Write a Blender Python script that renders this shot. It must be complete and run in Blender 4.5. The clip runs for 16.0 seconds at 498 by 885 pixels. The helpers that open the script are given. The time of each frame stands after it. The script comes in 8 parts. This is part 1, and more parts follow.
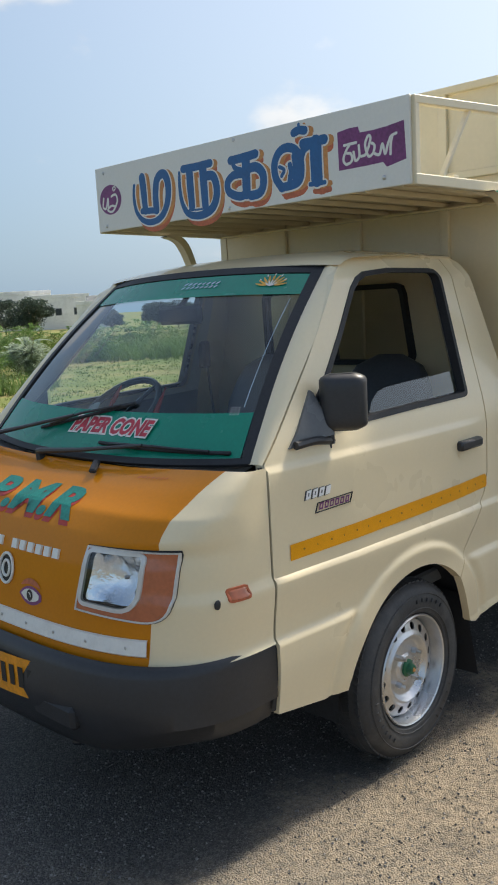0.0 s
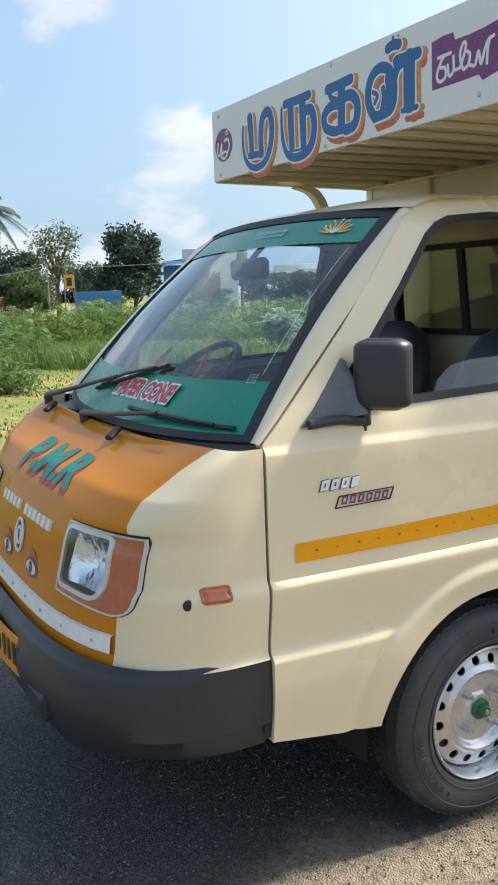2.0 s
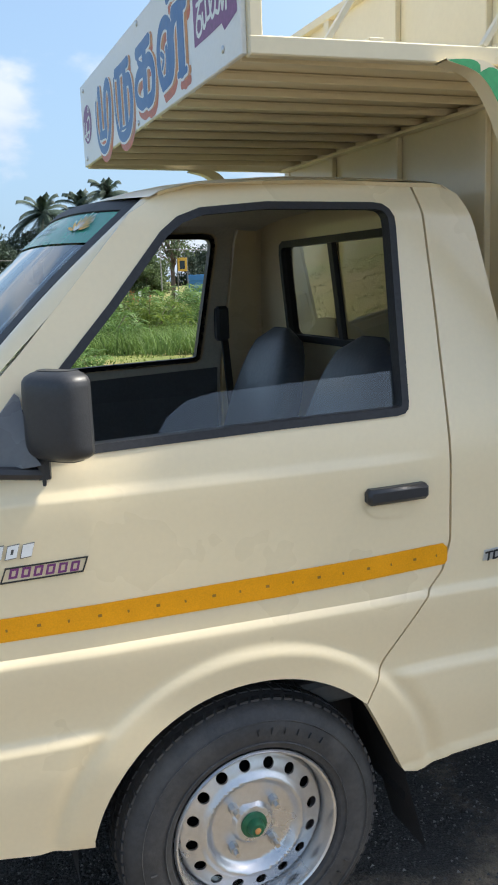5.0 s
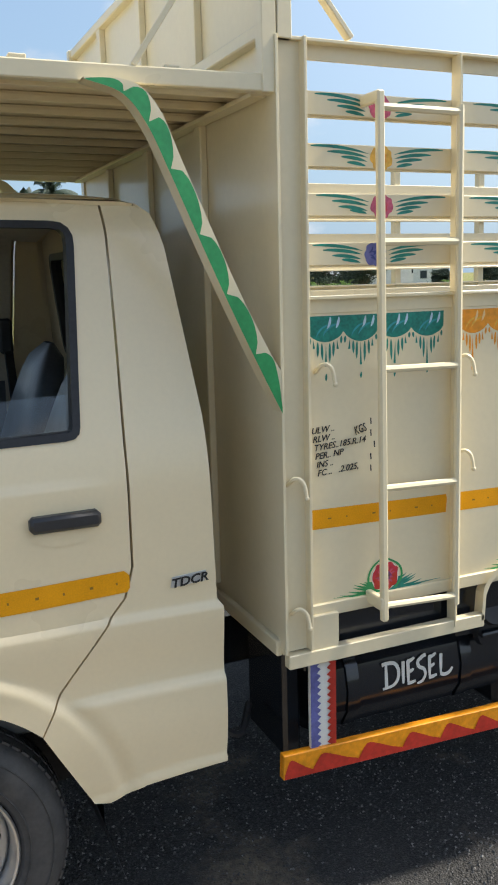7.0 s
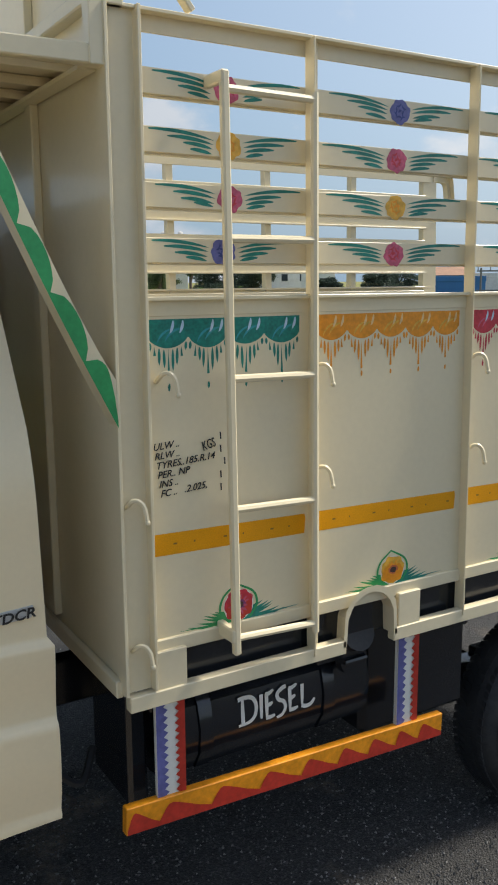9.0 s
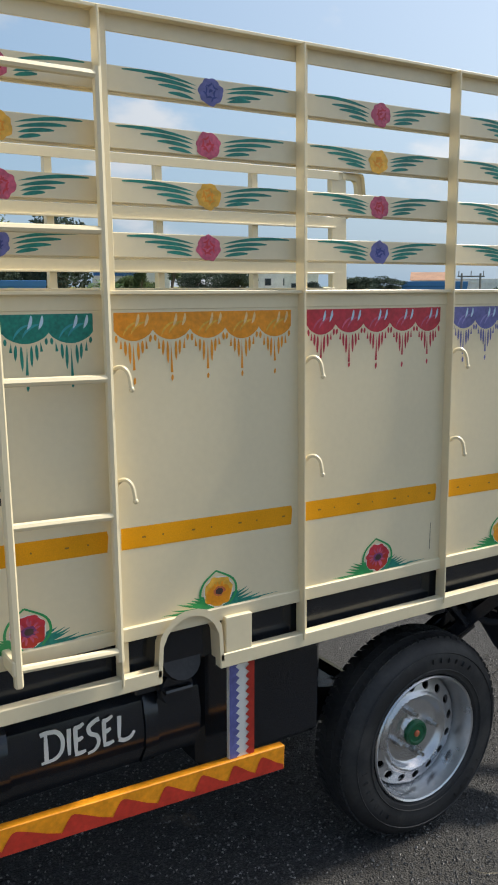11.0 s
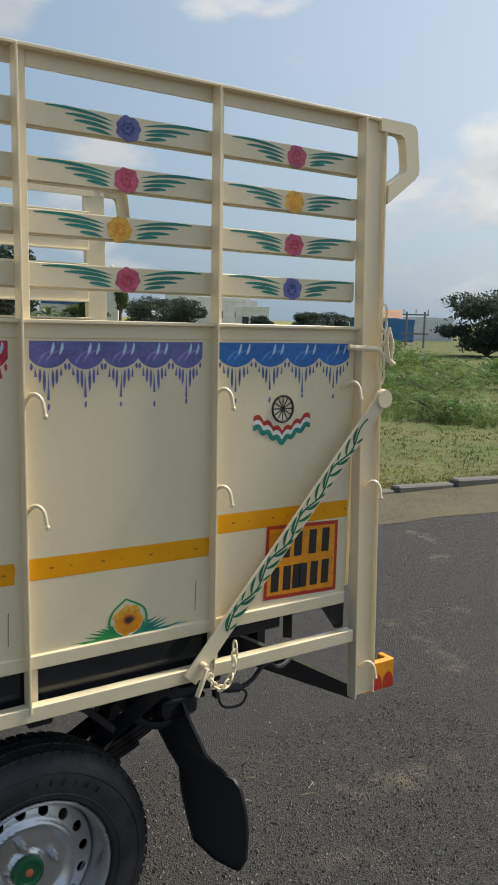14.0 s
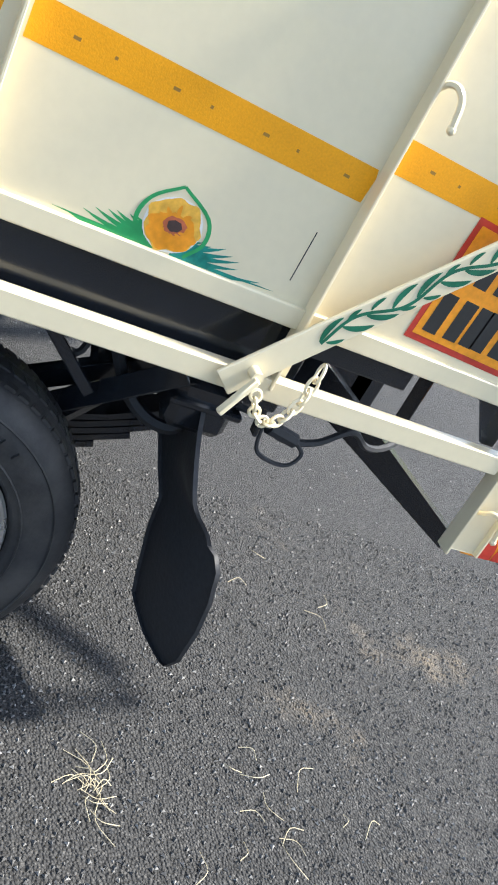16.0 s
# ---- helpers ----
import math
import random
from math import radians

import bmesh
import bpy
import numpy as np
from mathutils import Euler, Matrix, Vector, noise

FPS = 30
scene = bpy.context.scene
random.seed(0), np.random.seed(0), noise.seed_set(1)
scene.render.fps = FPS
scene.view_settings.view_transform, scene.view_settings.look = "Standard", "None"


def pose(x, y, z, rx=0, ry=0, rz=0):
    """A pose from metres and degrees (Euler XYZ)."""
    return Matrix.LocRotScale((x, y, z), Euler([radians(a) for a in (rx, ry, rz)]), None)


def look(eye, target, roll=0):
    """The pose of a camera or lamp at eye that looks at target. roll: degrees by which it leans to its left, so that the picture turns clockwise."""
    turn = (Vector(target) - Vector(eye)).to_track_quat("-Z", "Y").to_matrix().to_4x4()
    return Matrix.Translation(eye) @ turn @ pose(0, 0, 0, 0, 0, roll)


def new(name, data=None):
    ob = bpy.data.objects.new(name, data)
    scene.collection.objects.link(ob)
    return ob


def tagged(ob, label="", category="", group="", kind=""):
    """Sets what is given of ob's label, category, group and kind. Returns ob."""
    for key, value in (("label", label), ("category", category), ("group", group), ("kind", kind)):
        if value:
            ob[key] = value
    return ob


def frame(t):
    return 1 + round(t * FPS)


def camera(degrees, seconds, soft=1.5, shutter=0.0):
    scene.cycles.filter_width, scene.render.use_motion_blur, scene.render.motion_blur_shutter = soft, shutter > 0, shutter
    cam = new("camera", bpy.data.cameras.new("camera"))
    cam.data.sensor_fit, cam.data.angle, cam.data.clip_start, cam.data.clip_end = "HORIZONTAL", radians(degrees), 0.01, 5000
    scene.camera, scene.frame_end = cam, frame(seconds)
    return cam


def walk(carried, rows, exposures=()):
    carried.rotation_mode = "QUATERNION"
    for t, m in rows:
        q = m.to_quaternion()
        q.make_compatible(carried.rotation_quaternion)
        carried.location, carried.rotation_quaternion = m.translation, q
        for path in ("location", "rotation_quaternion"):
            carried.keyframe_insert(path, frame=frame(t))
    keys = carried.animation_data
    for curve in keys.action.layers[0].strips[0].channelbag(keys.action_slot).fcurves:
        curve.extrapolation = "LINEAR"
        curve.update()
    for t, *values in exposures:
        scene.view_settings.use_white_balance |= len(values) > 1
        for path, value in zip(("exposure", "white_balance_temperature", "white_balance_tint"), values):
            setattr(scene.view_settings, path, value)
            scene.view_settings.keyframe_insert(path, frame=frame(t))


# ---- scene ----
cam = camera(32.3, 16.0, 1.9)
PATH = [
    (0, (-2.455, -2.377, 1.743), (-1.025, -1.014, 1.427), -3.1),
    (0.5, (-2.278, -2.48, 1.728), (-1.035, -0.943, 1.418), -3.2),
    (1, (-2.101, -2.469, 1.702), (-0.911, -0.892, 1.392), -3.5),
    (1.5, (-1.904, -2.424, 1.677), (-0.825, -0.772, 1.348), -3.1),
    (2, (-1.67, -2.481, 1.648), (-0.728, -0.751, 1.302), -2.0),
    (2.5, (-1.45, -2.575, 1.685), (-0.64, -0.781, 1.333), -1.9),
    (3, (-1.317, -2.559, 1.679), (-0.615, -0.721, 1.321), -1.8),
    (3.2, (-1.257, -2.519, 1.67), (-0.583, -0.67, 1.31), -1.9),
    (5.3, (-0.501, -2.407, 1.689), (0.194, -0.57, 1.308), -2.4),
    (5.5, (-0.436, -2.378, 1.703), (0.288, -0.553, 1.324), -2.2),
    (6, (-0.282, -2.407, 1.693), (0.517, -0.612, 1.319), -1.7),
    (6.5, (-0.102, -2.551, 1.698), (0.689, -0.754, 1.316), -1.5),
    (7, (-0.01, -2.623, 1.706), (0.781, -0.826, 1.329), -1.5),
    (7.5, (0.044, -2.594, 1.703), (0.9, -0.825, 1.332), -1.2),
    (8, (0.082, -2.514, 1.698), (1.019, -0.786, 1.33), -0.9),
    (8.5, (0.118, -2.48, 1.687), (1.111, -0.783, 1.32), -0.5),
    (8.7, (0.139, -2.482, 1.691), (1.144, -0.792, 1.323), -0.4),
    (10.8, (0.563, -2.57, 1.671), (1.605, -0.902, 1.307), -0.1),
    (11, (0.618, -2.551, 1.67), (1.664, -0.884, 1.311), -0.0),
    (11.5, (0.776, -2.575, 1.662), (1.823, -0.91, 1.297), -0.0),
    (12, (0.973, -2.677, 1.678), (2.023, -1.014, 1.314), 0.0),
    (12.5, (1.125, -2.722, 1.671), (2.214, -1.079, 1.329), 0.2),
    (13, (1.277, -2.644, 1.674), (2.437, -1.045, 1.36), 0.5),
    (13.5, (1.448, -2.598, 1.67), (2.655, -1.032, 1.375), 0.6),
    (14, (1.656, -2.63, 1.672), (2.795, -1.01, 1.388), 1.6),
    (14.5, (1.8, -2.571, 1.588), (2.882, -0.954, 1.125), 3.9),
    (15, (1.913, -2.325, 1.433), (2.976, -0.755, 0.796), 4.6),
    (15.3, (1.949, -2.202, 1.432), (2.979, -0.659, 0.685), 7.1),
    (15.5, (2.012, -2.15, 1.389), (2.977, -0.593, 0.586), 9.9),
    (15.6, (2.046, -2.104, 1.369), (2.99, -0.554, 0.529), 11.5),
    (15.7, (2.081, -2.048, 1.340), (3.016, -0.503, 0.480), 14.1),
    (15.8, (2.133, -2.004, 1.313), (3.048, -0.453, 0.443), 18.3),
    (16, (2.219, -1.920, 1.257), (3.114, -0.349, 0.402), 30.3),
]
walk(cam, [(t, look(eye, target, roll)) for t, eye, target, roll in PATH],
     [(0, 0.52, 6900, 10), (1, 0.82, 6800, 10), (1.5, 0.94, 6850, 10), (2.5, 0.96, 6800, 10), (3, 0.90, 6750, 10), (5.5, 1.00, 6570, 10), (6, 0.97, 6620, 10), (6.5, 0.86, 6720, 10), (7, 0.80, 6800, 10), (7.5, 0.58, 6830, 10), (8, 0.38, 6830, 10), (8.5, 0.38, 6760, 10),
      (11, 0.52, 6810, 10), (12, 0.62, 6950, 10), (12.5, 0.54, 7030, 10), (13, 0.52, 7130, 10), (14, 0.30, 7130, 10), (14.5, 0.38, 7180, 10), (15, 1.06, 6830, 10), (15.5, 1.26, 6560, 10), (16, 1.60, 6380, 10)])
# ---- world, sun ----
SUN = Vector((0.82, -0.09, 1.0)).normalized()
world = bpy.data.worlds.new("sky")
scene.world = world
world.use_nodes = True
wn, wl = world.node_tree.nodes, world.node_tree.links
wn.clear()
w_out = wn.new("ShaderNodeOutputWorld")
w_bg = wn.new("ShaderNodeBackground")
w_bg.inputs["Strength"].default_value = 0.13
w_sky = wn.new("ShaderNodeTexSky")
w_sky.sky_type, w_sky.sun_disc = "NISHITA", False
w_sky.sun_elevation = math.asin(SUN.z)
w_sky.sun_rotation = math.atan2(SUN.x, SUN.y)
w_sky.air_density, w_sky.dust_density, w_sky.ozone_density = 1.0, 2.2, 2.6
# clouds: heaped cumulus, paler above than below, thinning overhead
w_tc = wn.new("ShaderNodeTexCoord")
w_sep = wn.new("ShaderNodeSeparateXYZ")
wl.new(w_tc.outputs["Generated"], w_sep.inputs[0])


def w_math(op, a, b=None, clamp=False):
    n = wn.new("ShaderNodeMath")
    n.operation, n.use_clamp = op, clamp
    for i, v in enumerate((a, b)):
        if v is None:
            continue
        if isinstance(v, (int, float)):
            n.inputs[i].default_value = v
        else:
            wl.new(v, n.inputs[i])
    return n.outputs[0]


def w_range(v, lo, hi, to_lo=0.0, to_hi=1.0, smooth=False):
    n = wn.new("ShaderNodeMapRange")
    n.interpolation_type = "SMOOTHSTEP" if smooth else "LINEAR"
    for k, q in (("From Min", lo), ("From Max", hi), ("To Min", to_lo), ("To Max", to_hi)):
        n.inputs[k].default_value = q
    wl.new(v, n.inputs["Value"])
    return n.outputs[0]


def w_mix(fac, a, b):
    n = wn.new("ShaderNodeMixRGB")
    for i, v in enumerate((fac, a, b)):
        if isinstance(v, tuple):
            n.inputs[i].default_value = (*v, 1)
        else:
            wl.new(v, n.inputs[i])
    return n.outputs[0]


def w_heaps(drop):
    """Cloud density; drop samples it a little higher up."""
    c = wn.new("ShaderNodeCombineXYZ")
    wl.new(w_sep.outputs["X"], c.inputs[0])
    wl.new(w_sep.outputs["Y"], c.inputs[1])
    wl.new(w_math("MULTIPLY", w_math("ADD", w_sep.outputs["Z"], drop), 1.9), c.inputs[2])
    m = wn.new("ShaderNodeVectorMath")
    m.operation = "ADD"
    m.inputs[1].default_value = CLOUD_SEED
    wl.new(c.outputs[0], m.inputs[0])
    t = wn.new("ShaderNodeTexNoise")
    t.inputs["Scale"].default_value, t.inputs["Detail"].default_value, t.inputs["Roughness"].default_value = 4.2, 8, 0.50
    wl.new(m.outputs[0], t.inputs["Vector"])
    return t.outputs["Fac"]


CLOUD_SEED = (1.7, 4.3, 0.6)
w_low, w_high = w_heaps(0.0), w_heaps(0.035)
w_cover = w_math("MULTIPLY", w_range(w_low, 0.515, 0.61, 0, 1, True), w_range(w_sep.outputs["Z"], 0.65, 0.30, 0.25, 0.88))
w_lit = w_math("ADD", w_math("MULTIPLY", w_math("SUBTRACT", w_low, w_high), 7.0), 0.55, True)
w_sunny = wn.new("ShaderNodeVectorMath")
w_sunny.operation = "DOT_PRODUCT"
w_sunny.inputs[1].default_value = tuple(SUN)
wl.new(w_tc.outputs["Generated"], w_sunny.inputs[0])
w_side = w_range(w_sunny.outputs["Value"], 0.22, 0.92, 0, 1, True)
# haze thickens towards the horizon and whitens towards the sun
w_haze = w_range(w_sep.outputs["Z"], 0.0, 0.55, 0.85, 0.25)
w_veil = w_mix(w_side, (1.6, 2.5, 3.55), (4.5, 5.2, 5.95))
w_clear = w_mix(w_haze, w_sky.outputs[0], w_veil)
w_cloud = w_mix(w_lit, w_mix(w_side, (2.7, 3.2, 3.85), (3.6, 3.9, 4.3)), w_mix(w_side, (3.5, 3.8, 4.25), (6.3, 6.45, 6.6)))
wl.new(w_mix(w_cover, w_clear, w_cloud), w_bg.inputs["Color"])
wl.new(w_bg.outputs[0], w_out.inputs["Surface"])

sun_data = bpy.data.lights.new("sun", "SUN")
sun_data.energy, sun_data.angle, sun_data.color = 4.2, radians(5.0), (1.0, 0.96, 0.87)
sun = new("sun", sun_data)
sun.matrix_basis = look(SUN * 30, (0, 0, 0))


# ---- materials ----
def material(name, color, rough=0.5, metal=0.0, vary=0.12, scale=6.0, fine=90.0, bump=0.0, bump_scale=60.0, coat=0.0,
             dirt=None, dirt_amount=0.0, dirt_scale=3.0, emit=0.0, per_piece=0.0, spec=0.5):
    """A surface with colour and gloss varied at a coarse and a fine scale, fine relief, and optional dirt."""
    m = bpy.data.materials.new(name)
    m.use_nodes = True
    n, l = m.node_tree.nodes, m.node_tree.links
    p = n["Principled BSDF"]
    tc = n.new("ShaderNodeTexCoord")
    na = n.new("ShaderNodeTexNoise")
    na.inputs["Scale"].default_value, na.inputs["Detail"].default_value = scale, 4
    nb = n.new("ShaderNodeTexNoise")
    nb.inputs["Scale"].default_value, nb.inputs["Detail"].default_value = fine, 3
    l.new(tc.outputs["Object"], na.inputs["Vector"])
    l.new(tc.outputs["Object"], nb.inputs["Vector"])
    add = n.new("ShaderNodeMath")
    add.operation = "ADD"
    l.new(na.outputs["Fac"], add.inputs[0])
    l.new(nb.outputs["Fac"], add.inputs[1])
    rng = n.new("ShaderNodeMapRange")
    rng.inputs["From Min"].default_value, rng.inputs["From Max"].default_value = 0.7, 1.3
    rng.inputs["To Min"].default_value, rng.inputs["To Max"].default_value = 1 - vary, 1 + vary
    l.new(add.outputs[0], rng.inputs["Value"])
    hsv = n.new("ShaderNodeHueSaturation")
    hsv.inputs["Color"].default_value = (*color, 1)
    value = rng.outputs[0]
    if per_piece:
        oi = n.new("ShaderNodeObjectInfo")
        r2 = n.new("ShaderNodeMapRange")
        r2.inputs["To Min"].default_value, r2.inputs["To Max"].default_value = 1 - per_piece, 1 + per_piece
        l.new(oi.outputs["Random"], r2.inputs["Value"])
        mul = n.new("ShaderNodeMath")
        mul.operation = "MULTIPLY"
        l.new(value, mul.inputs[0])
        l.new(r2.outputs[0], mul.inputs[1])
        value = mul.outputs[0]
    l.new(value, hsv.inputs["Value"])
    col = hsv.outputs[0]
    if dirt:
        nd = n.new("ShaderNodeTexNoise")
        nd.inputs["Scale"].default_value, nd.inputs["Detail"].default_value = dirt_scale, 8
        nd.inputs["Roughness"].default_value = 0.65
        l.new(tc.outputs["Object"], nd.inputs["Vector"])
        rd = n.new("ShaderNodeMapRange")
        rd.inputs["From Min"].default_value, rd.inputs["From Max"].default_value = 0.48, 0.72
        rd.inputs["To Max"].default_value = dirt_amount
        l.new(nd.outputs["Fac"], rd.inputs["Value"])
        mx = n.new("ShaderNodeMixRGB")
        mx.inputs[2].default_value = (*dirt, 1)
        l.new(rd.outputs[0], mx.inputs[0])
        l.new(col, mx.inputs[1])
        col = mx.outputs[0]
    l.new(col, p.inputs["Base Color"])
    rr = n.new("ShaderNodeMapRange")
    rr.inputs["From Min"].default_value, rr.inputs["From Max"].default_value = 0.3, 0.7
    rr.inputs["To Min"].default_value, rr.inputs["To Max"].default_value = max(0.0, rough - 0.07), min(1.0, rough + 0.07)
    l.new(na.outputs["Fac"], rr.inputs["Value"])
    l.new(rr.outputs[0], p.inputs["Roughness"])
    p.inputs["Metallic"].default_value = metal
    p.inputs["Specular IOR Level"].default_value = spec
    if coat:
        p.inputs["Coat Weight"].default_value, p.inputs["Coat Roughness"].default_value = coat, 0.06
    if bump:
        nc = n.new("ShaderNodeTexNoise")
        nc.inputs["Scale"].default_value, nc.inputs["Detail"].default_value = bump_scale, 4
        l.new(tc.outputs["Object"], nc.inputs["Vector"])
        b = n.new("ShaderNodeBump")
        b.inputs["Strength"].default_value, b.inputs["Distance"].default_value = bump, 0.01
        l.new(nc.outputs["Fac"], b.inputs["Height"])
        l.new(b.outputs[0], p.inputs["Normal"])
    if emit:
        p.inputs["Emission Color"].default_value = (*color, 1)
        p.inputs["Emission Strength"].default_value = emit
    return m


def glass(name, tint, rough=0.0, gloss=1.6):
    """Thin pane: mostly see-through, with a mirror-like gloss that grows towards grazing views."""
    m = bpy.data.materials.new(name)
    m.use_nodes = True
    n, l = m.node_tree.nodes, m.node_tree.links
    n.clear()
    out = n.new("ShaderNodeOutputMaterial")
    tr = n.new("ShaderNodeBsdfTransparent")
    tr.inputs[0].default_value = (*tint, 1)
    gl = n.new("ShaderNodeBsdfGlossy")
    gl.inputs["Roughness"].default_value = rough
    fr = n.new("ShaderNodeFresnel")
    fr.inputs[0].default_value = 1.5
    mx = n.new("ShaderNodeMixShader")
    mul = n.new("ShaderNodeMath")
    mul.operation = "MULTIPLY"
    mul.inputs[1].default_value = gloss
    mul.use_clamp = True
    l.new(fr.outputs[0], mul.inputs[0])
    l.new(mul.outputs[0], mx.inputs[0])
    l.new(tr.outputs[0], mx.inputs[1])
    l.new(gl.outputs[0], mx.inputs[2])
    l.new(mx.outputs[0], out.inputs[0])
    return m


# two paints; the cab's cream also has its brighter light put into it
CREAM = material("lit_cream_paint", (0.825, 0.692, 0.452), 0.32, vary=0.02, scale=2.5, coat=0.5)
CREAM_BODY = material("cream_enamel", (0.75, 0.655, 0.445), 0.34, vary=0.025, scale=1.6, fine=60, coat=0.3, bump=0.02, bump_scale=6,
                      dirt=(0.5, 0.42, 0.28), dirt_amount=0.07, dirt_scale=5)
ORANGE = material("orange_paint", (0.60, 0.205, 0.005), 0.5, vary=0.05, scale=3, coat=0.32, spec=0.1, bump=0.01, bump_scale=10)
WHITE = material("white_paint", (0.78, 0.77, 0.72), 0.4, vary=0.05, dirt=(0.4, 0.36, 0.3), dirt_amount=0.25, dirt_scale=14)
SIGN_WHITE = material("sign_paint", (0.76, 0.75, 0.69), 0.38, vary=0.03, coat=0.2, dirt=(0.5, 0.45, 0.35), dirt_amount=0.1)
BLACK_PLASTIC = material("black_plastic", (0.030, 0.031, 0.034), 0.38, vary=0.15, bump=0.06, bump_scale=260)
SAIL = material("grey_moulding", (0.13, 0.132, 0.135), 0.25, vary=0.08, bump=0.02, bump_scale=40)
# veiling glare is put into this black as a raised tone
RUBBER = material("black_rubber", (0.028, 0.029, 0.032), 0.55, spec=0.35, vary=0.2, bump=0.1, bump_scale=120)
TYRE = material("tyre_rubber", (0.018, 0.0185, 0.020), 0.6, vary=0.25, bump=0.1, bump_scale=150, dirt=(0.105, 0.098, 0.088), dirt_amount=0.4, dirt_scale=7)
# road dust, plus veiling glare painted in as a paler rubber
TYRE_DUST_GLARE = material("dust_glare_tyre_rubber", (0.042, 0.043, 0.045), 0.6, vary=0.25, bump=0.1, bump_scale=150, dirt=(0.13, 0.122, 0.110), dirt_amount=0.5, dirt_scale=7)
CHASSIS = material("black_enamel", (0.011, 0.0135, 0.018), 0.18, vary=0.2, coat=0.3, bump=0.03, bump_scale=30, dirt=(0.04, 0.043, 0.047), dirt_amount=0.15, dirt_scale=7)
SILVER = material("silver_wheel_paint", (0.62, 0.63, 0.64), 0.3, metal=0.85, vary=0.06, bump=0.02, dirt=(0.3, 0.28, 0.25), dirt_amount=0.2, dirt_scale=9)
STEEL = material("bare_steel", (0.55, 0.55, 0.54), 0.32, metal=1.0, vary=0.1)
REFLECTOR = material("lamp_reflector", (0.90, 0.92, 0.94), 0.09, metal=1.0, vary=0.04, scale=30, bump=0.5, bump_scale=22)
CHROME = material("chrome", (0.86, 0.87, 0.88), 0.06, metal=1.0, vary=0.02)
GREEN_PAINT = material("green_paint", (0.02, 0.29, 0.09), 0.4, vary=0.15, scale=20, coat=0.2)
TEAL_PAINT = material("teal_paint", (0.005, 0.20, 0.155), 0.42, vary=0.3, scale=30, fine=140)
RED_PAINT = material("red_paint", (0.47, 0.035, 0.02), 0.42, vary=0.2, scale=25)
PINK_PAINT = material("pink_paint", (0.52, 0.09, 0.16), 0.45, vary=0.35, scale=40, fine=120)
CRIMSON_PAINT = material("crimson_paint", (0.50, 0.03, 0.05), 0.42, vary=0.25, scale=25)
YELLOW_PAINT = material("yellow_paint", (0.74, 0.40, 0.05), 0.45, vary=0.25, scale=40)
ORANGE_PAINT = material("orange_enamel", (0.78, 0.29, 0.012), 0.4, vary=0.18, scale=25)
BLUE_PAINT = material("blue_paint", (0.012, 0.145, 0.44), 0.42, vary=0.25, scale=25)
VIOLET_PAINT = material("violet_paint", (0.125, 0.130, 0.34), 0.44, vary=0.25, scale=25)
LETTER_BLUE = material("letter_blue", (0.006, 0.105, 0.29), 0.4, vary=0.12, scale=18, coat=0.1)
LETTER_SHADE = material("letter_shade", (0.52, 0.13, 0.055), 0.45, vary=0.25, scale=9)
LETTER_SHADE_ORANGE = material("letter_shade_orange", (0.58, 0.25, 0.075), 0.45, vary=0.2, scale=9)
PURPLE = material("purple_paint", (0.20, 0.045, 0.17), 0.42, vary=0.3, scale=5)
PALE_BLUE = material("pale_blue_paint", (0.45, 0.62, 0.74), 0.45, vary=0.15)
VINE_GREEN = material("vine_green_paint", (0.004, 0.125, 0.065), 0.42, vary=0.3, scale=30)
INK = material("black_ink", (0.018, 0.018, 0.018), 0.5, vary=0.2)
TAPE = material("reflective_tape", (0.82, 0.345, 0.003), 0.45, vary=0.10, scale=12, fine=300, bump=0.06, bump_scale=420, spec=0.35)
TAPE_MARK = material("tape_mark", (0.30, 0.15, 0.02), 0.5)
GREEN_BAND = material("green_film", (0.0, 0.235, 0.15), 0.25, vary=0.08, scale=6)
# seat and dash tones are lifted to paint in glare over the cab
SEAT = material("seat_vinyl", (0.060, 0.065, 0.074), 0.42, vary=0.15, bump=0.1, bump_scale=70)
DASH = material("grey_dash", (0.130, 0.132, 0.132), 0.55, vary=0.12, bump=0.08, bump_scale=200)
LINING = material("cab_lining", (0.66, 0.61, 0.49), 0.6, vary=0.08)
AMBER = material("amber_lens", (0.44, 0.12, 0.045), 0.15, vary=0.12, scale=40, coat=0.8)
RED_LENS = material("red_lens", (0.55, 0.05, 0.01), 0.18, vary=0.1, coat=0.8)
GLASS = glass("window_glass", (0.82, 0.88, 0.87), 0.0, 2.2)
WINDSHIELD = glass("windshield_glass", (0.74, 0.88, 0.92), 0.0, 1.6)
CHROME_DULL = material("dull_chrome", (0.84, 0.84, 0.82), 0.35, vary=0.05)
BADGE_EDGE = material("badge_edge", (0.10, 0.10, 0.10), 0.4, vary=0.1)
BADGE = material("badge_silver", (0.62, 0.62, 0.60), 0.35, metal=0.3, vary=0.05)
REAR_GLASS = glass("tinted_rear_glass", (0.62, 0.65, 0.64), 0.0, 1.6)
LENS = glass("headlamp_lens", (0.93, 0.95, 0.97))


# ---- mesh helpers ----
def link(name, me, mats, parent=None, label=""):
    for m in (mats if isinstance(mats, (list, tuple)) else [mats]):
        me.materials.append(m)
    ob = new(name, me)
    if parent is not None:
        ob.parent = parent
    if label:
        ob["label"] = label
    return ob


def part(name, bm, mat, parent, label="", smooth=False, angle=40):
    """Links a bmesh as one mesh object under a thing or under a part."""
    bmesh.ops.recalc_face_normals(bm, faces=bm.faces)
    me = bpy.data.meshes.new(name)
    bm.to_mesh(me)
    bm.free()
    if smooth:
        me.shade_smooth()
        me.set_sharp_from_angle(angle=radians(angle))
    return link(name, me, mat, parent, label)


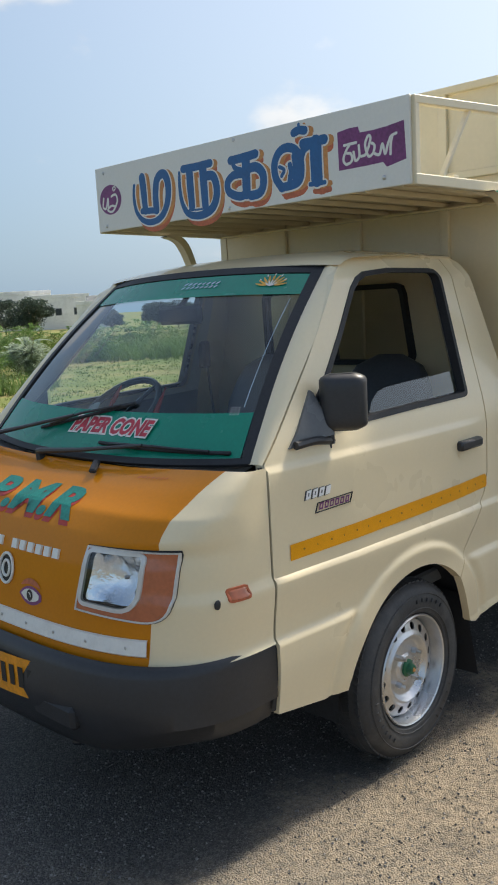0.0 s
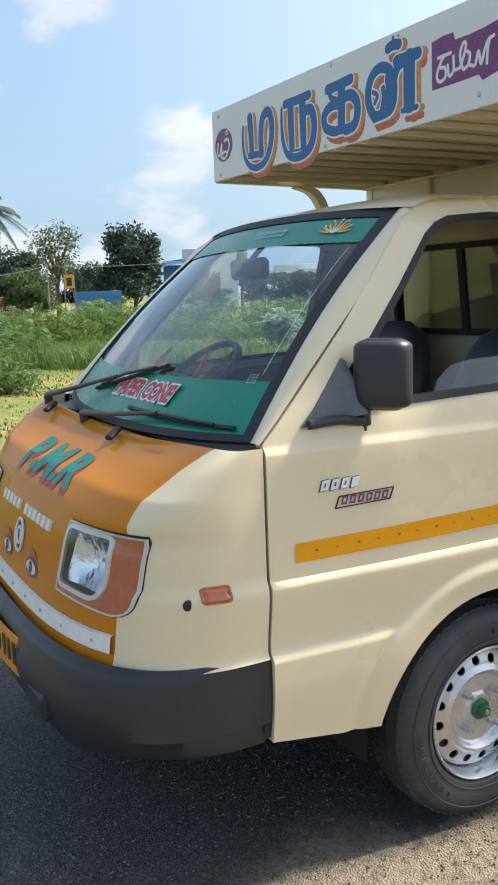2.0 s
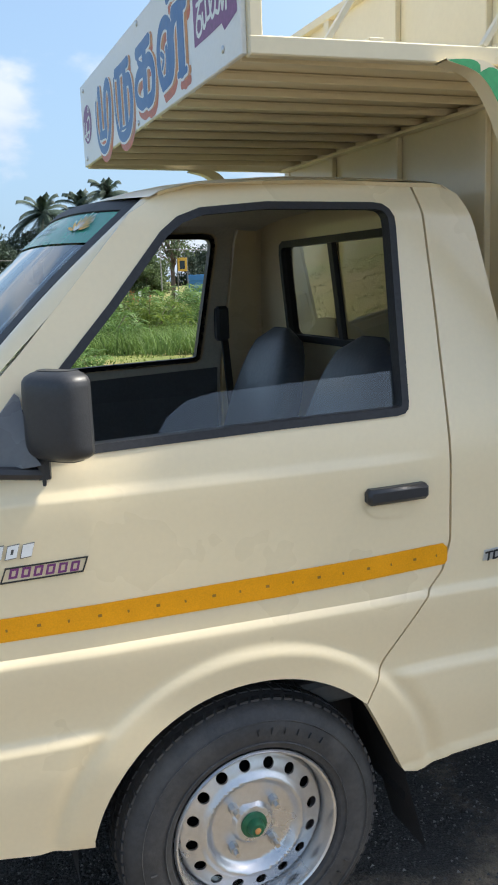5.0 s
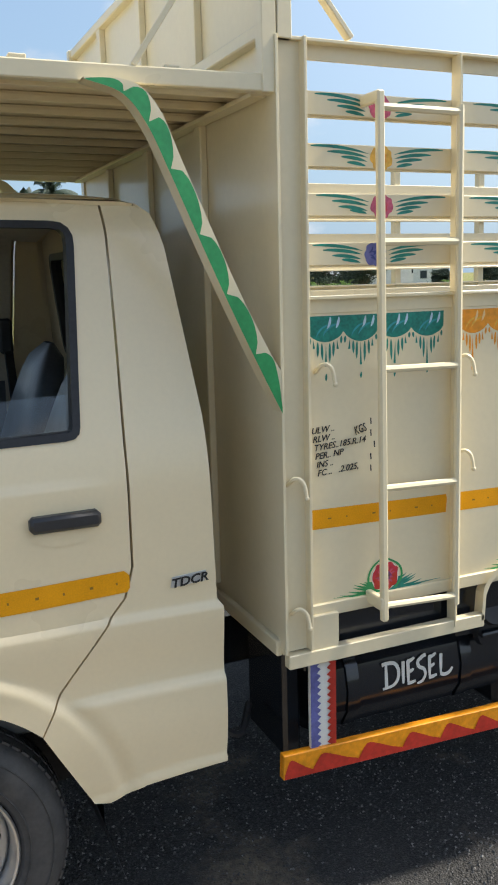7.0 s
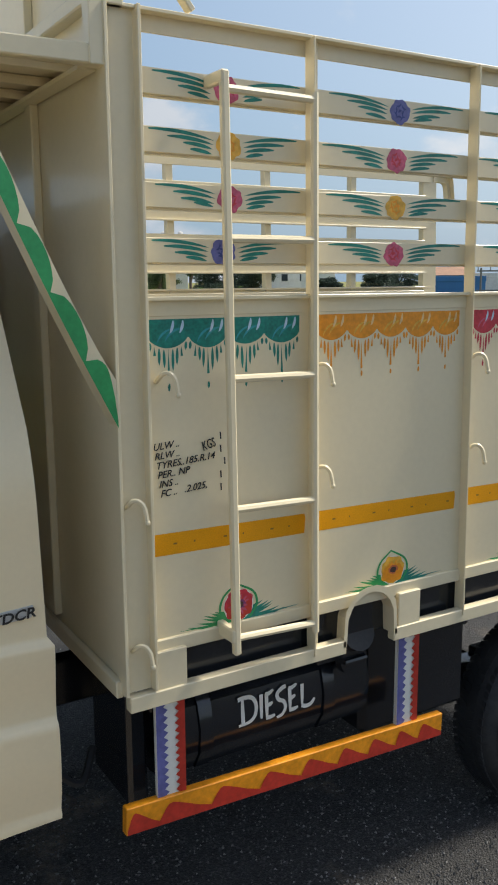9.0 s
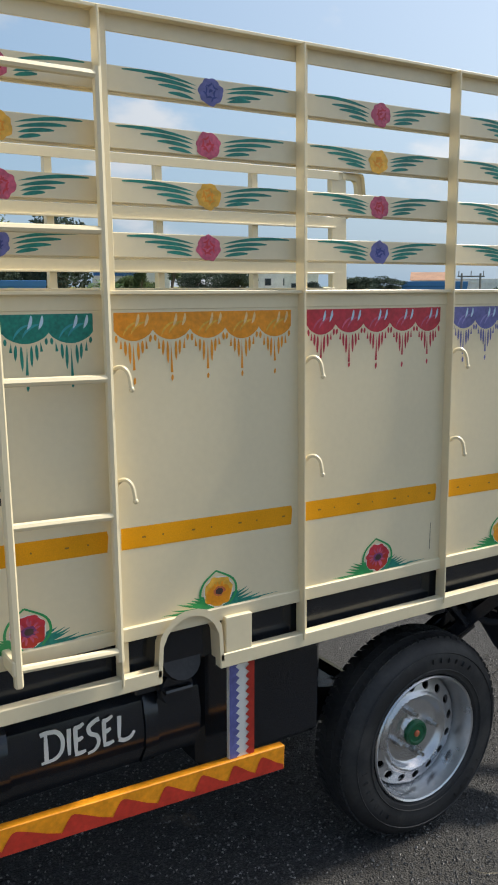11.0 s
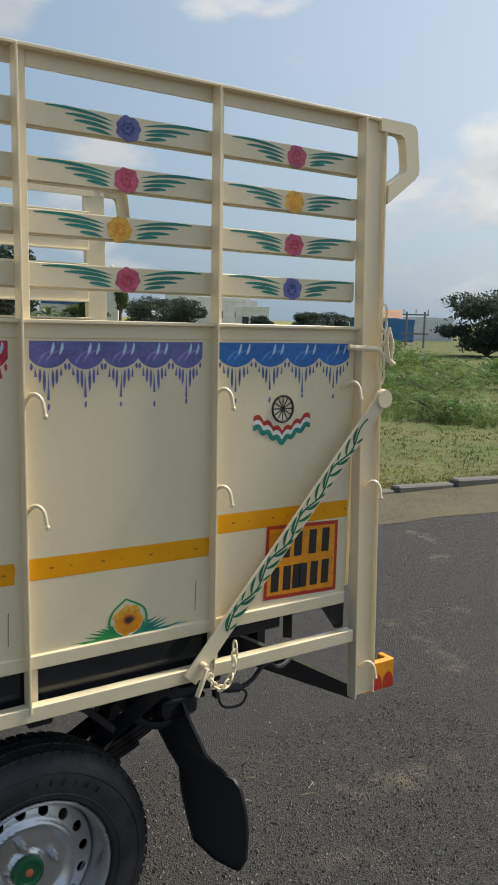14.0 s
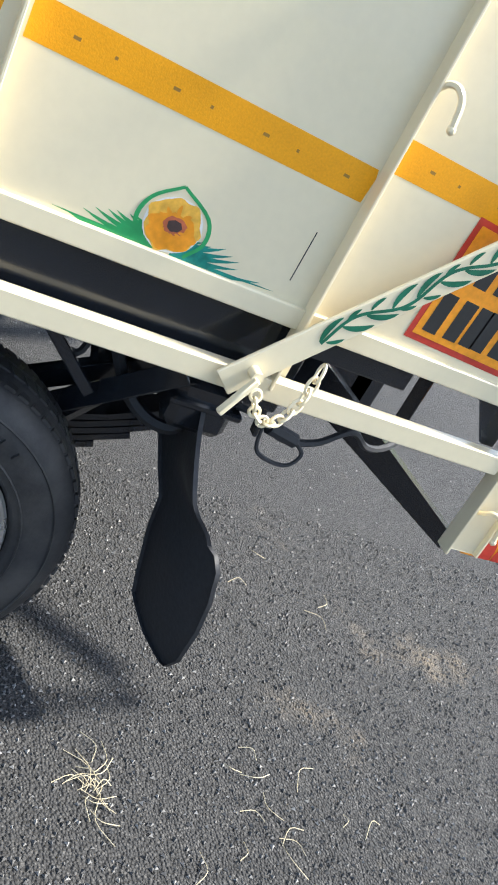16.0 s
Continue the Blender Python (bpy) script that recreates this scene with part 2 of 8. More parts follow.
def raw(name, verts, faces, mat, parent=None, label="", smooth=False):
    me = bpy.data.meshes.new(name)
    me.from_pydata([tuple(v) for v in verts], [], faces)
    if smooth:
        me.shade_smooth()
    me.update()
    return link(name, me, mat, parent, label)


def box(bm, x, y, z, bev=0.003):
    m = Matrix.LocRotScale(((x[0] + x[1]) / 2, (y[0] + y[1]) / 2, (z[0] + z[1]) / 2), None,
                           (abs(x[1] - x[0]), abs(y[1] - y[0]), abs(z[1] - z[0])))
    made = bmesh.ops.create_cube(bm, size=1, matrix=m)["verts"]
    if bev:
        edges = list({e for v in made for e in v.link_edges})
        bmesh.ops.bevel(bm, geom=edges, offset=bev, segments=1, affect="EDGES", clamp_overlap=True)
    return bm


def bar(bm, a, b, w, h, bev=0.002):
    """A bevelled flat bar from a to b; w across, h along the other way."""
    a, b = Vector(a), Vector(b)
    d = (b - a)
    rot = d.to_track_quat("Z", "Y").to_matrix().to_4x4()
    made = bmesh.ops.create_cube(bm, size=1, matrix=Matrix.Translation((a + b) / 2) @ rot @ Matrix.Diagonal((w, h, d.length, 1)))["verts"]
    if bev:
        bmesh.ops.bevel(bm, geom=list({e for v in made for e in v.link_edges}), offset=bev, segments=1, affect="EDGES", clamp_overlap=True)
    return bm


def tube(bm, pts, r, seg=8, caps=True):
    pts = [Vector(p) for p in pts]
    rings = []
    side = None
    for i, p in enumerate(pts):
        d = (pts[min(i + 1, len(pts) - 1)] - pts[max(i - 1, 0)]).normalized()
        if side is None:
            side = d.cross(Vector((0, 0, 1)))
            if side.length < 0.1:
                side = d.cross(Vector((1, 0, 0)))
        side = (side - d * side.dot(d)).normalized()
        up = d.cross(side)
        rr = r[i] if isinstance(r, (list, tuple)) else r
        rings.append([bm.verts.new(p + (side * math.cos(a) + up * math.sin(a)) * rr)
                      for a in (2 * math.pi * k / seg for k in range(seg))])
    for a, b in zip(rings, rings[1:]):
        for k in range(seg):
            bm.faces.new((a[k], a[(k + 1) % seg], b[(k + 1) % seg], b[k]))
    if caps:
        bm.faces.new(rings[0])
        bm.faces.new(rings[-1])
    return bm


def lathe(bm, profile, centre, seg=48):
    """Turns a profile of (radius, depth) about an axle along y; depth counts outwards, to -y."""
    c = Vector(centre)
    rings = [[bm.verts.new(c + Vector((r * math.cos(a), -d, r * math.sin(a)))) for a in (2 * math.pi * k / seg for k in range(seg))]
             for r, d in profile]
    for a, b in zip(rings, rings[1:]):
        for k in range(seg):
            bm.faces.new((a[k], a[(k + 1) % seg], b[(k + 1) % seg], b[k]))
    return bm


def arc(cx, cz, r, a0, a1, n):
    return [(cx + r * math.cos(radians(a0 + (a1 - a0) * i / n)), cz + r * math.sin(radians(a0 + (a1 - a0) * i / n))) for i in range(n + 1)]


def inside(poly, pts):
    pts = np.asarray(pts, float)
    r = np.zeros(len(pts), bool)
    n = len(poly)
    for i in range(n):
        (x0, z0), (x1, z1) = poly[i], poly[(i + 1) % n]
        c = ((z0 > pts[:, 1]) != (z1 > pts[:, 1])) & (pts[:, 0] < (x1 - x0) * (pts[:, 1] - z0) / (z1 - z0 + 1e-12) + x0)
        r ^= c
    return r


def densify(poly, step, closed=True):
    out = []
    n = len(poly)
    for i in range(n if closed else n - 1):
        a, b = Vector(poly[i]), Vector(poly[(i + 1) % n])
        k = max(1, int((b - a).length / step))
        out += [tuple(a.lerp(b, j / k)) for j in range(k)]
    if not closed:
        out.append(tuple(poly[-1]))
    return out


def sheet(bm, outline, to3d, step=0.03, holes=(), depth=0.0, inward=(0, 1, 0)):
    """A sheet with a 2D outline and holes, bent into space by to3d(u, v); depth turns its rim inwards."""
    from mathutils.geometry import delaunay_2d_cdt
    loops = [densify(p, step) for p in (outline, *holes)]
    pts, edges = [], []
    for lp in loops:
        k = len(pts)
        pts += [Vector(p) for p in lp]
        edges += [(k + i, k + (i + 1) % len(lp)) for i in range(len(lp))]
    us, vs = [p[0] for p in loops[0]], [p[1] for p in loops[0]]
    g = np.array([(u, v) for u in np.arange(min(us) + step / 2, max(us), step) for v in np.arange(min(vs) + step / 2, max(vs), step)])
    if len(g):
        ok = inside(loops[0], g)
        for lp in loops[1:]:
            ok &= ~inside(lp, g)
        rim = np.array([tuple(p) for p in pts])
        g = g[ok]
        if len(g):
            near = np.sqrt(((g[:, None] - rim[None]) ** 2).sum(-1)).min(1)
            pts += [Vector(p) for p in g[near > step * 0.35]]
    vv, _, ff, *_ = delaunay_2d_cdt(pts, edges, [], 0, 1e-6)
    cen = np.array([np.mean([tuple(vv[i]) for i in f], axis=0) for f in ff])
    ok = inside(loops[0], cen)
    for lp in loops[1:]:
        ok &= ~inside(lp, cen)
    bv = [bm.verts.new(to3d(v[0], v[1])) for v in vv]
    made = [bm.faces.new([bv[i] for i in f]) for f, o in zip(ff, ok) if o]
    if depth:
        off = Vector(inward) * depth
        rim = [e for f in made for e in f.edges if len(e.link_faces) == 1]
        back = {}
        for e in set(rim):
            for v in e.verts:
                if v not in back:
                    back[v] = bm.verts.new(v.co + off)
            a, b = e.verts
            bm.faces.new((a, b, back[b], back[a]))
    loose = [v for v in bm.verts if not v.link_faces]
    bmesh.ops.delete(bm, geom=loose, context="VERTS")
    return bm


def rounded(poly, r, n=5):
    """A polygon with its corners rounded off."""
    out = []
    m = len(poly)
    for i in range(m):
        p, c, q = Vector(poly[i - 1]), Vector(poly[i]), Vector(poly[(i + 1) % m])
        k = min(r, (p - c).length * 0.45, (q - c).length * 0.45)
        a, b = c + (p - c).normalized() * k, c + (q - c).normalized() * k
        out += [tuple(a.lerp(c, t).lerp(c.lerp(b, t), t)) for t in (j / n for j in range(n + 1))]
    return out


def shrink(poly, d):
    """A polygon's outline moved inwards by d."""
    area = sum(a[0] * b[1] - b[0] * a[1] for a, b in zip(poly, poly[1:] + poly[:1]))
    s = 1 if area > 0 else -1
    out = []
    n = len(poly)
    for i in range(n):
        p, c, q = Vector(poly[i - 1]), Vector(poly[i]), Vector(poly[(i + 1) % n])
        e0, e1 = (c - p).normalized(), (q - c).normalized()
        n0, n1 = Vector((-e0.y, e0.x)) * s, Vector((-e1.y, e1.x)) * s
        m = (n0 + n1)
        m = m.normalized() if m.length > 1e-6 else n0
        out.append(tuple(c + m * (d / max(0.35, m.dot(n0)))))
    return out


def ribbon(bm, pts, widths, to3d):
    """A flat painted stroke along 2D points, with a width at each."""
    pts = [Vector(p) for p in pts]
    left, right = [], []
    lift = 0.00002 * ((len(bm.faces) // 7) % 14)
    for i, p in enumerate(pts):
        d = (pts[min(i + 1, len(pts) - 1)] - pts[max(i - 1, 0)])
        d = d.normalized() if d.length else Vector((1, 0))
        nrm = Vector((-d.y, d.x)) * (widths[i] / 2 if not isinstance(widths, float) else widths / 2)
        off = Vector((-1, -1, 0)) * (lift + i * 0.000003)
        left.append(bm.verts.new(Vector(to3d(*(p + nrm))) + off))
        right.append(bm.verts.new(Vector(to3d(*(p - nrm))) + off))
    for i in range(len(pts) - 1):
        bm.faces.new((left[i], left[i + 1], right[i + 1], right[i]))
    return bm


def spline(pts, n=8):
    """A smooth line through 2D or 3D points."""
    p = [Vector(q) for q in pts]
    p = [p[0] * 2 - p[1]] + p + [p[-1] * 2 - p[-2]]
    out = []
    for i in range(1, len(p) - 2):
        for k in range(n):
            t = k / n
            out.append(0.5 * (2 * p[i] + (p[i + 1] - p[i - 1]) * t + (2 * p[i - 1] - 5 * p[i] + 4 * p[i + 1] - p[i + 2]) * t * t
                              + (3 * p[i] - p[i - 1] - 3 * p[i + 1] + p[i + 2]) * t ** 3))
    return [tuple(v) for v in out + [p[-2]]]


def blade(bm, a, b, w, to3d, bend=0.0, n=6):
    """A pointed brush stroke, broad at a and thin at b."""
    a, b = Vector(a), Vector(b)
    d = b - a
    nrm = Vector((-d.y, d.x))
    ts = [i / n for i in range(n + 1)]
    ribbon(bm, [a + d * t + nrm * bend * 4 * t * (1 - t) for t in ts], [w * (1 - t) ** 0.8 + 0.0004 for t in ts], to3d)


def leaf(bm, a, b, w, to3d, bend=0.0, n=7):
    """A tapered brush stroke from a to b."""
    a, b = Vector(a), Vector(b)
    d = b - a
    nrm = Vector((-d.y, d.x))
    pts = [a + d * t + nrm * bend * 4 * t * (1 - t) for t in (i / n for i in range(n + 1))]
    ribbon(bm, pts, [w * (math.sin(math.pi * (0.06 + 0.94 * t)) ** 0.7 + 0.02) for t in (i / n for i in range(n + 1))], to3d)
    return bm


def blob(bm, c, rx, rz, to3d, n=18, wob=0.0, seed=0):
    rnd = random.Random(seed)
    ph = [rnd.uniform(0, 6.28) for _ in range(3)]
    ring = []
    off = Vector((-1, -1, 0)) * (0.00002 * ((len(bm.faces) // 7) % 14) + 0.00001)
    for k in range(n):
        a = 2 * math.pi * k / n
        s = 1 + wob * (math.sin(7 * a + ph[0]) + 0.7 * math.sin(4 * a + ph[1]) + 0.6 * math.sin(11 * a + ph[2])) / 2
        ring.append(bm.verts.new(Vector(to3d(c[0] + rx * s * math.cos(a), c[1] + rz * s * math.sin(a))) + off))
    mid = bm.verts.new(Vector(to3d(*c)) + off)
    for k in range(n):
        bm.faces.new((mid, ring[k], ring[(k + 1) % n]))
    return bm


def lettering(text, size, m, mat, parent, name="lettering", label="", bold=0.0, shear=0.0, wide=1.0, depth=0.0008, align="CENTER"):
    """Words in the built-in font as a mesh; m carries the writing from its flat x, y to its place."""
    cu = bpy.data.curves.new(name, "FONT")
    cu.body, cu.size, cu.shear, cu.offset, cu.extrude, cu.align_x = text, size, shear, bold, depth, align
    cu.resolution_u = 3
    tmp = bpy.data.objects.new(name, cu)
    scene.collection.objects.link(tmp)
    me = bpy.data.meshes.new_from_object(tmp.evaluated_get(bpy.context.evaluated_depsgraph_get()))
    bpy.data.objects.remove(tmp)
    me.transform(m @ Matrix.Diagonal((wide, 1, 1, 1)))
    me.materials.clear()
    return link(name, me, mat, parent, label)


def smooth01(a, b, v):
    t = max(0.0, min(1.0, (v - a) / (b - a)))
    return t * t * (3 - 2 * t)


def interp(x, xs, ys):
    return float(np.interp(x, xs, ys))


def thing(name, label, category, m=None, group="", kind=""):
    e = new(name)
    e.empty_display_size = 0.2
    if m is not None:
        e.matrix_basis = m
    return tagged(e, label, category, group, kind)


# ---- ground ----
def ground_z(x, y):
    """A road that falls gently towards the truck's tail, levelling out on both sides and far away."""
    return 0.116 - 0.0494 * (9.0 * math.tanh(x / 9.0))


def ground_material(name, kind):
    m = bpy.data.materials.new(name)
    m.use_nodes = True
    n, l = m.node_tree.nodes, m.node_tree.links
    p = n["Principled BSDF"]
    tc = n.new("ShaderNodeTexCoord")

    def noise_(scale, detail=4, rough=0.55):
        t = n.new("ShaderNodeTexNoise")
        t.inputs["Scale"].default_value, t.inputs["Detail"].default_value, t.inputs["Roughness"].default_value = scale, detail, rough
        l.new(tc.outputs["Object"], t.inputs["Vector"])
        return t.outputs["Fac"]

    def ramp_(src, stops):
        r = n.new("ShaderNodeValToRGB")
        els = r.color_ramp.elements
        els[0].position, els[0].color = stops[0][0], (*stops[0][1], 1)
        els[1].position, els[1].color = stops[-1][0], (*stops[-1][1], 1)
        for pos, c in stops[1:-1]:
            e = els.new(pos)
            e.color = (*c, 1)
        l.new(src, r.inputs[0])
        return r.outputs[0]

    def mix_(fac, a, b, mode="MIX"):
        x = n.new("ShaderNodeMixRGB")
        x.blend_type = mode
        for i, v in ((0, fac), (1, a), (2, b)):
            if isinstance(v, float):
                x.inputs[i].default_value = v
            elif isinstance(v, tuple):
                x.inputs[i].default_value = (*v, 1)
            else:
                l.new(v, x.inputs[i])
        return x.outputs[0]
    if kind == "asphalt":
        vo = n.new("ShaderNodeTexVoronoi")
        vo.inputs["Scale"].default_value = 165
        l.new(tc.outputs["Object"], vo.inputs["Vector"])
        sepc = n.new("ShaderNodeSeparateColor")
        l.new(vo.outputs["Color"], sepc.inputs[0])
        grits = n.new("ShaderNodeTexVoronoi")
        grits.inputs["Scale"].default_value = 290
        l.new(tc.outputs["Object"], grits.inputs["Vector"])
        sepg = n.new("ShaderNodeSeparateColor")
        l.new(grits.outputs["Color"], sepg.inputs[0])
        both = n.new("ShaderNodeMixRGB")
        both.inputs[0].default_value = 0.45
        l.new(sepc.outputs[0], both.inputs[1])
        l.new(sepg.outputs[0], both.inputs[2])
        stones = ramp_(both.outputs[0], [(0.10, (0.009, 0.009, 0.0095)), (0.40, (0.023, 0.023, 0.0235)), (0.68, (0.045, 0.0445, 0.044)), (0.92, (0.115, 0.111, 0.105))])
        gaps = ramp_(vo.outputs["Distance"], [(0.0, (1, 1, 1)), (0.5, (0.8, 0.8, 0.8)), (0.85, (0.4, 0.4, 0.4))])
        base = mix_(1.0, stones, gaps, "MULTIPLY")
        sep = n.new("ShaderNodeSeparateXYZ")
        l.new(tc.outputs["Object"], sep.inputs[0])

        def span_(src, lo, hi):
            r = n.new("ShaderNodeMapRange")
            r.interpolation_type = "SMOOTHSTEP"
            r.inputs["From Min"].default_value, r.inputs["From Max"].default_value = lo, hi
            l.new(src, r.inputs["Value"])
            return r.outputs[0]

        def math_(op, u, v):
            t = n.new("ShaderNodeMath")
            t.operation = op
            for k_, w_ in ((0, u), (1, v)):
                if isinstance(w_, float):
                    t.inputs[k_].default_value = w_
                else:
                    l.new(w_, t.inputs[k_])
            return t.outputs[0]
        # fine sand has drifted over the chips along the truck's near flank, towards its nose
        drift = math_("MULTIPLY", span_(sep.outputs["X"], 1.6, -0.2), span_(sep.outputs["Y"], -0.35, -0.95))
        patch = math_("ADD", noise_(1.6, 8, 0.62), math_("MULTIPLY", drift, 0.40))
        sand = span_(patch, 0.60, 0.82)
        grit = span_(noise_(42, 3), 0.30, 0.62)
        sandf = math_("MULTIPLY", sand, math_("ADD", math_("MULTIPLY", grit, 0.5), 0.35))
        col = mix_(sandf, base, (0.43, 0.335, 0.22))
        col = mix_(ramp_(noise_(0.5, 3), [(0.3, (0.0, 0.0, 0.0)), (0.7, (0.3, 0.3, 0.3))]), col, (0.054, 0.052, 0.050))
        # paler chips ahead of the truck: fill light painted into its shadow
        shadow_fill = math_("MULTIPLY", span_(sep.outputs["X"], 0.6, -1.8), math_("ADD", math_("MULTIPLY", noise_(2.6, 6), 0.7), 0.2))
        shadow_fill = math_("ADD", shadow_fill, math_("MULTIPLY", span_(sep.outputs["X"], -0.9, -2.2), 0.3))
        fill_chips = ramp_(both.outputs[0], [(0.2, (0.085, 0.080, 0.072)), (0.5, (0.165, 0.156, 0.139)), (0.85, (0.30, 0.283, 0.25))])
        col = mix_(shadow_fill, col, fill_chips)
        l.new(col, p.inputs["Base Color"])
        p.inputs["Roughness"].default_value = 0.86
        b = n.new("ShaderNodeBump")
        b.inputs["Strength"].default_value, b.inputs["Distance"].default_value = 1.0, 0.008
        inv = n.new("ShaderNodeMath")
        inv.operation = "SUBTRACT"
        inv.inputs[0].default_value = 1.0
        l.new(vo.outputs["Distance"], inv.inputs[1])
        l.new(inv.outputs[0], b.inputs["Height"])
        l.new(b.outputs[0], p.inputs["Normal"])
    else:
        g = ramp_(noise_(0.35, 6, 0.6), [(0.30, (0.105, 0.140, 0.026)), (0.46, (0.165, 0.185, 0.040)), (0.58, (0.245, 0.210, 0.072)), (0.74, (0.30, 0.235, 0.115))])
        f = ramp_(noise_(9, 5), [(0.3, (0.55, 0.55, 0.55)), (0.7, (1.25, 1.25, 1.2))])
        # beyond the truck's tail the field is greener, with shade painted into it
        sp = n.new("ShaderNodeSeparateXYZ")
        l.new(tc.outputs["Object"], sp.inputs[0])
        sl_ = n.new("ShaderNodeMath")
        sl_.operation = "MULTIPLY_ADD"
        sl_.inputs[1].default_value = -0.9
        l.new(sp.outputs["Y"], sl_.inputs[0])
        l.new(sp.outputs["X"], sl_.inputs[2])
        tail_shade = n.new("ShaderNodeMapRange")
        tail_shade.inputs["From Min"].default_value, tail_shade.inputs["From Max"].default_value = -2.0, 2.0
        tail_shade.inputs["To Max"].default_value = 0.7
        l.new(sl_.outputs[0], tail_shade.inputs["Value"])
        g = mix_(tail_shade.outputs[0], g, (0.045, 0.070, 0.016))
        col = mix_(1.0, g, f, "MULTIPLY")
        l.new(col, p.inputs["Base Color"])
        p.inputs["Roughness"].default_value = 0.95
        b = n.new("ShaderNodeBump")
        b.inputs["Strength"].default_value, b.inputs["Distance"].default_value = 0.8, 0.06
        l.new(noise_(14, 5), b.inputs["Height"])
        l.new(b.outputs[0], p.inputs["Normal"])
    return m


ASPHALT = ground_material("worn_asphalt", "asphalt")
SOIL = ground_material("field_soil", "field")
KERB = material("kerb_concrete", (0.115, 0.112, 0.105), 0.85, vary=0.3, scale=3, fine=40, bump=0.5, bump_scale=30, dirt=(0.1, 0.1, 0.06), dirt_amount=0.5)
GRASS = material("grass_blades", (0.108, 0.158, 0.031), 0.6, vary=0.4, scale=0.5, fine=3, spec=0.3)
DRY_GRASS = material("dry_grass", (0.21, 0.175, 0.078), 0.7, vary=0.4, scale=1.0, fine=8, spec=0.2)
WEED = material("weed_leaves", (0.105, 0.185, 0.050), 0.55, vary=0.5, scale=1.2, fine=6, spec=0.35)
# distance haze is put into this leaf colour as a bluish lift
LEAVES_DARK_HAZED = material("hazed_dark_foliage", (0.055, 0.082, 0.062), 0.6, vary=0.55, scale=0.6, fine=3, spec=0.3)
LEAVES_MID = material("mid_foliage", (0.100, 0.140, 0.060), 0.6, vary=0.5, scale=0.6, fine=3, spec=0.3)


def leafy(m, share):
    """Light passes through thin blades and leaves."""
    n, l = m.node_tree.nodes, m.node_tree.links
    p, out = n["Principled BSDF"], n["Material Output"]
    tr, mx = n.new("ShaderNodeBsdfTranslucent"), n.new("ShaderNodeMixShader")
    l.new(p.inputs["Base Color"].links[0].from_socket, tr.inputs["Color"])
    mx.inputs[0].default_value = share
    l.new(p.outputs[0], mx.inputs[1])
    l.new(tr.outputs[0], mx.inputs[2])
    l.new(mx.outputs[0], out.inputs["Surface"])


PALE_LEAVES = material("pale_weed_leaves", (0.30, 0.37, 0.27), 0.6, vary=0.35, scale=3, fine=10, spec=0.3)
BANANA_GREEN = material("banana_leaf", (0.085, 0.145, 0.062), 0.5, vary=0.3, scale=1.0, fine=8, spec=0.4)
for m_, share in ((PALE_LEAVES, 0.3), (BANANA_GREEN, 0.35), (GRASS, 0.5), (DRY_GRASS, 0.45), (WEED, 0.45), (LEAVES_DARK_HAZED, 0.3), (LEAVES_MID, 0.35)):
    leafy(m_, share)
BARK = material("bark", (0.14, 0.11, 0.085), 0.9, vary=0.3, scale=3, bump=0.6, bump_scale=20)
STONE = material("loose_stone", (0.09, 0.088, 0.085), 0.85, vary=0.3, scale=40, fine=200)
sn, sl = STONE.node_tree.nodes, STONE.node_tree.links
s_geo, s_ramp = sn.new("ShaderNodeNewGeometry"), sn.new("ShaderNodeValToRGB")
s_ramp.color_ramp.elements[0].color, s_ramp.color_ramp.elements[1].color = (0.055, 0.054, 0.053, 1), (0.27, 0.26, 0.245, 1)
s_mid = s_ramp.color_ramp.elements.new(0.62)
s_mid.color = (0.092, 0.09, 0.088, 1)
sl.new(s_geo.outputs["Random Per Island"], s_ramp.inputs[0])
sl.new(s_ramp.outputs[0], sn["Principled BSDF"].inputs["Base Color"])

ROAD_EDGE, KERB_Y = 3.10, 4.25


def axis(lo, hi, fine_lo, fine_hi, step, grow=1.35):
    v = list(np.arange(fine_lo, fine_hi + 1e-6, step))
    s, x = step, fine_hi
    while x < hi:
        s *= grow
        x += s
        v.append(x)
    s, x = step, fine_lo
    while x > lo:
        s *= grow
        x -= s
        v.insert(0, x)
    return v


gx, gy = axis(-1500, 1500, -12, 16, 1.0), axis(-1500, 1500, -8, 14, 1.0)
verts = [(x, y, ground_z(x, y)) for y in gy for x in gx]
nx = len(gx)
faces = [(j * nx + i, j * nx + i + 1, (j + 1) * nx + i + 1, (j + 1) * nx + i) for j in range(len(gy) - 1) for i in range(nx - 1)]
ground = raw("ground", [(x, y, z - 0.02) for x, y, z in verts], faces, SOIL, None, "", True)
tagged(ground, "rough field of green and dry grass", "ground", kind="structure")
# road: a crumbling edge towards the verge
rx = list(np.arange(-40, 60.1, 0.5))
rnd = random.Random(3)
edge = [ROAD_EDGE + 0.10 * math.sin(x * 1.3) + 0.07 * math.sin(x * 3.1 + 1) + rnd.uniform(-0.05, 0.05) for x in rx]
rows = []
for t in (0, 0.25, 0.5, 0.75, 0.9, 1):
    rows.append([(x, -2.9 + (e + 2.9) * t, ground_z(x, 0) - (0.012 if t == 1 else 0)) for x, e in zip(rx, edge)])
verts = [p for r in rows for p in r]
k = len(rx)
faces = [(j * k + i, j * k + i + 1, (j + 1) * k + i + 1, (j + 1) * k + i) for j in range(len(rows) - 1) for i in range(k - 1)]
road = raw("road", verts, faces, ASPHALT, None, "", True)
tagged(road, "worn grey asphalt road with sandy patches", "road", kind="structure")
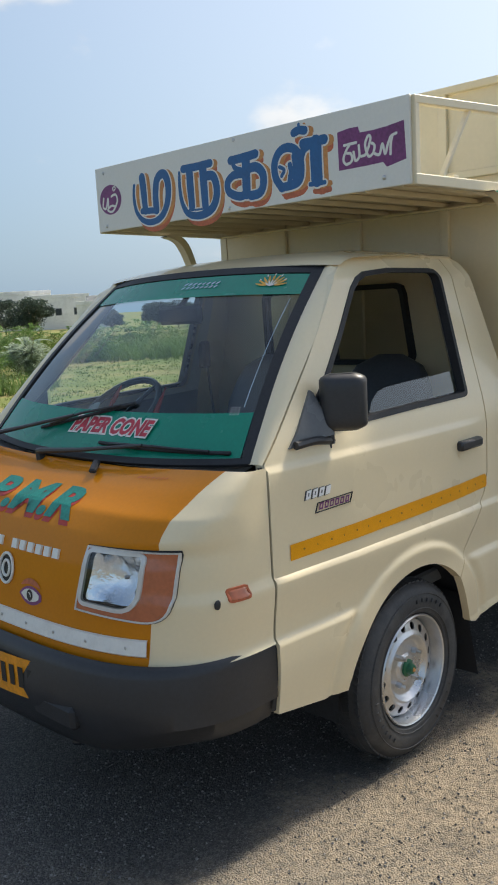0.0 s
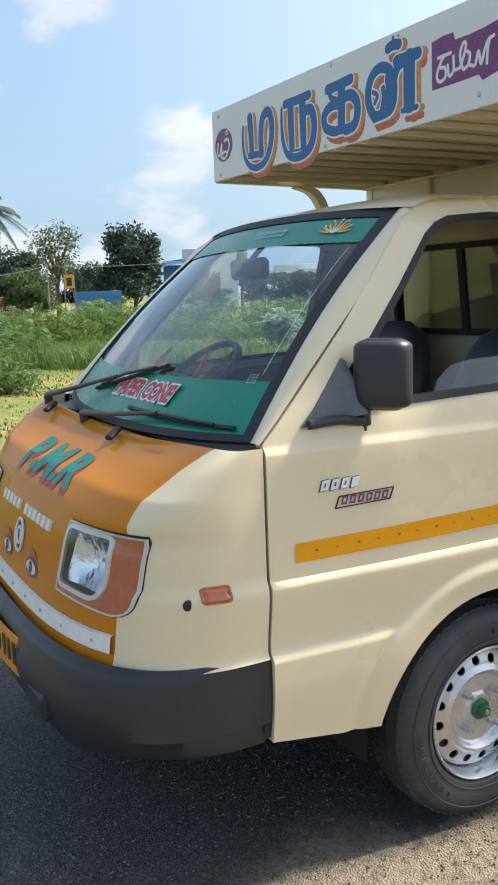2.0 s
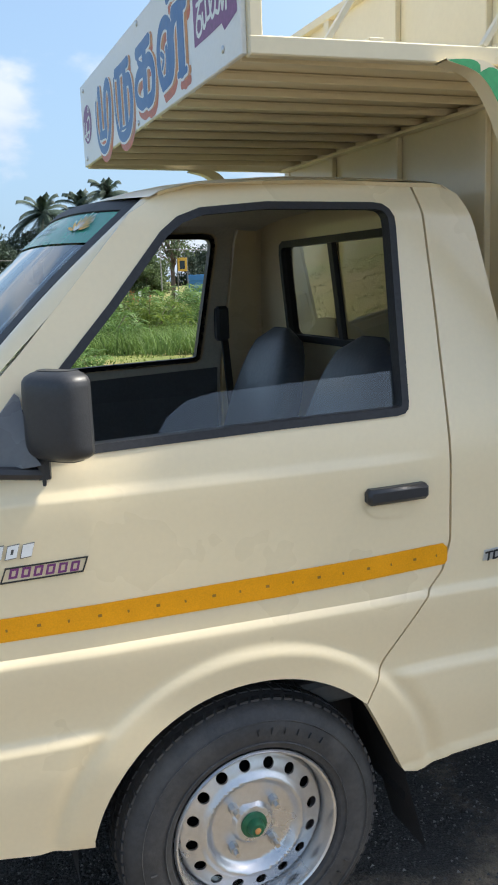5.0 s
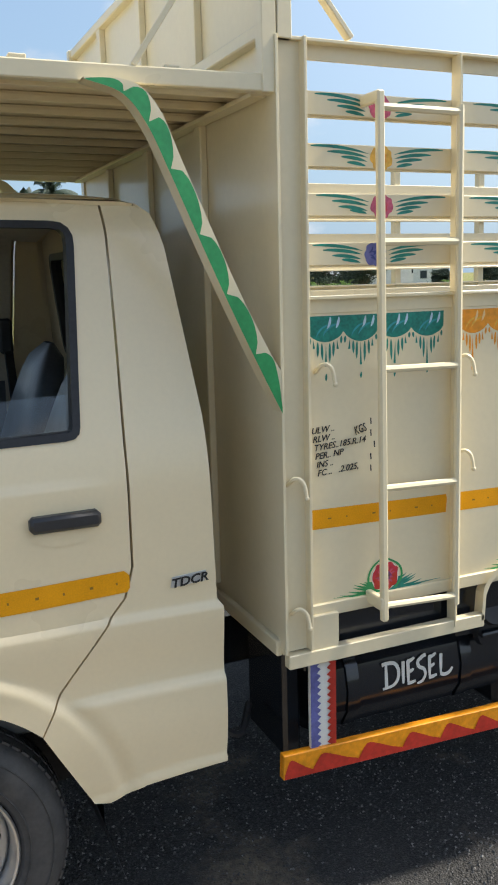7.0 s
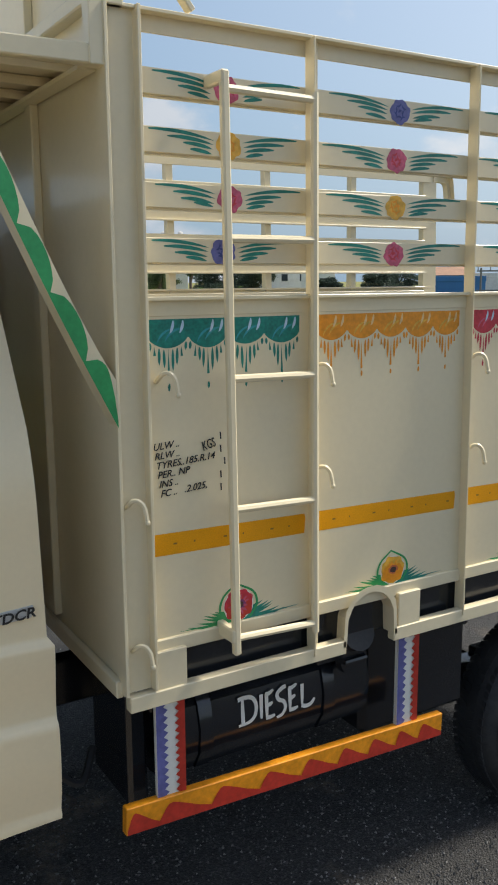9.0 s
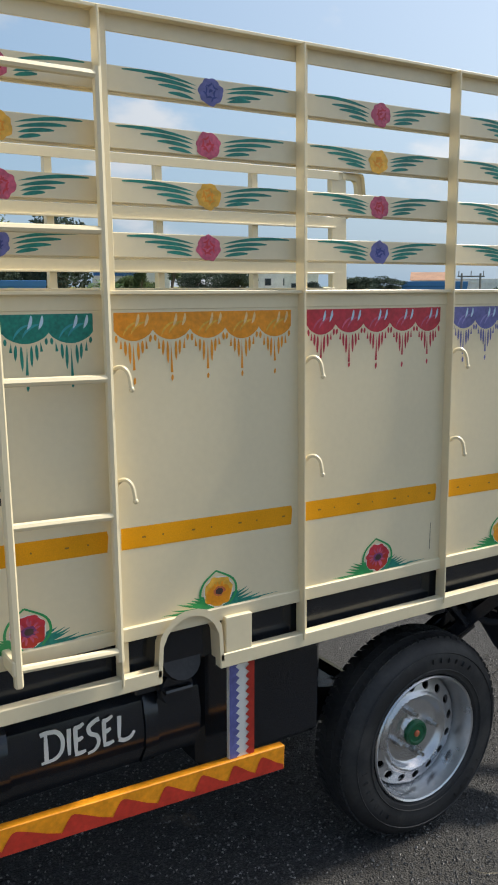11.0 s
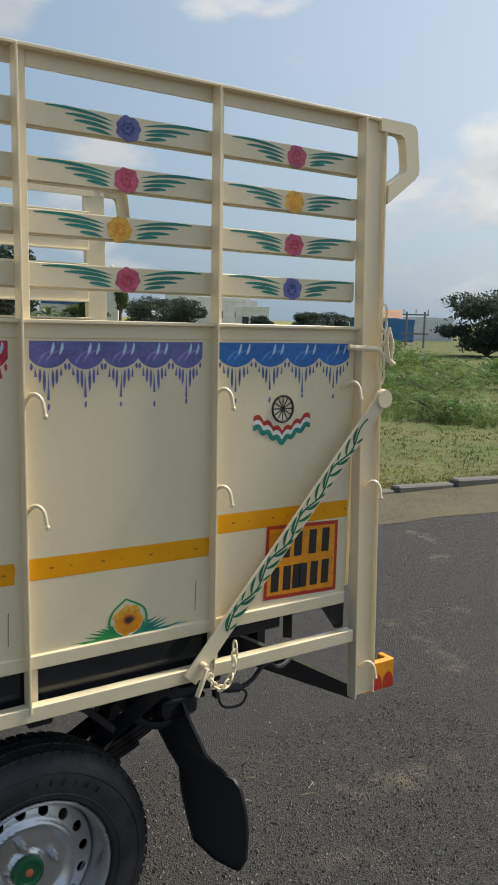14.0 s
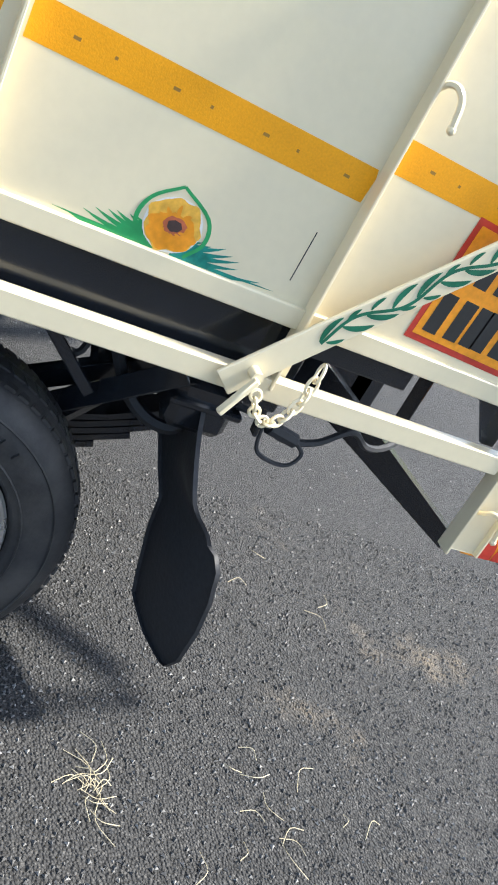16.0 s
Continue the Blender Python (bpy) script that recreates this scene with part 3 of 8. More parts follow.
# unseen near-side ground, added so its sunlit sand bounces light onto the cab
rows = [[(x, -26 + 23.3 * t, ground_z(x, 0) + 0.006) for x in rx] for t in (0, 0.5, 0.8, 1)]
faces = [(j * k + i, j * k + i + 1, (j + 1) * k + i + 1, (j + 1) * k + i) for j in range(3) for i in range(k - 1)]
tagged(raw("bounce_ground", [p for r_ in rows for p in r_], faces, ASPHALT), "unseen near-side ground that bounces light off its sand", "ground", kind="structure")
# dry verge between road and kerb
VERGE = material("dry_verge", (0.078, 0.070, 0.040), 0.95, vary=0.35, scale=2.0, fine=25, bump=0.5, bump_scale=25, dirt=(0.075, 0.078, 0.05), dirt_amount=0.6, dirt_scale=1.6)
rows = [[(x, e - 0.02 + (KERB_Y - e + 0.02) * t, ground_z(x, 0) - 0.008) for x, e in zip(rx, edge)] for t in (0, 0.5, 1)]
faces = [(j * k + i, j * k + i + 1, (j + 1) * k + i + 1, (j + 1) * k + i) for j in range(2) for i in range(k - 1)]
tagged(raw("verge", [p for r_ in rows for p in r_], faces, VERGE), "dry grass verge between road and kerb", "ground", kind="structure")
# kerb: weathered stones end to end
kerb = thing("kerb", "weathered concrete kerb between verge and field", "kerb", pose(6, KERB_Y, ground_z(6, 0)), kind="structure")
rnd = random.Random(9)
meshes = []
for v in range(3):
    bm = box(bmesh.new(), (-0.47, 0.47), (-0.075, 0.075), (-0.10, 0.055 + 0.010 * v), 0.018)
    me = bpy.data.meshes.new("kerb_stone")
    bm.to_mesh(me)
    bm.free()
    me.materials.append(KERB)
    meshes.append(me)
for i in range(60):
    x = -24 + 0.97 * i
    o = new("kerb_stone", rnd.choice(meshes))
    o.parent = kerb
    o.matrix_basis = Matrix.Translation((x - 6, rnd.uniform(-0.015, 0.015), ground_z(x, 0) - ground_z(6, 0) + rnd.uniform(-0.03, 0.01))) @ pose(0, 0, 0, rnd.uniform(-3, 3), 2.8, rnd.uniform(-1.5, 1.5))


def scatter_blades(name, spots, mat, label, seed, h0=0.12, h1=0.35, blades=4, width=0.012, lean=0.6):
    """Tufts of bent blades at (x, y) spots, as one object."""
    r = np.random.RandomState(seed)
    v, f = [], []
    for x, y, s in spots:
        z = ground_z(x, y) - 0.03
        for _ in range(blades):
            a = r.uniform(0, 6.283)
            h = r.uniform(h0, h1) * s
            w = width * s * r.uniform(0.7, 1.3)
            l = r.uniform(0.1, lean) * h
            bx, by = x + r.normal(0, 0.05 * s), y + r.normal(0, 0.05 * s)
            dx, dy = math.cos(a), math.sin(a)
            k = len(v)
            v += [(bx - dy * w, by + dx * w, z), (bx + dy * w, by - dx * w, z), (bx + dx * l * 0.4 + dy * w * 0.8, by + dy * l * 0.4 - dx * w * 0.8, z + h * 0.6),
                  (bx + dx * l * 0.4 - dy * w * 0.8, by + dy * l * 0.4 + dx * w * 0.8, z + h * 0.6), (bx + dx * l, by + dy * l, z + h)]
            f += [(k, k + 1, k + 2, k + 3), (k + 3, k + 2, k + 4)]
    ob = raw(name, v, f, mat)
    return tagged(ob, label, "grass", kind="stuff")


r = np.random.RandomState(11)
spots, dry = [], []
for _ in range(17000):
    y = KERB_Y + 0.3 + 55 * r.uniform(0, 1) ** 2.2
    x = r.uniform(-14, 22) + (y - 5) * 0.62
    g = noise.noise(Vector((x * 0.16, y * 0.16, 0.0)))
    (spots if g > -0.12 or r.uniform() < 0.25 else dry).append((x, y, 1.0 + y / 45))
scatter_blades("field_grass", spots, GRASS, "short green field grass", 1, 0.02, 0.055, 5, 0.009)
scatter_blades("dry_field_grass", dry, DRY_GRASS, "bleached dry field grass", 2, 0.015, 0.045, 5, 0.008)
# long grass that stands between lawn and bushes
tall = []
while len(tall) < 5200:
    az, d = radians(r.uniform(33, 92)), r.uniform(19, 46)
    x, y = -0.5 + d * math.cos(az), -2.4 + d * math.sin(az)
    g = noise.noise(Vector((x * 0.11 + 3.0, y * 0.11, 1.5)))
    if g > -0.05 + 0.5 * max(0.0, (24 - d) / 6):
        tall.append((x, y, (0.75 + 0.9 * max(0.0, g)) * (0.36 if az < 0.86 else 1.0)))
TALL = material("long_grass_blades", (0.115, 0.185, 0.050), 0.6, vary=0.5, scale=0.45, fine=2.5, spec=0.25)
leafy(TALL, 0.4)
scatter_blades("tall_grass", tall, TALL, "tall green grass and weeds in the field", 6, 0.15, 0.78, 8, 0.014, 1.7)
vs = [(r.uniform(-10, 22), ROAD_EDGE + 0.05 + (KERB_Y - ROAD_EDGE - 0.2) * r.uniform(0, 1) ** 0.7, 0.5) for _ in range(6000)]
scatter_blades("verge_grass", vs, DRY_GRASS, "short dry verge grass", 3, 0.03, 0.08, 4, 0.006)


def leaf_cloud(spec, seed, size, droop=0.4):
    """Quads for leaves inside ellipsoids (x, y, z, rx, ry, rz, count); denser towards the skin."""
    q = np.random.RandomState(seed)
    v, f = [], []
    for cx, cy, cz, ax, ay, az, n in spec:
        d = q.normal(size=(n, 3))
        d /= np.linalg.norm(d, axis=1)[:, None]
        rad = q.uniform(0.35, 1.05, n) ** 0.6
        wob = 1 + 0.28 * np.sin(d[:, 0] * 4.1 + seed) * np.cos(d[:, 1] * 5.3 + cx) + 0.15 * np.sin(d[:, 2] * 9 + cy)
        pts = d * (rad * wob)[:, None] * np.array([ax, ay, az]) + np.array([cx, cy, cz])
        for p in pts:
            a, b = q.normal(size=3), q.normal(size=3)
            a /= np.linalg.norm(a)
            b -= a * a.dot(b)
            b /= np.linalg.norm(b)
            s = size * q.uniform(0.5, 1.35)
            k = len(v)
            v += [tuple(p - a * s), tuple(p + b * s * 0.45), tuple(p + a * s), tuple(p - b * s * 0.45)]
            f.append((k, k + 1, k + 2, k + 3))
    return v, f


def shrub(x, y, h, w, seed, mat):
    z = ground_z(x, y)
    q = random.Random(seed)
    s = thing("shrub", "leafy green weed bush in the field", "shrub", pose(x, y, z), group="field shrubs")
    bm = bmesh.new()
    for k in range(7):
        a = q.uniform(0, 6.28)
        tube(bm, [(0, 0, 0), (0.3 * w * math.cos(a), 0.3 * w * math.sin(a), h * 0.5), (0.5 * w * math.cos(a), 0.5 * w * math.sin(a), h * q.uniform(0.7, 0.95))], (0.02, 0.012, 0.005), 5)
    part("stem", bm, BARK, s)
    spec = [(q.uniform(-0.45, 0.45) * w, q.uniform(-0.45, 0.45) * w, h * q.uniform(0.2, 0.55), w * 0.42, w * 0.42, h * 0.32, 260) for _ in range(7)]
    v, f = leaf_cloud(spec, seed, 0.024 * (0.7 + h))
    sprays(v, f, [(q.uniform(-0.5, 0.5) * w, q.uniform(-0.5, 0.5) * w, h * q.uniform(0.2, 0.72)) for _ in range(120)], 0.42 * (0.5 + h), seed)
    raw("leaves", v, f, mat, s)
    return s


def sprays(v, f, bases, length, seed):
    """Arching twigs with paired leaflets, added to a list of vertices and faces."""
    q = random.Random(seed + 7)
    for p in bases:
        a, el, ln = q.uniform(0, 6.28), q.uniform(0.35, 1.25), length * q.uniform(0.6, 1.25)
        at = [Vector(p) + Vector((ln * t * math.cos(el) * math.cos(a), ln * t * math.cos(el) * math.sin(a), ln * (t * math.sin(el) - 0.55 * t * t))) for t in (j / 8 for j in range(9))]
        for j in range(1, 9):
            d = (at[j] - at[j - 1]).normalized()
            sd = d.cross(Vector((0, 0, 1))).normalized()
            wd = ln * 0.17 * math.sin(math.pi * (0.15 + 0.8 * j / 9))
            for sg in (-1, 1):
                k = len(v)
                tip = at[j] + sd * sg * wd + d * wd * 0.7 - Vector((0, 0, wd * 0.35))
                mid = at[j].lerp(tip, 0.5)
                v.extend((tuple(at[j]), tuple(mid + d * wd * 0.22), tuple(tip), tuple(mid - d * wd * 0.22)))
                f.append((k, k + 1, k + 2, k + 3))


def tree(x, y, h, w, seed, mat, clear=0.14, sparse=False, kind_label="broad dark-leaved tree beyond the field"):
    z = ground_z(x, y)
    q = random.Random(seed)
    t = thing("tree", kind_label, "tree", pose(x, y, z), group="distant trees")
    bm = bmesh.new()
    top = h * 0.62
    tube(bm, [(0, 0, -0.2), (q.uniform(-.1, .1), 0.05, h * clear), (q.uniform(-.3, .3), q.uniform(-.3, .3), top)], (0.03 * h, 0.022 * h, 0.008 * h), 8)
    spec = []
    n = 24 if sparse else 20
    for k in range(n):
        a = 2 * math.pi * k / n + q.uniform(-0.3, 0.3)
        rr = w * q.uniform(0.25, 0.62)
        cz = h * q.uniform(clear + 0.12, 0.88)
        cx, cy = rr * math.cos(a), rr * math.sin(a)
        tube(bm, [(0, 0, h * clear * q.uniform(0.8, 1.2)), (cx * 0.5, cy * 0.5, (h * clear + cz) / 2 * 1.05), (cx, cy, cz)], (0.011 * h, 0.007 * h, 0.003 * h), 5)
        spec.append((cx, cy, cz, w * q.uniform(0.20, 0.34), w * q.uniform(0.20, 0.34), h * q.uniform(0.08, 0.15), 110 if sparse else 520))
    spec.append((0, 0, h * 0.88, w * 0.35, w * 0.35, h * 0.12, 120 if sparse else 420))
    if not sparse:
        spec.append((0, 0, h * (0.5 + 0.5 * clear), w * 0.5, w * 0.5, h * 0.3, 1500))
    part("trunk", bm, BARK, t, "", True)
    v, f = leaf_cloud(spec, seed, (0.011 if sparse else 0.017) * h + 0.05)
    raw("crown", v, f, mat, t)
    return t


def palm(x, y, h, seed):
    z = ground_z(x, y)
    q = random.Random(seed)
    t = thing("palm_tree", "tall coconut palm with drooping fronds", "tree", pose(x, y, z), group="distant palms")
    bend = q.uniform(-0.8, 0.8)
    bm = tube(bmesh.new(), [(bend * s * s, 0, h * s) for s in np.linspace(0, 1, 9)], [0.20 - 0.08 * s for s in np.linspace(0, 1, 9)], 8)
    part("trunk", bm, BARK, t, "", True)
    for k in range(34):
        a, el = q.uniform(0, 6.28), radians(q.uniform(-40, 70))
        ln = q.uniform(3.0, 4.2)
        pts = []
        for s in np.linspace(0, 1, 9):
            hor = ln * s * math.cos(el)
            pts.append(Vector((bend + hor * math.cos(a), hor * math.sin(a), h + ln * s * math.sin(el) - 1.7 * s * s)))
        v, f = [], []
        for i in range(1, 9):
            d = (pts[i] - pts[i - 1]).normalized()
            sd = d.cross(Vector((0, 0, 1))).normalized()
            for m in range(5):
                b = pts[i - 1].lerp(pts[i], m / 5)
                for sg in (-1, 1):
                    tip = b + sd * sg * (0.62 * math.sin(math.pi * (0.1 + 0.85 * (i + m / 5) / 9))) + d * 0.25 - Vector((0, 0, 0.42))
                    n0 = len(v)
                    v += [tuple(b), tuple(b + d * 0.11), tuple(tip)]
                    f.append((n0, n0 + 1, n0 + 2))
        raw("frond", v, f, LEAVES_DARK_HAZED, t)
    return t


EYE_MID = Vector((-0.5, -2.4))


def polar(az, d):
    return EYE_MID.x + d * math.cos(radians(az)), EYE_MID.y + d * math.sin(radians(az))


for i, (az, d, h, w) in enumerate(((85, 26, 1.0, 1.4), (82, 20, 1.3, 1.3), (79, 24, 1.2, 1.7), (76, 28, 1.6, 2.2), (80, 30, 1.5, 2.0), (73, 33, 1.8, 2.4), (70, 40, 1.7, 2.6), (66, 45, 1.8, 3.0),
                                   (62, 42, 1.6, 2.6), (59, 34, 1.5, 2.2), (56, 38, 1.7, 2.6), (64, 30, 1.0, 1.8), (68, 32, 1.2, 2.0), (72, 52, 2.0, 3.2), (77, 48, 1.8, 3.0), (83, 46, 1.8, 2.8),
                                   (36, 34, 1.0, 1.6), (34, 30, 0.9, 1.4), (47, 30, 0.7, 2.6), (45, 33, 0.8, 3.0), (43, 29, 0.7, 2.6), (41, 32, 0.9, 3.2), (39.5, 27, 0.7, 2.6), (38, 30, 0.8, 2.8), (44, 24, 0.5, 2.0), (40.5, 22, 0.5, 1.8), (37.5, 20, 0.6, 1.6), (46, 38, 1.0, 3.2), (42, 38, 1.1, 3.4), (44, 36, 1.6, 2.4), (47, 40, 1.6, 2.8), (52, 44, 1.8, 2.8), (60, 50, 1.9, 3.2), (65, 54, 1.9, 3.0))):
    x, y = polar(az, d)
    shrub(x, y, h, w, 100 + i, WEED if i % 3 else GRASS)
for i, (az, d, h, w) in enumerate(((81.2, 15.5, 0.55, 0.9), (83.7, 19, 0.85, 1.4))):
    shrub(*polar(az, d), h, w, 160 + i, WEED)
for i, (az, d, h, w) in enumerate(((60.7, 30, 1.5, 0.35), (61.5, 31, 1.2, 0.35), (59.9, 32, 1.0, 0.3))):
    tagged(shrub(*polar(az, d), h, w, 170 + i, PALE_LEAVES), "pale-leaved milkweed among the field weeds", "shrub", group="field shrubs")


def banana(x, y, h, seed):
    """A clump of broad, arching, folded leaves on a fleshy stem."""
    t = thing("banana_plant", "banana plant with broad arching leaves by the house", "plant", pose(x, y, ground_z(x, y)), group="banana plants")
    part("stem", tube(bmesh.new(), [(0, 0, -0.1), (0.05, 0, h * 0.3), (0.02, 0.03, h * 0.58)], (0.17, 0.14, 0.08), 9), BANANA_GREEN, t, "", True)
    q = random.Random(seed)
    for k in range(9):
        a, el, ln = 0.7 * k + q.uniform(-0.2, 0.2), radians(q.uniform(25, 75)), h * q.uniform(0.48, 0.66)
        rows = []
        for j in range(11):
            u = j / 10
            p = Vector((ln * u * math.cos(el) * math.cos(a), ln * u * math.cos(el) * math.sin(a), h * 0.55 + ln * (u * math.sin(el) - 0.62 * u ** 2.2)))
            wd = 0.30 * math.sin(math.pi * min(1, max(0.02, (u - 0.1) / 0.9))) ** 0.6 + 0.02
            sd = Vector((-math.sin(a), math.cos(a), 0))
            rows.append([p + sd * wd * c + Vector((0, 0, 0.10 * abs(c))) for c in (-1, -0.5, 0, 0.5, 1)])
        v = [tuple(p) for r_ in rows for p in r_]
        raw("leaf", v, [(5 * j + i, 5 * j + i + 1, 5 * j + i + 6, 5 * j + i + 5) for j in range(10) for i in range(4)], BANANA_GREEN, t, "", True)


banana(*polar(66.5, 70), 3.2, 1)
banana(*polar(65.6, 72), 2.7, 2)
for i, (az, d, h, w, dark) in enumerate(((88, 88, 9, 8, 1), (84.5, 92, 7, 8, 1), (81, 95, 8.5, 8, 1), (79, 96, 6.6, 6, 1), (76.9, 94, 7.2, 5, 1), (74.1, 90, 9.6, 3.9, 3), (72.0, 92, 5.6, 4.5, 1), (76.1, 74, 4.5, 3.0, 0),
                                         (69.2, 84, 8.7, 4.4, 1), (58.3, 95, 4.0, 3.4, 1), (60.6, 102, 4.3, 4.4, 1), (53.1, 95, 2.4, 1.8, 1), (50.0, 94, 2.9, 2.6, 1), (48.7, 97, 3.0, 3.0, 1), (64.6, 84, 3.0, 3.0, 0),
                                         (38.2, 60, 4.1, 4.2, 2), (35.4, 61, 5.0, 5, 2), (32.5, 60, 4.8, 6, 2), (29, 60, 5.2, 6, 2), (62.15, 86, 6.4, 0.9, 3), (64.1, 72, 3.7, 0.8, 3), (90.5, 90, 9, 9, 1))):
    x, y = polar(az, d)
    tree(x, y, h, w, 300 + i, LEAVES_DARK_HAZED if dark in (1, 2) else LEAVES_MID, (0.14, 0.14, 0.01, 0.36)[dark], dark == 3)
for i, (az, d, h) in enumerate(((82.4, 92, 9.2), (79.8, 96, 10.0), (78.0, 95, 11.2), (86.5, 100, 10))):
    palm(*polar(az, d), h, 500 + i)

# ---- distant buildings ----
WALL_WHITE = material("whitewashed_wall", (0.82, 0.81, 0.78), 0.85, vary=0.1, scale=0.5, fine=6, dirt=(0.35, 0.33, 0.3), dirt_amount=0.4, dirt_scale=0.6)
WALL_BRICK = material("terracotta_wall", (0.42, 0.15, 0.075), 0.9, vary=0.2, scale=0.8, fine=5)
WALL_GREY = material("grey_wall", (0.42, 0.42, 0.41), 0.85, vary=0.12, scale=0.6)
SHEET_BLUE = material("blue_sheet_cladding", (0.05, 0.20, 0.46), 0.5, vary=0.12, scale=0.7)
ROOF_TILE = material("clay_roof_tiles", (0.34, 0.20, 0.13), 0.9, vary=0.25, scale=1.0, fine=6)
DARK_OPENING = material("dark_window_glass", (0.03, 0.04, 0.05), 0.2, vary=0.2)
POLE = material("weathered_pole", (0.22, 0.21, 0.2), 0.8, vary=0.2)


def house(az, d, w, dep, h, wall, label, roof_kind="flat", windows=((0.3, 0.6), (0.7, 0.6)), storeys=1, turn=None):
    """A small building whose front faces the road; windows are real recesses with frames."""
    x, y = polar(az, d)
    z = ground_z(x, y)
    b = thing("house", label, "house", pose(x, y, z, 0, 0, (az - 90) if turn is None else turn))
    bm = box(bmesh.new(), (-w / 2, w / 2), (0, dep), (-0.3, h), 0.03)
    part("wall", bm, wall, b)
    bm = bmesh.new()
    if roof_kind == "flat":
        for xx, yy in (((-w / 2 - 0.05, w / 2 + 0.05), (-0.06, 0.08)), ((-w / 2 - 0.05, w / 2 + 0.05), (dep - 0.08, dep + 0.06)), ((-w / 2 - 0.06, -w / 2 + 0.08), (0.08, dep - 0.08)), ((w / 2 - 0.08, w / 2 + 0.06), (0.08, dep - 0.08))):
            box(bm, xx, yy, (h - 0.1, h + 0.45), 0.02)
        part("parapet", bm, wall, b)
    else:
        v = [(-w / 2 - 0.3, -0.4, h), (w / 2 + 0.3, -0.4, h), (w / 2 + 0.3, dep / 2, h + 1.0), (-w / 2 - 0.3, dep / 2, h + 1.0), (-w / 2 - 0.3, dep + 0.3, h), (w / 2 + 0.3, dep + 0.3, h)]
        vs_ = [bm.verts.new(p) for p in v]
        for f in ((0, 1, 2, 3), (3, 2, 5, 4), (0, 3, 4), (1, 5, 2)):
            bm.faces.new([vs_[i] for i in f])
        part("roof", bm, ROOF_TILE, b)
    for s in range(storeys):
        for u, ww in windows:
            zc = h * (s + 0.55) / storeys
            bm = box(bmesh.new(), (-w / 2 + w * u - 0.5, -w / 2 + w * u + 0.5), (-0.03, 0.02), (zc - 0.55, zc + 0.55), 0.01)
            wf = part("window", bm, WALL_GREY, b)
            bm = box(bmesh.new(), (-w / 2 + w * u - 0.42, -w / 2 + w * u + 0.42), (-0.05, -0.034), (zc - 0.47, zc + 0.47), 0.005)
            part("pane", bm, DARK_OPENING, wf)
    return b


# white two-storey house with a blue sheeted terrace
hb = house(63.3, 90, 2.9, 7, 6.0, WALL_WHITE, "narrow white two-storey house with a blue sheeted terrace", "flat", (), 2)
part("rear_block", box(bmesh.new(), (-4.4, -1.5), (4.0, 6.8), (2.9, 6.7), 0.03), WALL_WHITE, hb)
bm = box(bmesh.new(), (-6.4, -1.48), (0.3, 6.0), (-0.3, 3.0), 0.03)
part("lower_wing", bm, WALL_WHITE, hb)
bm = bmesh.new()
for k in range(26):
    box(bm, (-4.1 + 0.1 * k, -4.03 + 0.1 * k), (0.15, 0.27), (2.95, 5.2 + 0.012 * k), 0.005)
part("blue_sheeting", bm, SHEET_BLUE, hb)
bm = box(bmesh.new(), (-6.3, -4.2), (0.6, 5), (3.0, 4.9), 0.03)
part("blue_annex", bm, SHEET_BLUE, hb)
bm = bmesh.new()
rows = [[Vector((-6.6, -0.2, 4.75)), Vector((-1.5, -0.2, 5.35))], [Vector((-6.6, 5.5, 5.5)), Vector((-1.5, 5.5, 6.0))]]
loft_rows = [[bm.verts.new(p) for p in r_] for r_ in rows]
bm.faces.new((loft_rows[0][0], loft_rows[0][1], loft_rows[1][1], loft_rows[1][0]))
bmesh.ops.solidify(bm, geom=bm.faces[:], thickness=0.08)
part("blue_roof", bm, SHEET_BLUE, hb)
bm = bmesh.new()
for u in (-0.9, 0.8):
    tube(bm, [(u, 1.5, 6.3), (u, 1.5, 7.0)], 0.03, 5)
    bmesh.ops.create_cone(bm, cap_ends=True, segments=14, radius1=0.30, radius2=0.06, depth=0.10, matrix=Matrix.Translation((u, 1.3, 6.9)) @ pose(0, 0, 0, 60, 0, 20))
part("satellite_dish", bm, WALL_GREY, hb)
house(56.2, 130, 9, 8, 4.6, WALL_WHITE, "low white flat-roofed house behind the trees", "flat", ((0.2, .6), (0.5, .6), (0.8, .6)), 1)
t2 = house(54.0, 120, 4.6, 6, 3.3, WALL_WHITE, "pale flat-roofed house with a stair head", "flat", ((0.3, .6), (0.7, .6)), 1)
bm = box(bmesh.new(), (-0.9, 0.7), (2, 4), (3.2, 4.5), 0.03)
part("stair_head", bm, WALL_GREY, t2)
house(58.2, 140, 8, 8, 5.6, WALL_WHITE, "white two-storey house in the distance", "flat", ((0.2, .6), (0.5, .6), (0.8, .6)), 2)
house(80.2, 84, 2.9, 5, 1.25, WALL_WHITE, "small whitewashed house with a tiled roof", "pitched", ((0.6, .6),), 1)
house(78.5, 83, 1.8, 3, 1.75, WALL_GREY, "grey flat-roofed porch with a dark doorway", "flat", ((0.5, .6),), 1)
house(76.8, 84, 3.4, 5, 1.75, WALL_BRICK, "terracotta-walled house with a flat roof", "flat", ((0.25, .6), (0.7, .6)), 1)
house(71.7, 80, 4.2, 4, 2.0, SHEET_BLUE, "blue sheeted shed under trees", "flat", ((0.5, .6),), 1)
house(45.4, 98, 7.0, 6, 2.0, SHEET_BLUE, "long blue-painted shed with a grey roof", "flat", (), 1)
house(45.6, 106, 4.5, 6, 2.6, WALL_GREY, "grey-roofed hall behind the blue shed", "pitched", (), 1)
house(42.6, 110, 6, 6, 2.4, WALL_WHITE, "low white building beyond the poles", "flat", (), 1)
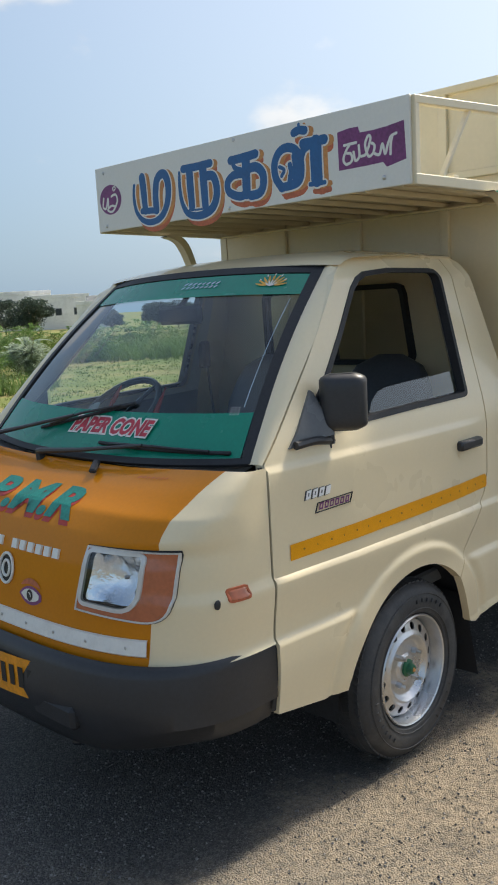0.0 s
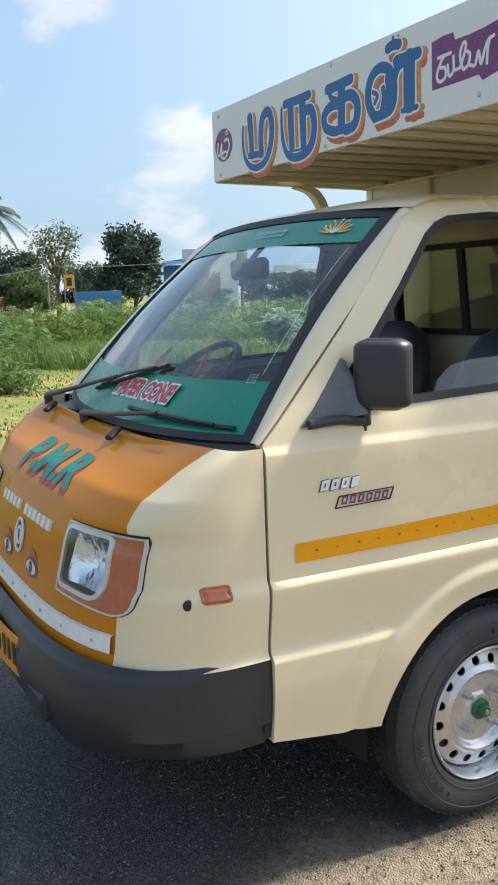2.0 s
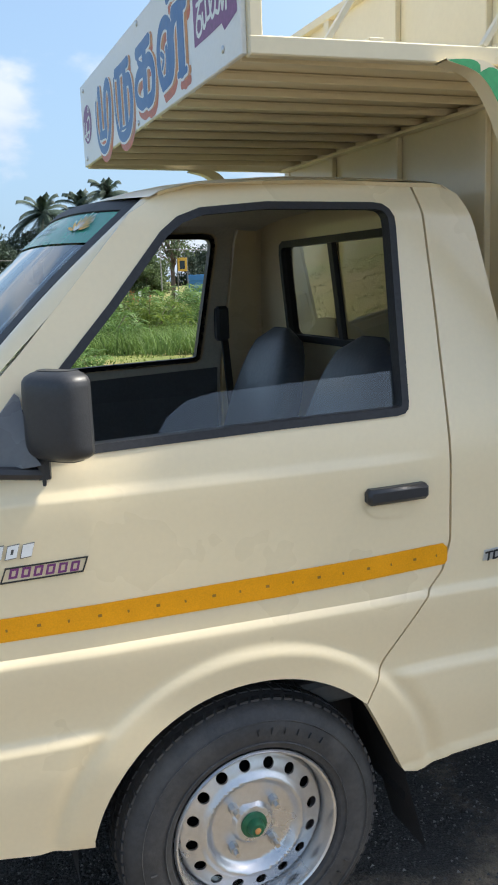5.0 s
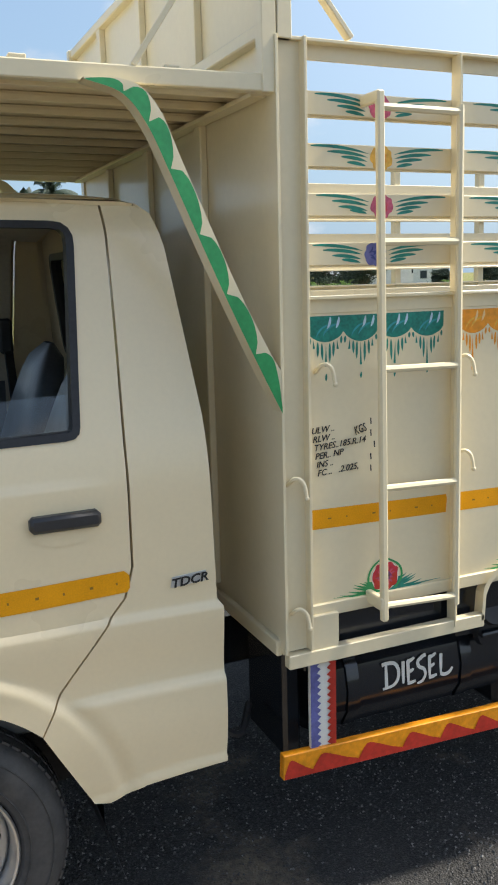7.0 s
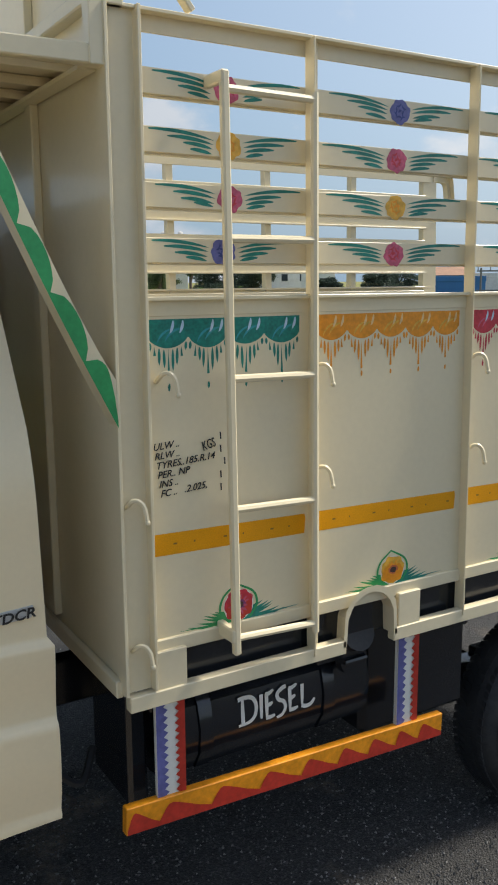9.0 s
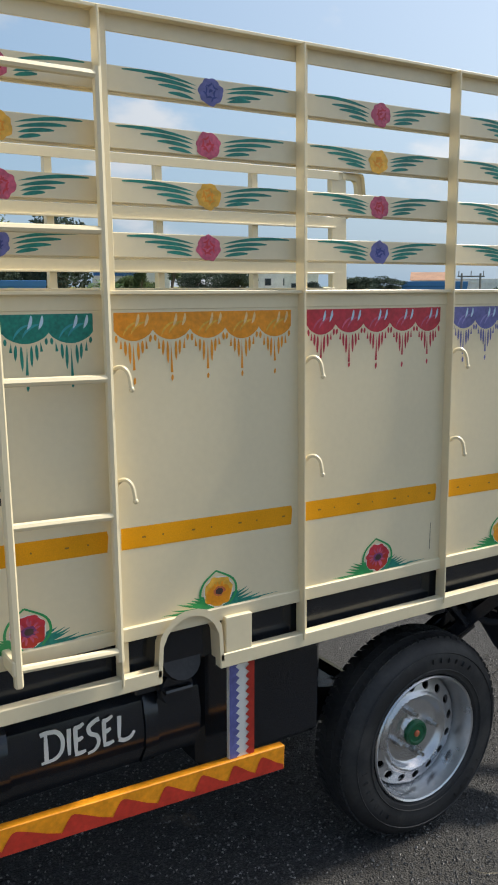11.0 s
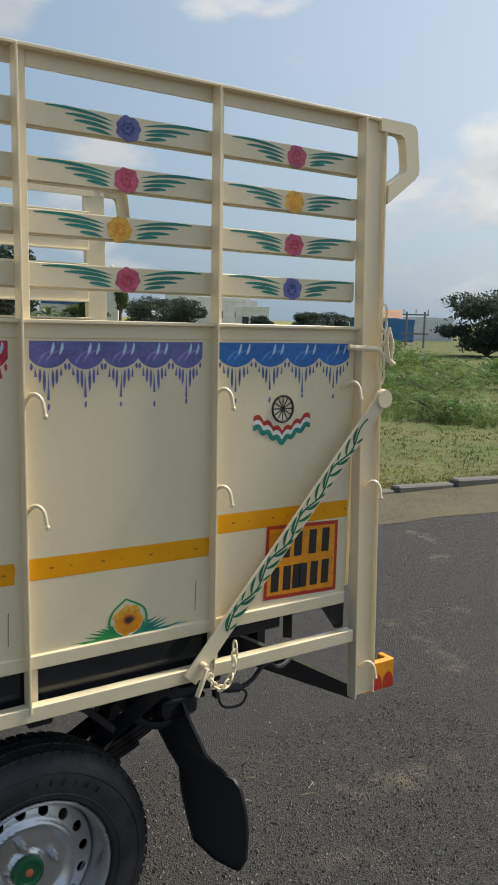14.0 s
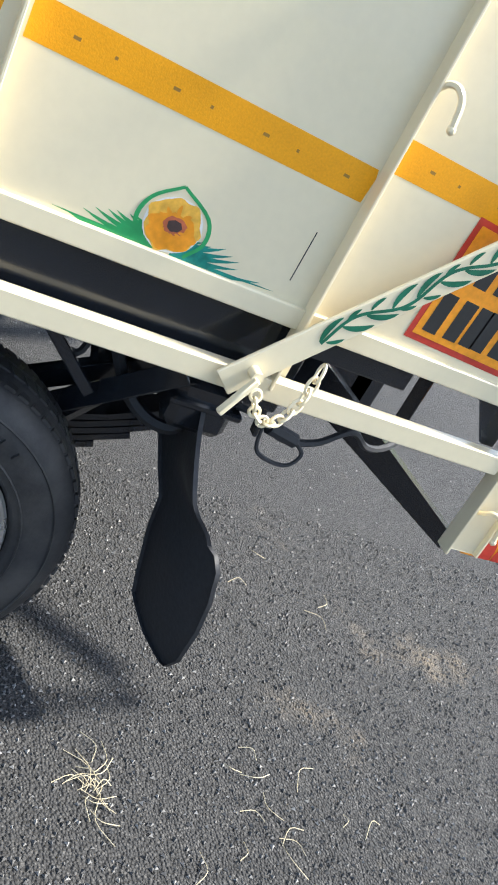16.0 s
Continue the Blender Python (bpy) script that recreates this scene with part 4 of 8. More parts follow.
# round water reservoir
x, y = polar(84.8, 62)
tank_w = thing("water_reservoir", "round whitewashed water reservoir in the field", "tank", pose(x, y, ground_z(x, y)))
bm = bmesh.new()
bmesh.ops.create_cone(bm, cap_ends=True, segments=40, radius1=3.4, radius2=3.4, depth=3.2, matrix=Matrix.Translation((0, 0, 1.2)))
part("drum", bm, WALL_WHITE, tank_w, "", True)
bm = tube(bmesh.new(), [(3.0, -1.2, -0.2), (3.0, -1.2, 4.0)], 0.04, 6)
part("pipe", bm, POLE, tank_w)
# roof tank on the brick house
x, y = polar(79.2, 85.5)
rt = thing("roof_tank", "white plastic water tank on a stand", "tank", pose(x, y, ground_z(x, y)))
bm = bmesh.new()
bmesh.ops.create_cone(bm, cap_ends=True, segments=20, radius1=0.55, radius2=0.5, depth=0.95, matrix=Matrix.Translation((0, 0, 2.95)))
part("drum", bm, WALL_WHITE, rt, "", True)
bm = box(bmesh.new(), (-0.5, 0.5), (-0.4, 0.4), (-0.2, 2.48), 0.03)
part("stand", bm, WALL_BRICK, rt)
# twin electricity poles with cross bars
x, y = polar(43.0, 76)
pp = thing("utility_pole", "twin-leg utility pole with cross bars", "pole", pose(x, y, ground_z(x, y), 0, 0, 44.4 - 90))
for u in (-0.75, 0.75):
    part("pole", tube(bmesh.new(), [(u, 0, -0.3), (u, 0, 3.0)], 0.09, 7), POLE, pp)
for zz in (2.7, 1.1):
    part("cross_bar", box(bmesh.new(), (-1.1, 1.1), (-0.05, 0.05), (zz, zz + 0.12), 0.01), POLE, pp)
for u in (-1.0, 0.0, 1.0):
    part("insulator", tube(bmesh.new(), [(u, 0, 2.82), (u, 0, 3.2)], 0.04, 6), POLE, pp)
# signboard on two posts by the blue shed
x, y = polar(73.5, 76)
sb = thing("signboard", "pale yellow signboard on two posts by the shed", "sign", pose(x, y, ground_z(x, y), 0, 0, 73.5 - 90))
for u in (-0.42, 0.42):
    part("post", box(bmesh.new(), (u - 0.05, u + 0.05), (-0.05, 0.05), (-0.3, 3.9), 0.01), POLE, sb)
part("board", box(bmesh.new(), (-0.40, 0.40), (-0.09, -0.055), (2.75, 3.9), 0.01), YELLOW_PAINT, sb, "pale yellow board")
part("picture", box(bmesh.new(), (-0.22, 0.22), (-0.098, -0.094), (2.95, 3.65), 0.002), DARK_OPENING, sb, "dark square on the board")
# overhead cable on poles
cl = thing("overhead_cable", "sagging overhead cable on thin poles", "cable", pose(*polar(79, 70), ground_z(*polar(79, 70))))
base = Vector((*polar(79, 70), ground_z(*polar(79, 70))))
knots = [Vector((*polar(a, 70), z)) - base for a, z in ((90, 4.2), (83.3, 3.65), (80.7, 3.25), (74.9, 4.15), (66, 4.2))]
for a, b in zip(knots, knots[1:]):
    part("cable", tube(bmesh.new(), [a.lerp(b, t) - Vector((0, 0, 0.18 * 4 * t * (1 - t))) for t in (j / 10 for j in range(11))], 0.025, 5), POLE, cl)
for p in knots[1:4]:
    part("pole", tube(bmesh.new(), [(p.x, p.y, -0.3), (p.x, p.y, p.z + 0.15)], 0.045, 6), POLE, cl)
# fence posts
q = random.Random(4)
for i, az in enumerate((84.6, 81.2, 78.9, 76.4, 74.0)):
    x, y = polar(az, 44 + i * 2)
    fp_ = thing("fence_post", "white concrete fence post in grass", "post", pose(x, y, ground_z(x, y)), group="field fence posts")
    part("post", box(bmesh.new(), (-0.07, 0.07), (-0.07, 0.07), (-0.3, 1.4), 0.01), WALL_WHITE, fp_)
    if i in (0, 1):
        bm = bmesh.new()
        bar(bm, (0, 0, 1.3), (-1.3, 0, 0.0), 0.08, 0.08)
        bar(bm, (0, 0, 1.3), (1.3, 0, 0.0), 0.08, 0.08)
        part("stay", bm, WALL_WHITE, fp_)

# loose chips and straw on the asphalt
r = np.random.RandomState(21)
v, f = [], []
for _ in range(60000):
    x, y = (r.uniform(-2.6, 4.6), r.uniform(-2.0, 0.1)) if r.uniform() < 0.8 else (r.uniform(-3.2, 7.5), r.uniform(-2.0, 2.6))
    if x < 1.3 and y < -0.55 and r.uniform() < 0.75:
        continue
    s = r.uniform(0.0025, 0.0062)
    z = ground_z(x, y) + s * 0.3
    k = len(v)
    a = r.uniform(0, 6.28)
    for dx, dy, dz in ((1, 0, 0), (-0.5, 0.87, 0), (-0.5, -0.87, 0), (0.1, 0.1, 0.9)):
        ca, sa = math.cos(a), math.sin(a)
        v.append((x + s * (dx * ca - dy * sa) * r.uniform(0.7, 1.3), y + s * (dx * sa + dy * ca) * r.uniform(0.7, 1.3), z + s * dz))
    f += [(k, k + 1, k + 3), (k + 1, k + 2, k + 3), (k + 2, k, k + 3)]
tagged(raw("loose_chips", v, f, STONE), "loose grey stone chips on the asphalt", "gravel", kind="stuff")
bm = bmesh.new()
q = random.Random(8)
for cx, cy, n, spread in ((2.83, -1.0, 22, 0.016), (2.98, -1.22, 6, 0.05), (3.20, -1.02, 3, 0.05), (3.35, -0.95, 3, 0.08), (3.12, -0.86, 3, 0.05), (3.5, -0.2, 4, 0.2), (2.6, -1.3, 8, 0.15), (3.3, -1.2, 8, 0.12)):
    for _ in range(n):
        x, y, a, ln = cx + q.gauss(0, spread), cy + q.gauss(0, spread), q.uniform(0, 6.28), q.uniform(0.03, 0.09)
        z = ground_z(x, y)
        tube(bm, spline([(x, y, z + 0.004), (x + ln / 2 * math.cos(a), y + ln / 2 * math.sin(a), z + q.uniform(0.006, 0.02)), (x + ln * math.cos(a + 0.5), y + ln * math.sin(a + 0.5), z + 0.004)], 3), 0.0009, 4)
STRAW = material("dry_straw", (0.46, 0.40, 0.27), 0.8, vary=0.3, scale=6, fine=60)
tagged(part("straw", bm, STRAW, None), "scattered dry straw on the asphalt", "straw", kind="stuff")


# ---- the truck: cab ----
HUB_F, HUB_R = Vector((0.0, -0.789, 0.437)), Vector((2.35, -0.789, 0.322))
truck = thing("pickup_truck", "cream pickup truck with orange bonnet and hand-painted slatted cargo body", "truck", pose(1.1, 0, 0.06))
truck_inv = Matrix.Translation((-1.1, 0, -0.06))


def tp(name, bm, mat, parent=None, label="", smooth=False, angle=40):
    """A part given in world places: under the truck, or under one of its parts."""
    bmesh.ops.transform(bm, matrix=truck_inv, verts=bm.verts)
    return part(name, bm, mat, truck if parent is None else parent, label, smooth, angle)


ARCH_C, ARCH_R = (0.0, 0.445), 0.375


def side_y(x, z):
    """The left cab side: y of the outer skin (negative), with body lines, leaning glasshouse and arch lip."""
    b = -interp(x, (-0.94, -0.895, -0.834, -0.70, -0.33, 0.48, 0.71), (0.70, 0.725, 0.738, 0.757, 0.785, 0.812, 0.822))
    if z > 1.22:
        b += 0.30 * ((z - 1.22) ** 2 / 0.32 if z < 1.38 else z - 1.30)
    if z > 1.30:
        b += 0.05 * smooth01(1.80, 1.92, z)
    r = math.hypot(x - ARCH_C[0], z - ARCH_C[1])
    away = smooth01(0.44, 0.50, r)
    b -= 0.010 * (1 - smooth01(1.272, 1.283, z)) * (smooth01(0.50, 0.25, x) if x > 0.25 else 1.0)
    b -= 0.012 * (1 - smooth01(0.947, 0.957, z))
    b += 0.016 * (1 - smooth01(0.785, 0.945, z))
    b -= 0.014 * (1 - smooth01(0.758, 0.776, z)) * away
    b += 0.022 * (1 - smooth01(0.47, 0.70, z))
    if x > 0.36 and z < 0.60:
        foot = interp(x, (0.41, 0.45, 0.50, 0.60, 0.703), (0.494, 0.505, 0.522, 0.531, 0.537))
        b -= 0.008 * (1 - smooth01(0.012, 0.022, z - foot))
    if z > 0.45:
        b -= 0.014 * (1 - smooth01(0.430, 0.462, r)) * smooth01(0.45, 0.55, z)
    return b


def side(x, z):
    return (x, side_y(x, z), z)


arch = [(ARCH_C[0] + ARCH_R * math.cos(a), ARCH_C[1] + ARCH_R * math.sin(a)) for a in (radians(169 - i * 4) for i in range(30))]
SEAM = [(0.312, 0.803), (0.43, 0.952), (0.470, 0.998), (0.491, 1.07), (0.492, 1.35), (0.505, 1.61), (0.515, 1.88)]
arch_door = [p for p in arch if p[0] < 0.24]
arch_rear = [p for p in arch if p[0] > 0.25]
DOOR = ([(-0.693, 1.292), (-0.693, 0.54), (-0.368, 0.497)] + arch_door + [(0.262, 0.713)] + [(x - 0.003, z) for x, z in SEAM]
        + [(0.275, 1.892), (-0.02, 1.886), (-0.10, 1.866), (-0.177, 1.822), (-0.429, 1.551)])
WINDOW = [(-0.560, 1.336), (-0.30, 1.352), (0.05, 1.362), (0.365, 1.3675), (0.385, 1.371), (0.395, 1.380), (0.399, 1.395), (0.436, 1.785), (0.436, 1.808), (0.429, 1.826), (0.415, 1.838), (0.39, 1.842), (0.134, 1.846),
          (-0.02, 1.834), (-0.075, 1.815), (-0.115, 1.785), (-0.24, 1.643), (-0.38, 1.496)]
REAR = ([(x + 0.003, z) for x, z in SEAM] + [(0.60, 1.884), (0.628, 1.86), (0.645, 1.78), (0.662, 1.60), (0.680, 1.40), (0.685, 1.177), (0.690, 0.962),
        (0.702, 0.945), (0.705, 0.60), (0.703, 0.537), (0.60, 0.531), (0.50, 0.522), (0.45, 0.505), (0.41, 0.494), (0.372, 0.506)]
        + [p for p in reversed(arch_rear) if p[1] > 0.52] + [(0.264, 0.71)])

for sgn in (-1, 1):
    def flip(fn):
        return (lambda u, v: (fn(u, v)[0], fn(u, v)[1] * (1 if sgn < 0 else -1), fn(u, v)[2]))
    inw = (0, -sgn, 0)
    bm = sheet(bmesh.new(), DOOR, flip(side), 0.0095, [WINDOW], 0.035, inw)
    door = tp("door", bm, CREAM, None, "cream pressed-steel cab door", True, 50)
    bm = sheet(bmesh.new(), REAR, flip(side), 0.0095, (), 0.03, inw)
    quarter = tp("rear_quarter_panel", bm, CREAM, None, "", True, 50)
    # rubber round the door window, and its pane wound halfway down
    bm = sheet(bmesh.new(), WINDOW, flip(lambda u, v: (u, side_y(u, v) - 0.004, v)), 0.03, [shrink(WINDOW, 0.017)], 0.035, inw)
    tp("window_rubber", bm, RUBBER, door, "black rubber window seal")
    pane = [(-0.19, 1.345), (0.372, 1.362), (0.380, 1.463), (-0.05, 1.446), (-0.10, 1.436), (-0.15, 1.405)]
    if sgn < 0:
        bm = sheet(bmesh.new(), pane, flip(lambda u, v: (u, side_y(u, v) + 0.02, v)), 0.05)
        ob = tp("window_pane", bm, GLASS, door, "half-lowered tinted glass pane")
        ob.visible_shadow = False
    # inner skin of the door
    bm = sheet(bmesh.new(), shrink(DOOR, 0.012), flip(lambda u, v: (u, side_y(u, v) + 0.05, v)), 0.06, [shrink(WINDOW, -0.004)])
    tp("door_lining", bm, LINING, door, "dull beige inner lining")
    bm = sheet(bmesh.new(), [(-0.60, 0.80), (-0.60, 1.31), (0.46, 1.345), (0.46, 1.0), (0.30, 0.84)], flip(lambda u, v: (u, side_y(u, v) + 0.065, v)), 0.08)
    tp("door_card", bm, DASH, door, "dark grey door card")
    # pull handle with its dish
    bm = bmesh.new()
    box(bm, (0.268, 0.422), (sgn * 0.80, sgn * 0.838), (1.181, 1.217), 0.008)
    tp("door_handle", bm, BLACK_PLASTIC, door, "black plastic pull handle", True)
    bm = sheet(bmesh.new(), arc(0.345, 1.176, 0.075, 180, 360, 14), flip(lambda u, v: (u, side_y(u, v) - 0.003, v * 0.45 + 1.176 * 0.55)), 0.03)
    tp("handle_dish", bm, CREAM, door, "", True)
    # yellow reflective tape along the door
    tape = [(-0.624, 0.996), (-0.623, 1.044), (0.05, 1.055), (0.47, 1.064), (0.482, 1.052), (0.482, 1.022), (0.475, 1.013), (0.05, 1.002)]
    bm = sheet(bmesh.new(), tape, flip(lambda u, v: (u, side_y(u, v) - 0.0025, v)), 0.04)
    tp("reflective_tape", bm, TAPE, door, "yellow reflective tape strip")
    for i in range(9):
        x = -0.57 + i * 0.12
        for k, (dx, w) in enumerate(((0, 0.008), (0.06, 0.004))):
            z = 1.02 + 0.018 * (x + 0.6) / 1.1
            tp("tape_mark", ribbon(bmesh.new(), [(x + dx, z), (x + dx + w, z + 0.0005)], 0.006, flip(lambda u, v: (u, side_y(u, v) - 0.0032, v))), TAPE_MARK, door)
    # black triangle that carries the mirror
    tri = [(-0.592, 1.322), (-0.415, 1.344), (-0.432, 1.372), (-0.440, 1.470), (-0.448, 1.478), (-0.500, 1.418), (-0.545, 1.366)]
    bm = sheet(bmesh.new(), tri, flip(lambda u, v: (u, side_y(u, v) - 0.008 - 0.022 * smooth01(-0.50, -0.42, u) * smooth01(1.49, 1.40, v), v)), 0.012, (), 0.02, inw)
    tp("mirror_mount", bm, SAIL, door, "dark grey moulded mirror mount", True, 50)

# left-hand badges: plain bars where maker's marks stand, and the lettered badge by the rear seam
lift_side = lambda d: (lambda u, v: (u, side_y(u, v) - d, v))
bm = bmesh.new()
for i in range(4):
    u = -0.556 + 0.0285 * i
    o = [(u, 1.163), (u + 0.022, 1.1655), (u + 0.030, 1.1935), (u + 0.008, 1.191)]
    sheet(bm, o, lift_side(0.003), 0.05, (), 0.003)
up_badge = tp("upper_badge", bm, BADGE_EDGE, None, "silver raised name badge with dark edges")
for i in range(4):
    u = -0.556 + 0.0285 * i
    o = [(u + 0.001, 1.1655), (u + 0.022, 1.1675), (u + 0.029, 1.193), (u + 0.008, 1.191)]
    bm = sheet(bmesh.new(), o, lift_side(0.0058), 0.05, [shrink(o, 0.0075)] if i != 3 else (), 0.0)
    tp("badge_bar", bm, CHROME_DULL, up_badge)
o = [(-0.512, 1.116), (-0.352, 1.121), (-0.340, 1.152), (-0.500, 1.147)]
bm = sheet(bmesh.new(), o, lift_side(0.003), 0.05, [shrink(o, 0.0025)], 0.003)
low_badge = tp("lower_badge", bm, INK, None, "dark-framed badge with faded red bars")
for i in range(6):
    u = -0.496 + 0.0235 * i
    o = [(u, 1.1245), (u + 0.017, 1.125), (u + 0.0225, 1.1455), (u + 0.0055, 1.145)]
    bm = sheet(bmesh.new(), o, lift_side(0.0025), 0.05, [shrink(o, 0.0045)])
    tp("badge_bar", bm, PURPLE, low_badge)
# dark joint between nose and door
for sgn in (-1, 1):
    bm = sheet(bmesh.new(), [(-0.712, 0.55), (-0.680, 0.55), (-0.680, 1.285), (-0.712, 1.285)], lambda u, v: (u, sgn * -(side_y(-0.69, v) + 0.012), v), 0.03)
    tp("door_joint_seal", bm, RUBBER, None, "black seal in the door joint")
bm = sheet(bmesh.new(), [(0.578, 1.006), (0.660, 1.012), (0.664, 1.037), (0.582, 1.031)], lambda u, v: (u, side_y(u, v) - 0.003, v), 0.05, (), 0.003)
badge_r = tp("engine_badge", bm, BADGE, None, "small chrome engine badge")
lettering("TDCR", 0.030, truck_inv @ Matrix.Translation((0.621, -0.828, 1.0115)) @ pose(0, 0, 0, 90, -4, 0), INK, badge_r, "badge_letters", "black badge letters", 0.0006, 0.2, 1.15)

# front shell: a rounded nose whose plan is a superellipse, squarer towards the bonnet
PROF_S = (0.0, 0.18, 0.36, 0.5, 0.6, 0.72, 0.86, 1.0)
PROF_X = (-0.800, -0.895, -0.990, -1.047, -1.078, -1.097, -1.112, -1.128)
PROF_Z = (1.262, 1.222, 1.172, 1.112, 1.045, 0.955, 0.860, 0.765)
NOSE_BACK = -0.70


def nose_half(z):
    return -side_y(-0.70, min(z, 1.27)) - 0.002


def nose(s, y):
    """A place on the nose: s runs from the windscreen down to the bumper, y across."""
    z = interp(s, PROF_S, PROF_Z)
    xf = interp(s, PROF_S, PROF_X)
    n = interp(z, (0.9, 1.08, 1.18, 1.27), (3.0, 3.2, 5.0, 6.0))
    w = nose_half(z)
    q = min(1.0, abs(y) / w)
    x = NOSE_BACK - (NOSE_BACK - xf) * max(0.0, 1 - q ** n) ** (1 / n)
    z += 0.024 * smooth01(0.2, 0.75, abs(y)) * (1 - smooth01(0.0, 0.4, s))
    return Vector((x, y, z))


def nose_at(y, z, out=0.0):
    """The place on the nose at a height, moved outwards along the skin's normal."""
    lo, hi = 0.0, 1.0
    for _ in range(22):
        mid = (lo + hi) / 2
        if nose(mid, y).z > z:
            lo = mid
        else:
            hi = mid
    p = nose(lo, y)
    if out:
        a, b = nose(min(1, lo + 0.02), y) - nose(max(0, lo - 0.02), y), nose(lo, y + 0.004) - nose(lo, y - 0.004)
        nrm = a.cross(b).normalized()
        if nrm.x > 0:
            nrm = -nrm
        p = p + nrm * out
    return p


def y_split(s):
    return interp(s, (0.0, 0.34, 0.45, 0.7, 1.0), (0.690, 0.642, 0.628, 0.612, 0.600))


def loft(bm, rows):
    g = [[bm.verts.new(p) for p in r] for r in rows]
    for a, b in zip(g, g[1:]):
        for k in range(len(a) - 1):
            bm.faces.new((a[k], a[k + 1], b[k + 1], b[k]))
    return g


LAMP_BOX = [(0.380, 0.933), (0.563, 0.926), (0.579, 1.074), (0.399, 1.070)]
LAMP_CLEAR = rounded(LAMP_BOX, 0.014, 5)[:6] + rounded(LAMP_BOX, 0.058, 5)[6:12] + rounded(LAMP_BOX, 0.014, 5)[12:]
N_S = 44
bm = bmesh.new()
loft(bm, [[nose(i / N_S, y_split(i / N_S) * (-1 + 2 * k / 60)) for k in range(61)] for i in range(N_S + 1)])
around = shrink(LAMP_CLEAR, -0.006)
cut = [f for f in bm.faces if inside(around, [(abs(p.y), p.z) for p in [f.calc_center_median()] + [v.co for v in f.verts]]).any()]
bmesh.ops.delete(bm, geom=cut, context="FACES")
bonnet = tp("front_panel", bm, ORANGE, None, "glossy orange bonnet and nose panel", True, 60)
for sgn in (-1, 1):
    rows = []
    for i in range(N_S + 1):
        s = i / N_S
        z = interp(s, PROF_S, PROF_Z)
        w = nose_half(z)
        y0 = y_split(s)
        rows.append([nose(s, sgn * (y0 + (w - y0) * (1 - (1 - k / 30) ** 2.6))) for k in range(31)])
    bm = bmesh.new()
    loft(bm, rows)
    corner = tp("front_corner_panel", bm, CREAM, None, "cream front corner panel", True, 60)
    # side marker lamp and the plugged hole ahead of it
    if sgn < 0:
        def flank(x, z, out=0.0):
            s = interp(-z, [-v for v in PROF_Z], PROF_S)
            d = (NOSE_BACK - x) / (NOSE_BACK - interp(s, PROF_S, PROF_X))
            return Vector((x, -nose_half(z) * max(0.0, 1 - d ** 3) ** (1 / 3) - out, z))
        rim = rounded([(-0.871, 0.936), (-0.799, 0.936), (-0.799, 0.975), (-0.871, 0.975)], 0.012)
        bm = sheet(bmesh.new(), rim, lambda x, z: flank(x, z, 0.006), 0.01, [shrink(rim, 0.006)], 0.012)
        tp("marker_rim", bm, LETTER_SHADE, corner, "brown marker rim", True)
        bm = sheet(bmesh.new(), shrink(rim, 0.006), lambda x, z: flank(x, z, 0.006 + 0.007 * max(0.0, 1 - ((x + 0.835) / 0.030) ** 4) * max(0.0, 1 - ((z - 0.9555) / 0.0135) ** 4)), 0.006)
        tp("side_marker", bm, AMBER, corner, "small amber side marker lamp", True, 60)
        bm = bmesh.new()
        bmesh.ops.create_uvsphere(bm, u_segments=14, v_segments=8, radius=0.014, matrix=Matrix.Translation(flank(-0.899, 0.937)) @ Matrix.Diagonal((1, 0.35, 1, 1)))
        tp("plug", bm, RUBBER, corner, "black rubber plug", True)

# headlamps: bezel, chrome bowl, clear lens, amber indicator wrapping two edges
for sgn in (-1, 1):
    def on(off):
        return lambda y, z: nose_at(sgn * y, z, off)
    OUT = [(0.354, 0.903)] + rounded([(0.354, 0.903), (0.656, 0.890), (0.676, 1.094), (0.384, 1.086)], 0.075, 7)[8:16] + [(0.676, 1.094), (0.384, 1.086)]
    CLEAR = LAMP_CLEAR
    BEZ = shrink(CLEAR, -0.012)
    back = sheet(bmesh.new(), shrink(OUT, -0.003), on(0.002), 0.025, [CLEAR], 0.02, (1, 0, 0))
    lamp = tp("headlight", back, RUBBER, None, "square headlamp with amber indicator")
    bm = sheet(bmesh.new(), OUT, on(0.009), 0.025, [shrink(OUT, 0.005)], 0.006, (1, 0, 0))
    tp("outer_bezel", bm, BADGE, lamp, "dull silver outer bezel")
    bm = sheet(bmesh.new(), shrink(OUT, 0.005), on(0.007), 0.02, [BEZ])
    tp("indicator", bm, AMBER, lamp, "amber indicator lens", True)
    bm = sheet(bmesh.new(), BEZ, on(0.012), 0.02, [CLEAR], 0.008, (1, 0, 0))
    tp("inner_bezel", bm, BADGE, lamp, "dull silver inner bezel")
    cy, cz = 0.49, 1.0
    bm = sheet(bmesh.new(), CLEAR, lambda y, z: on(0.004)(y, z) + Vector((0.008 + 0.045 * max(0.0, 1 - ((y - cy) / 0.115) ** 2) * max(0.0, 1 - ((z - cz) / 0.088) ** 2), 0, 0)), 0.010)
    tp("reflector", bm, REFLECTOR, lamp, "chrome reflector bowl", True, 70)
    bm = sheet(bmesh.new(), CLEAR, lambda y, z: on(0.011)(y, z), 0.02)
    ob = tp("lens", bm, LENS, lamp, "clear lamp lens", True)
    ob.visible_shadow = False
    bm = bmesh.new()
    bmesh.ops.create_uvsphere(bm, u_segments=12, v_segments=8, radius=0.006, matrix=Matrix.Translation(nose_at(sgn * cy, cz) + Vector((0.045, 0, 0))))
    tp("bulb", bm, STEEL, lamp, "", True)

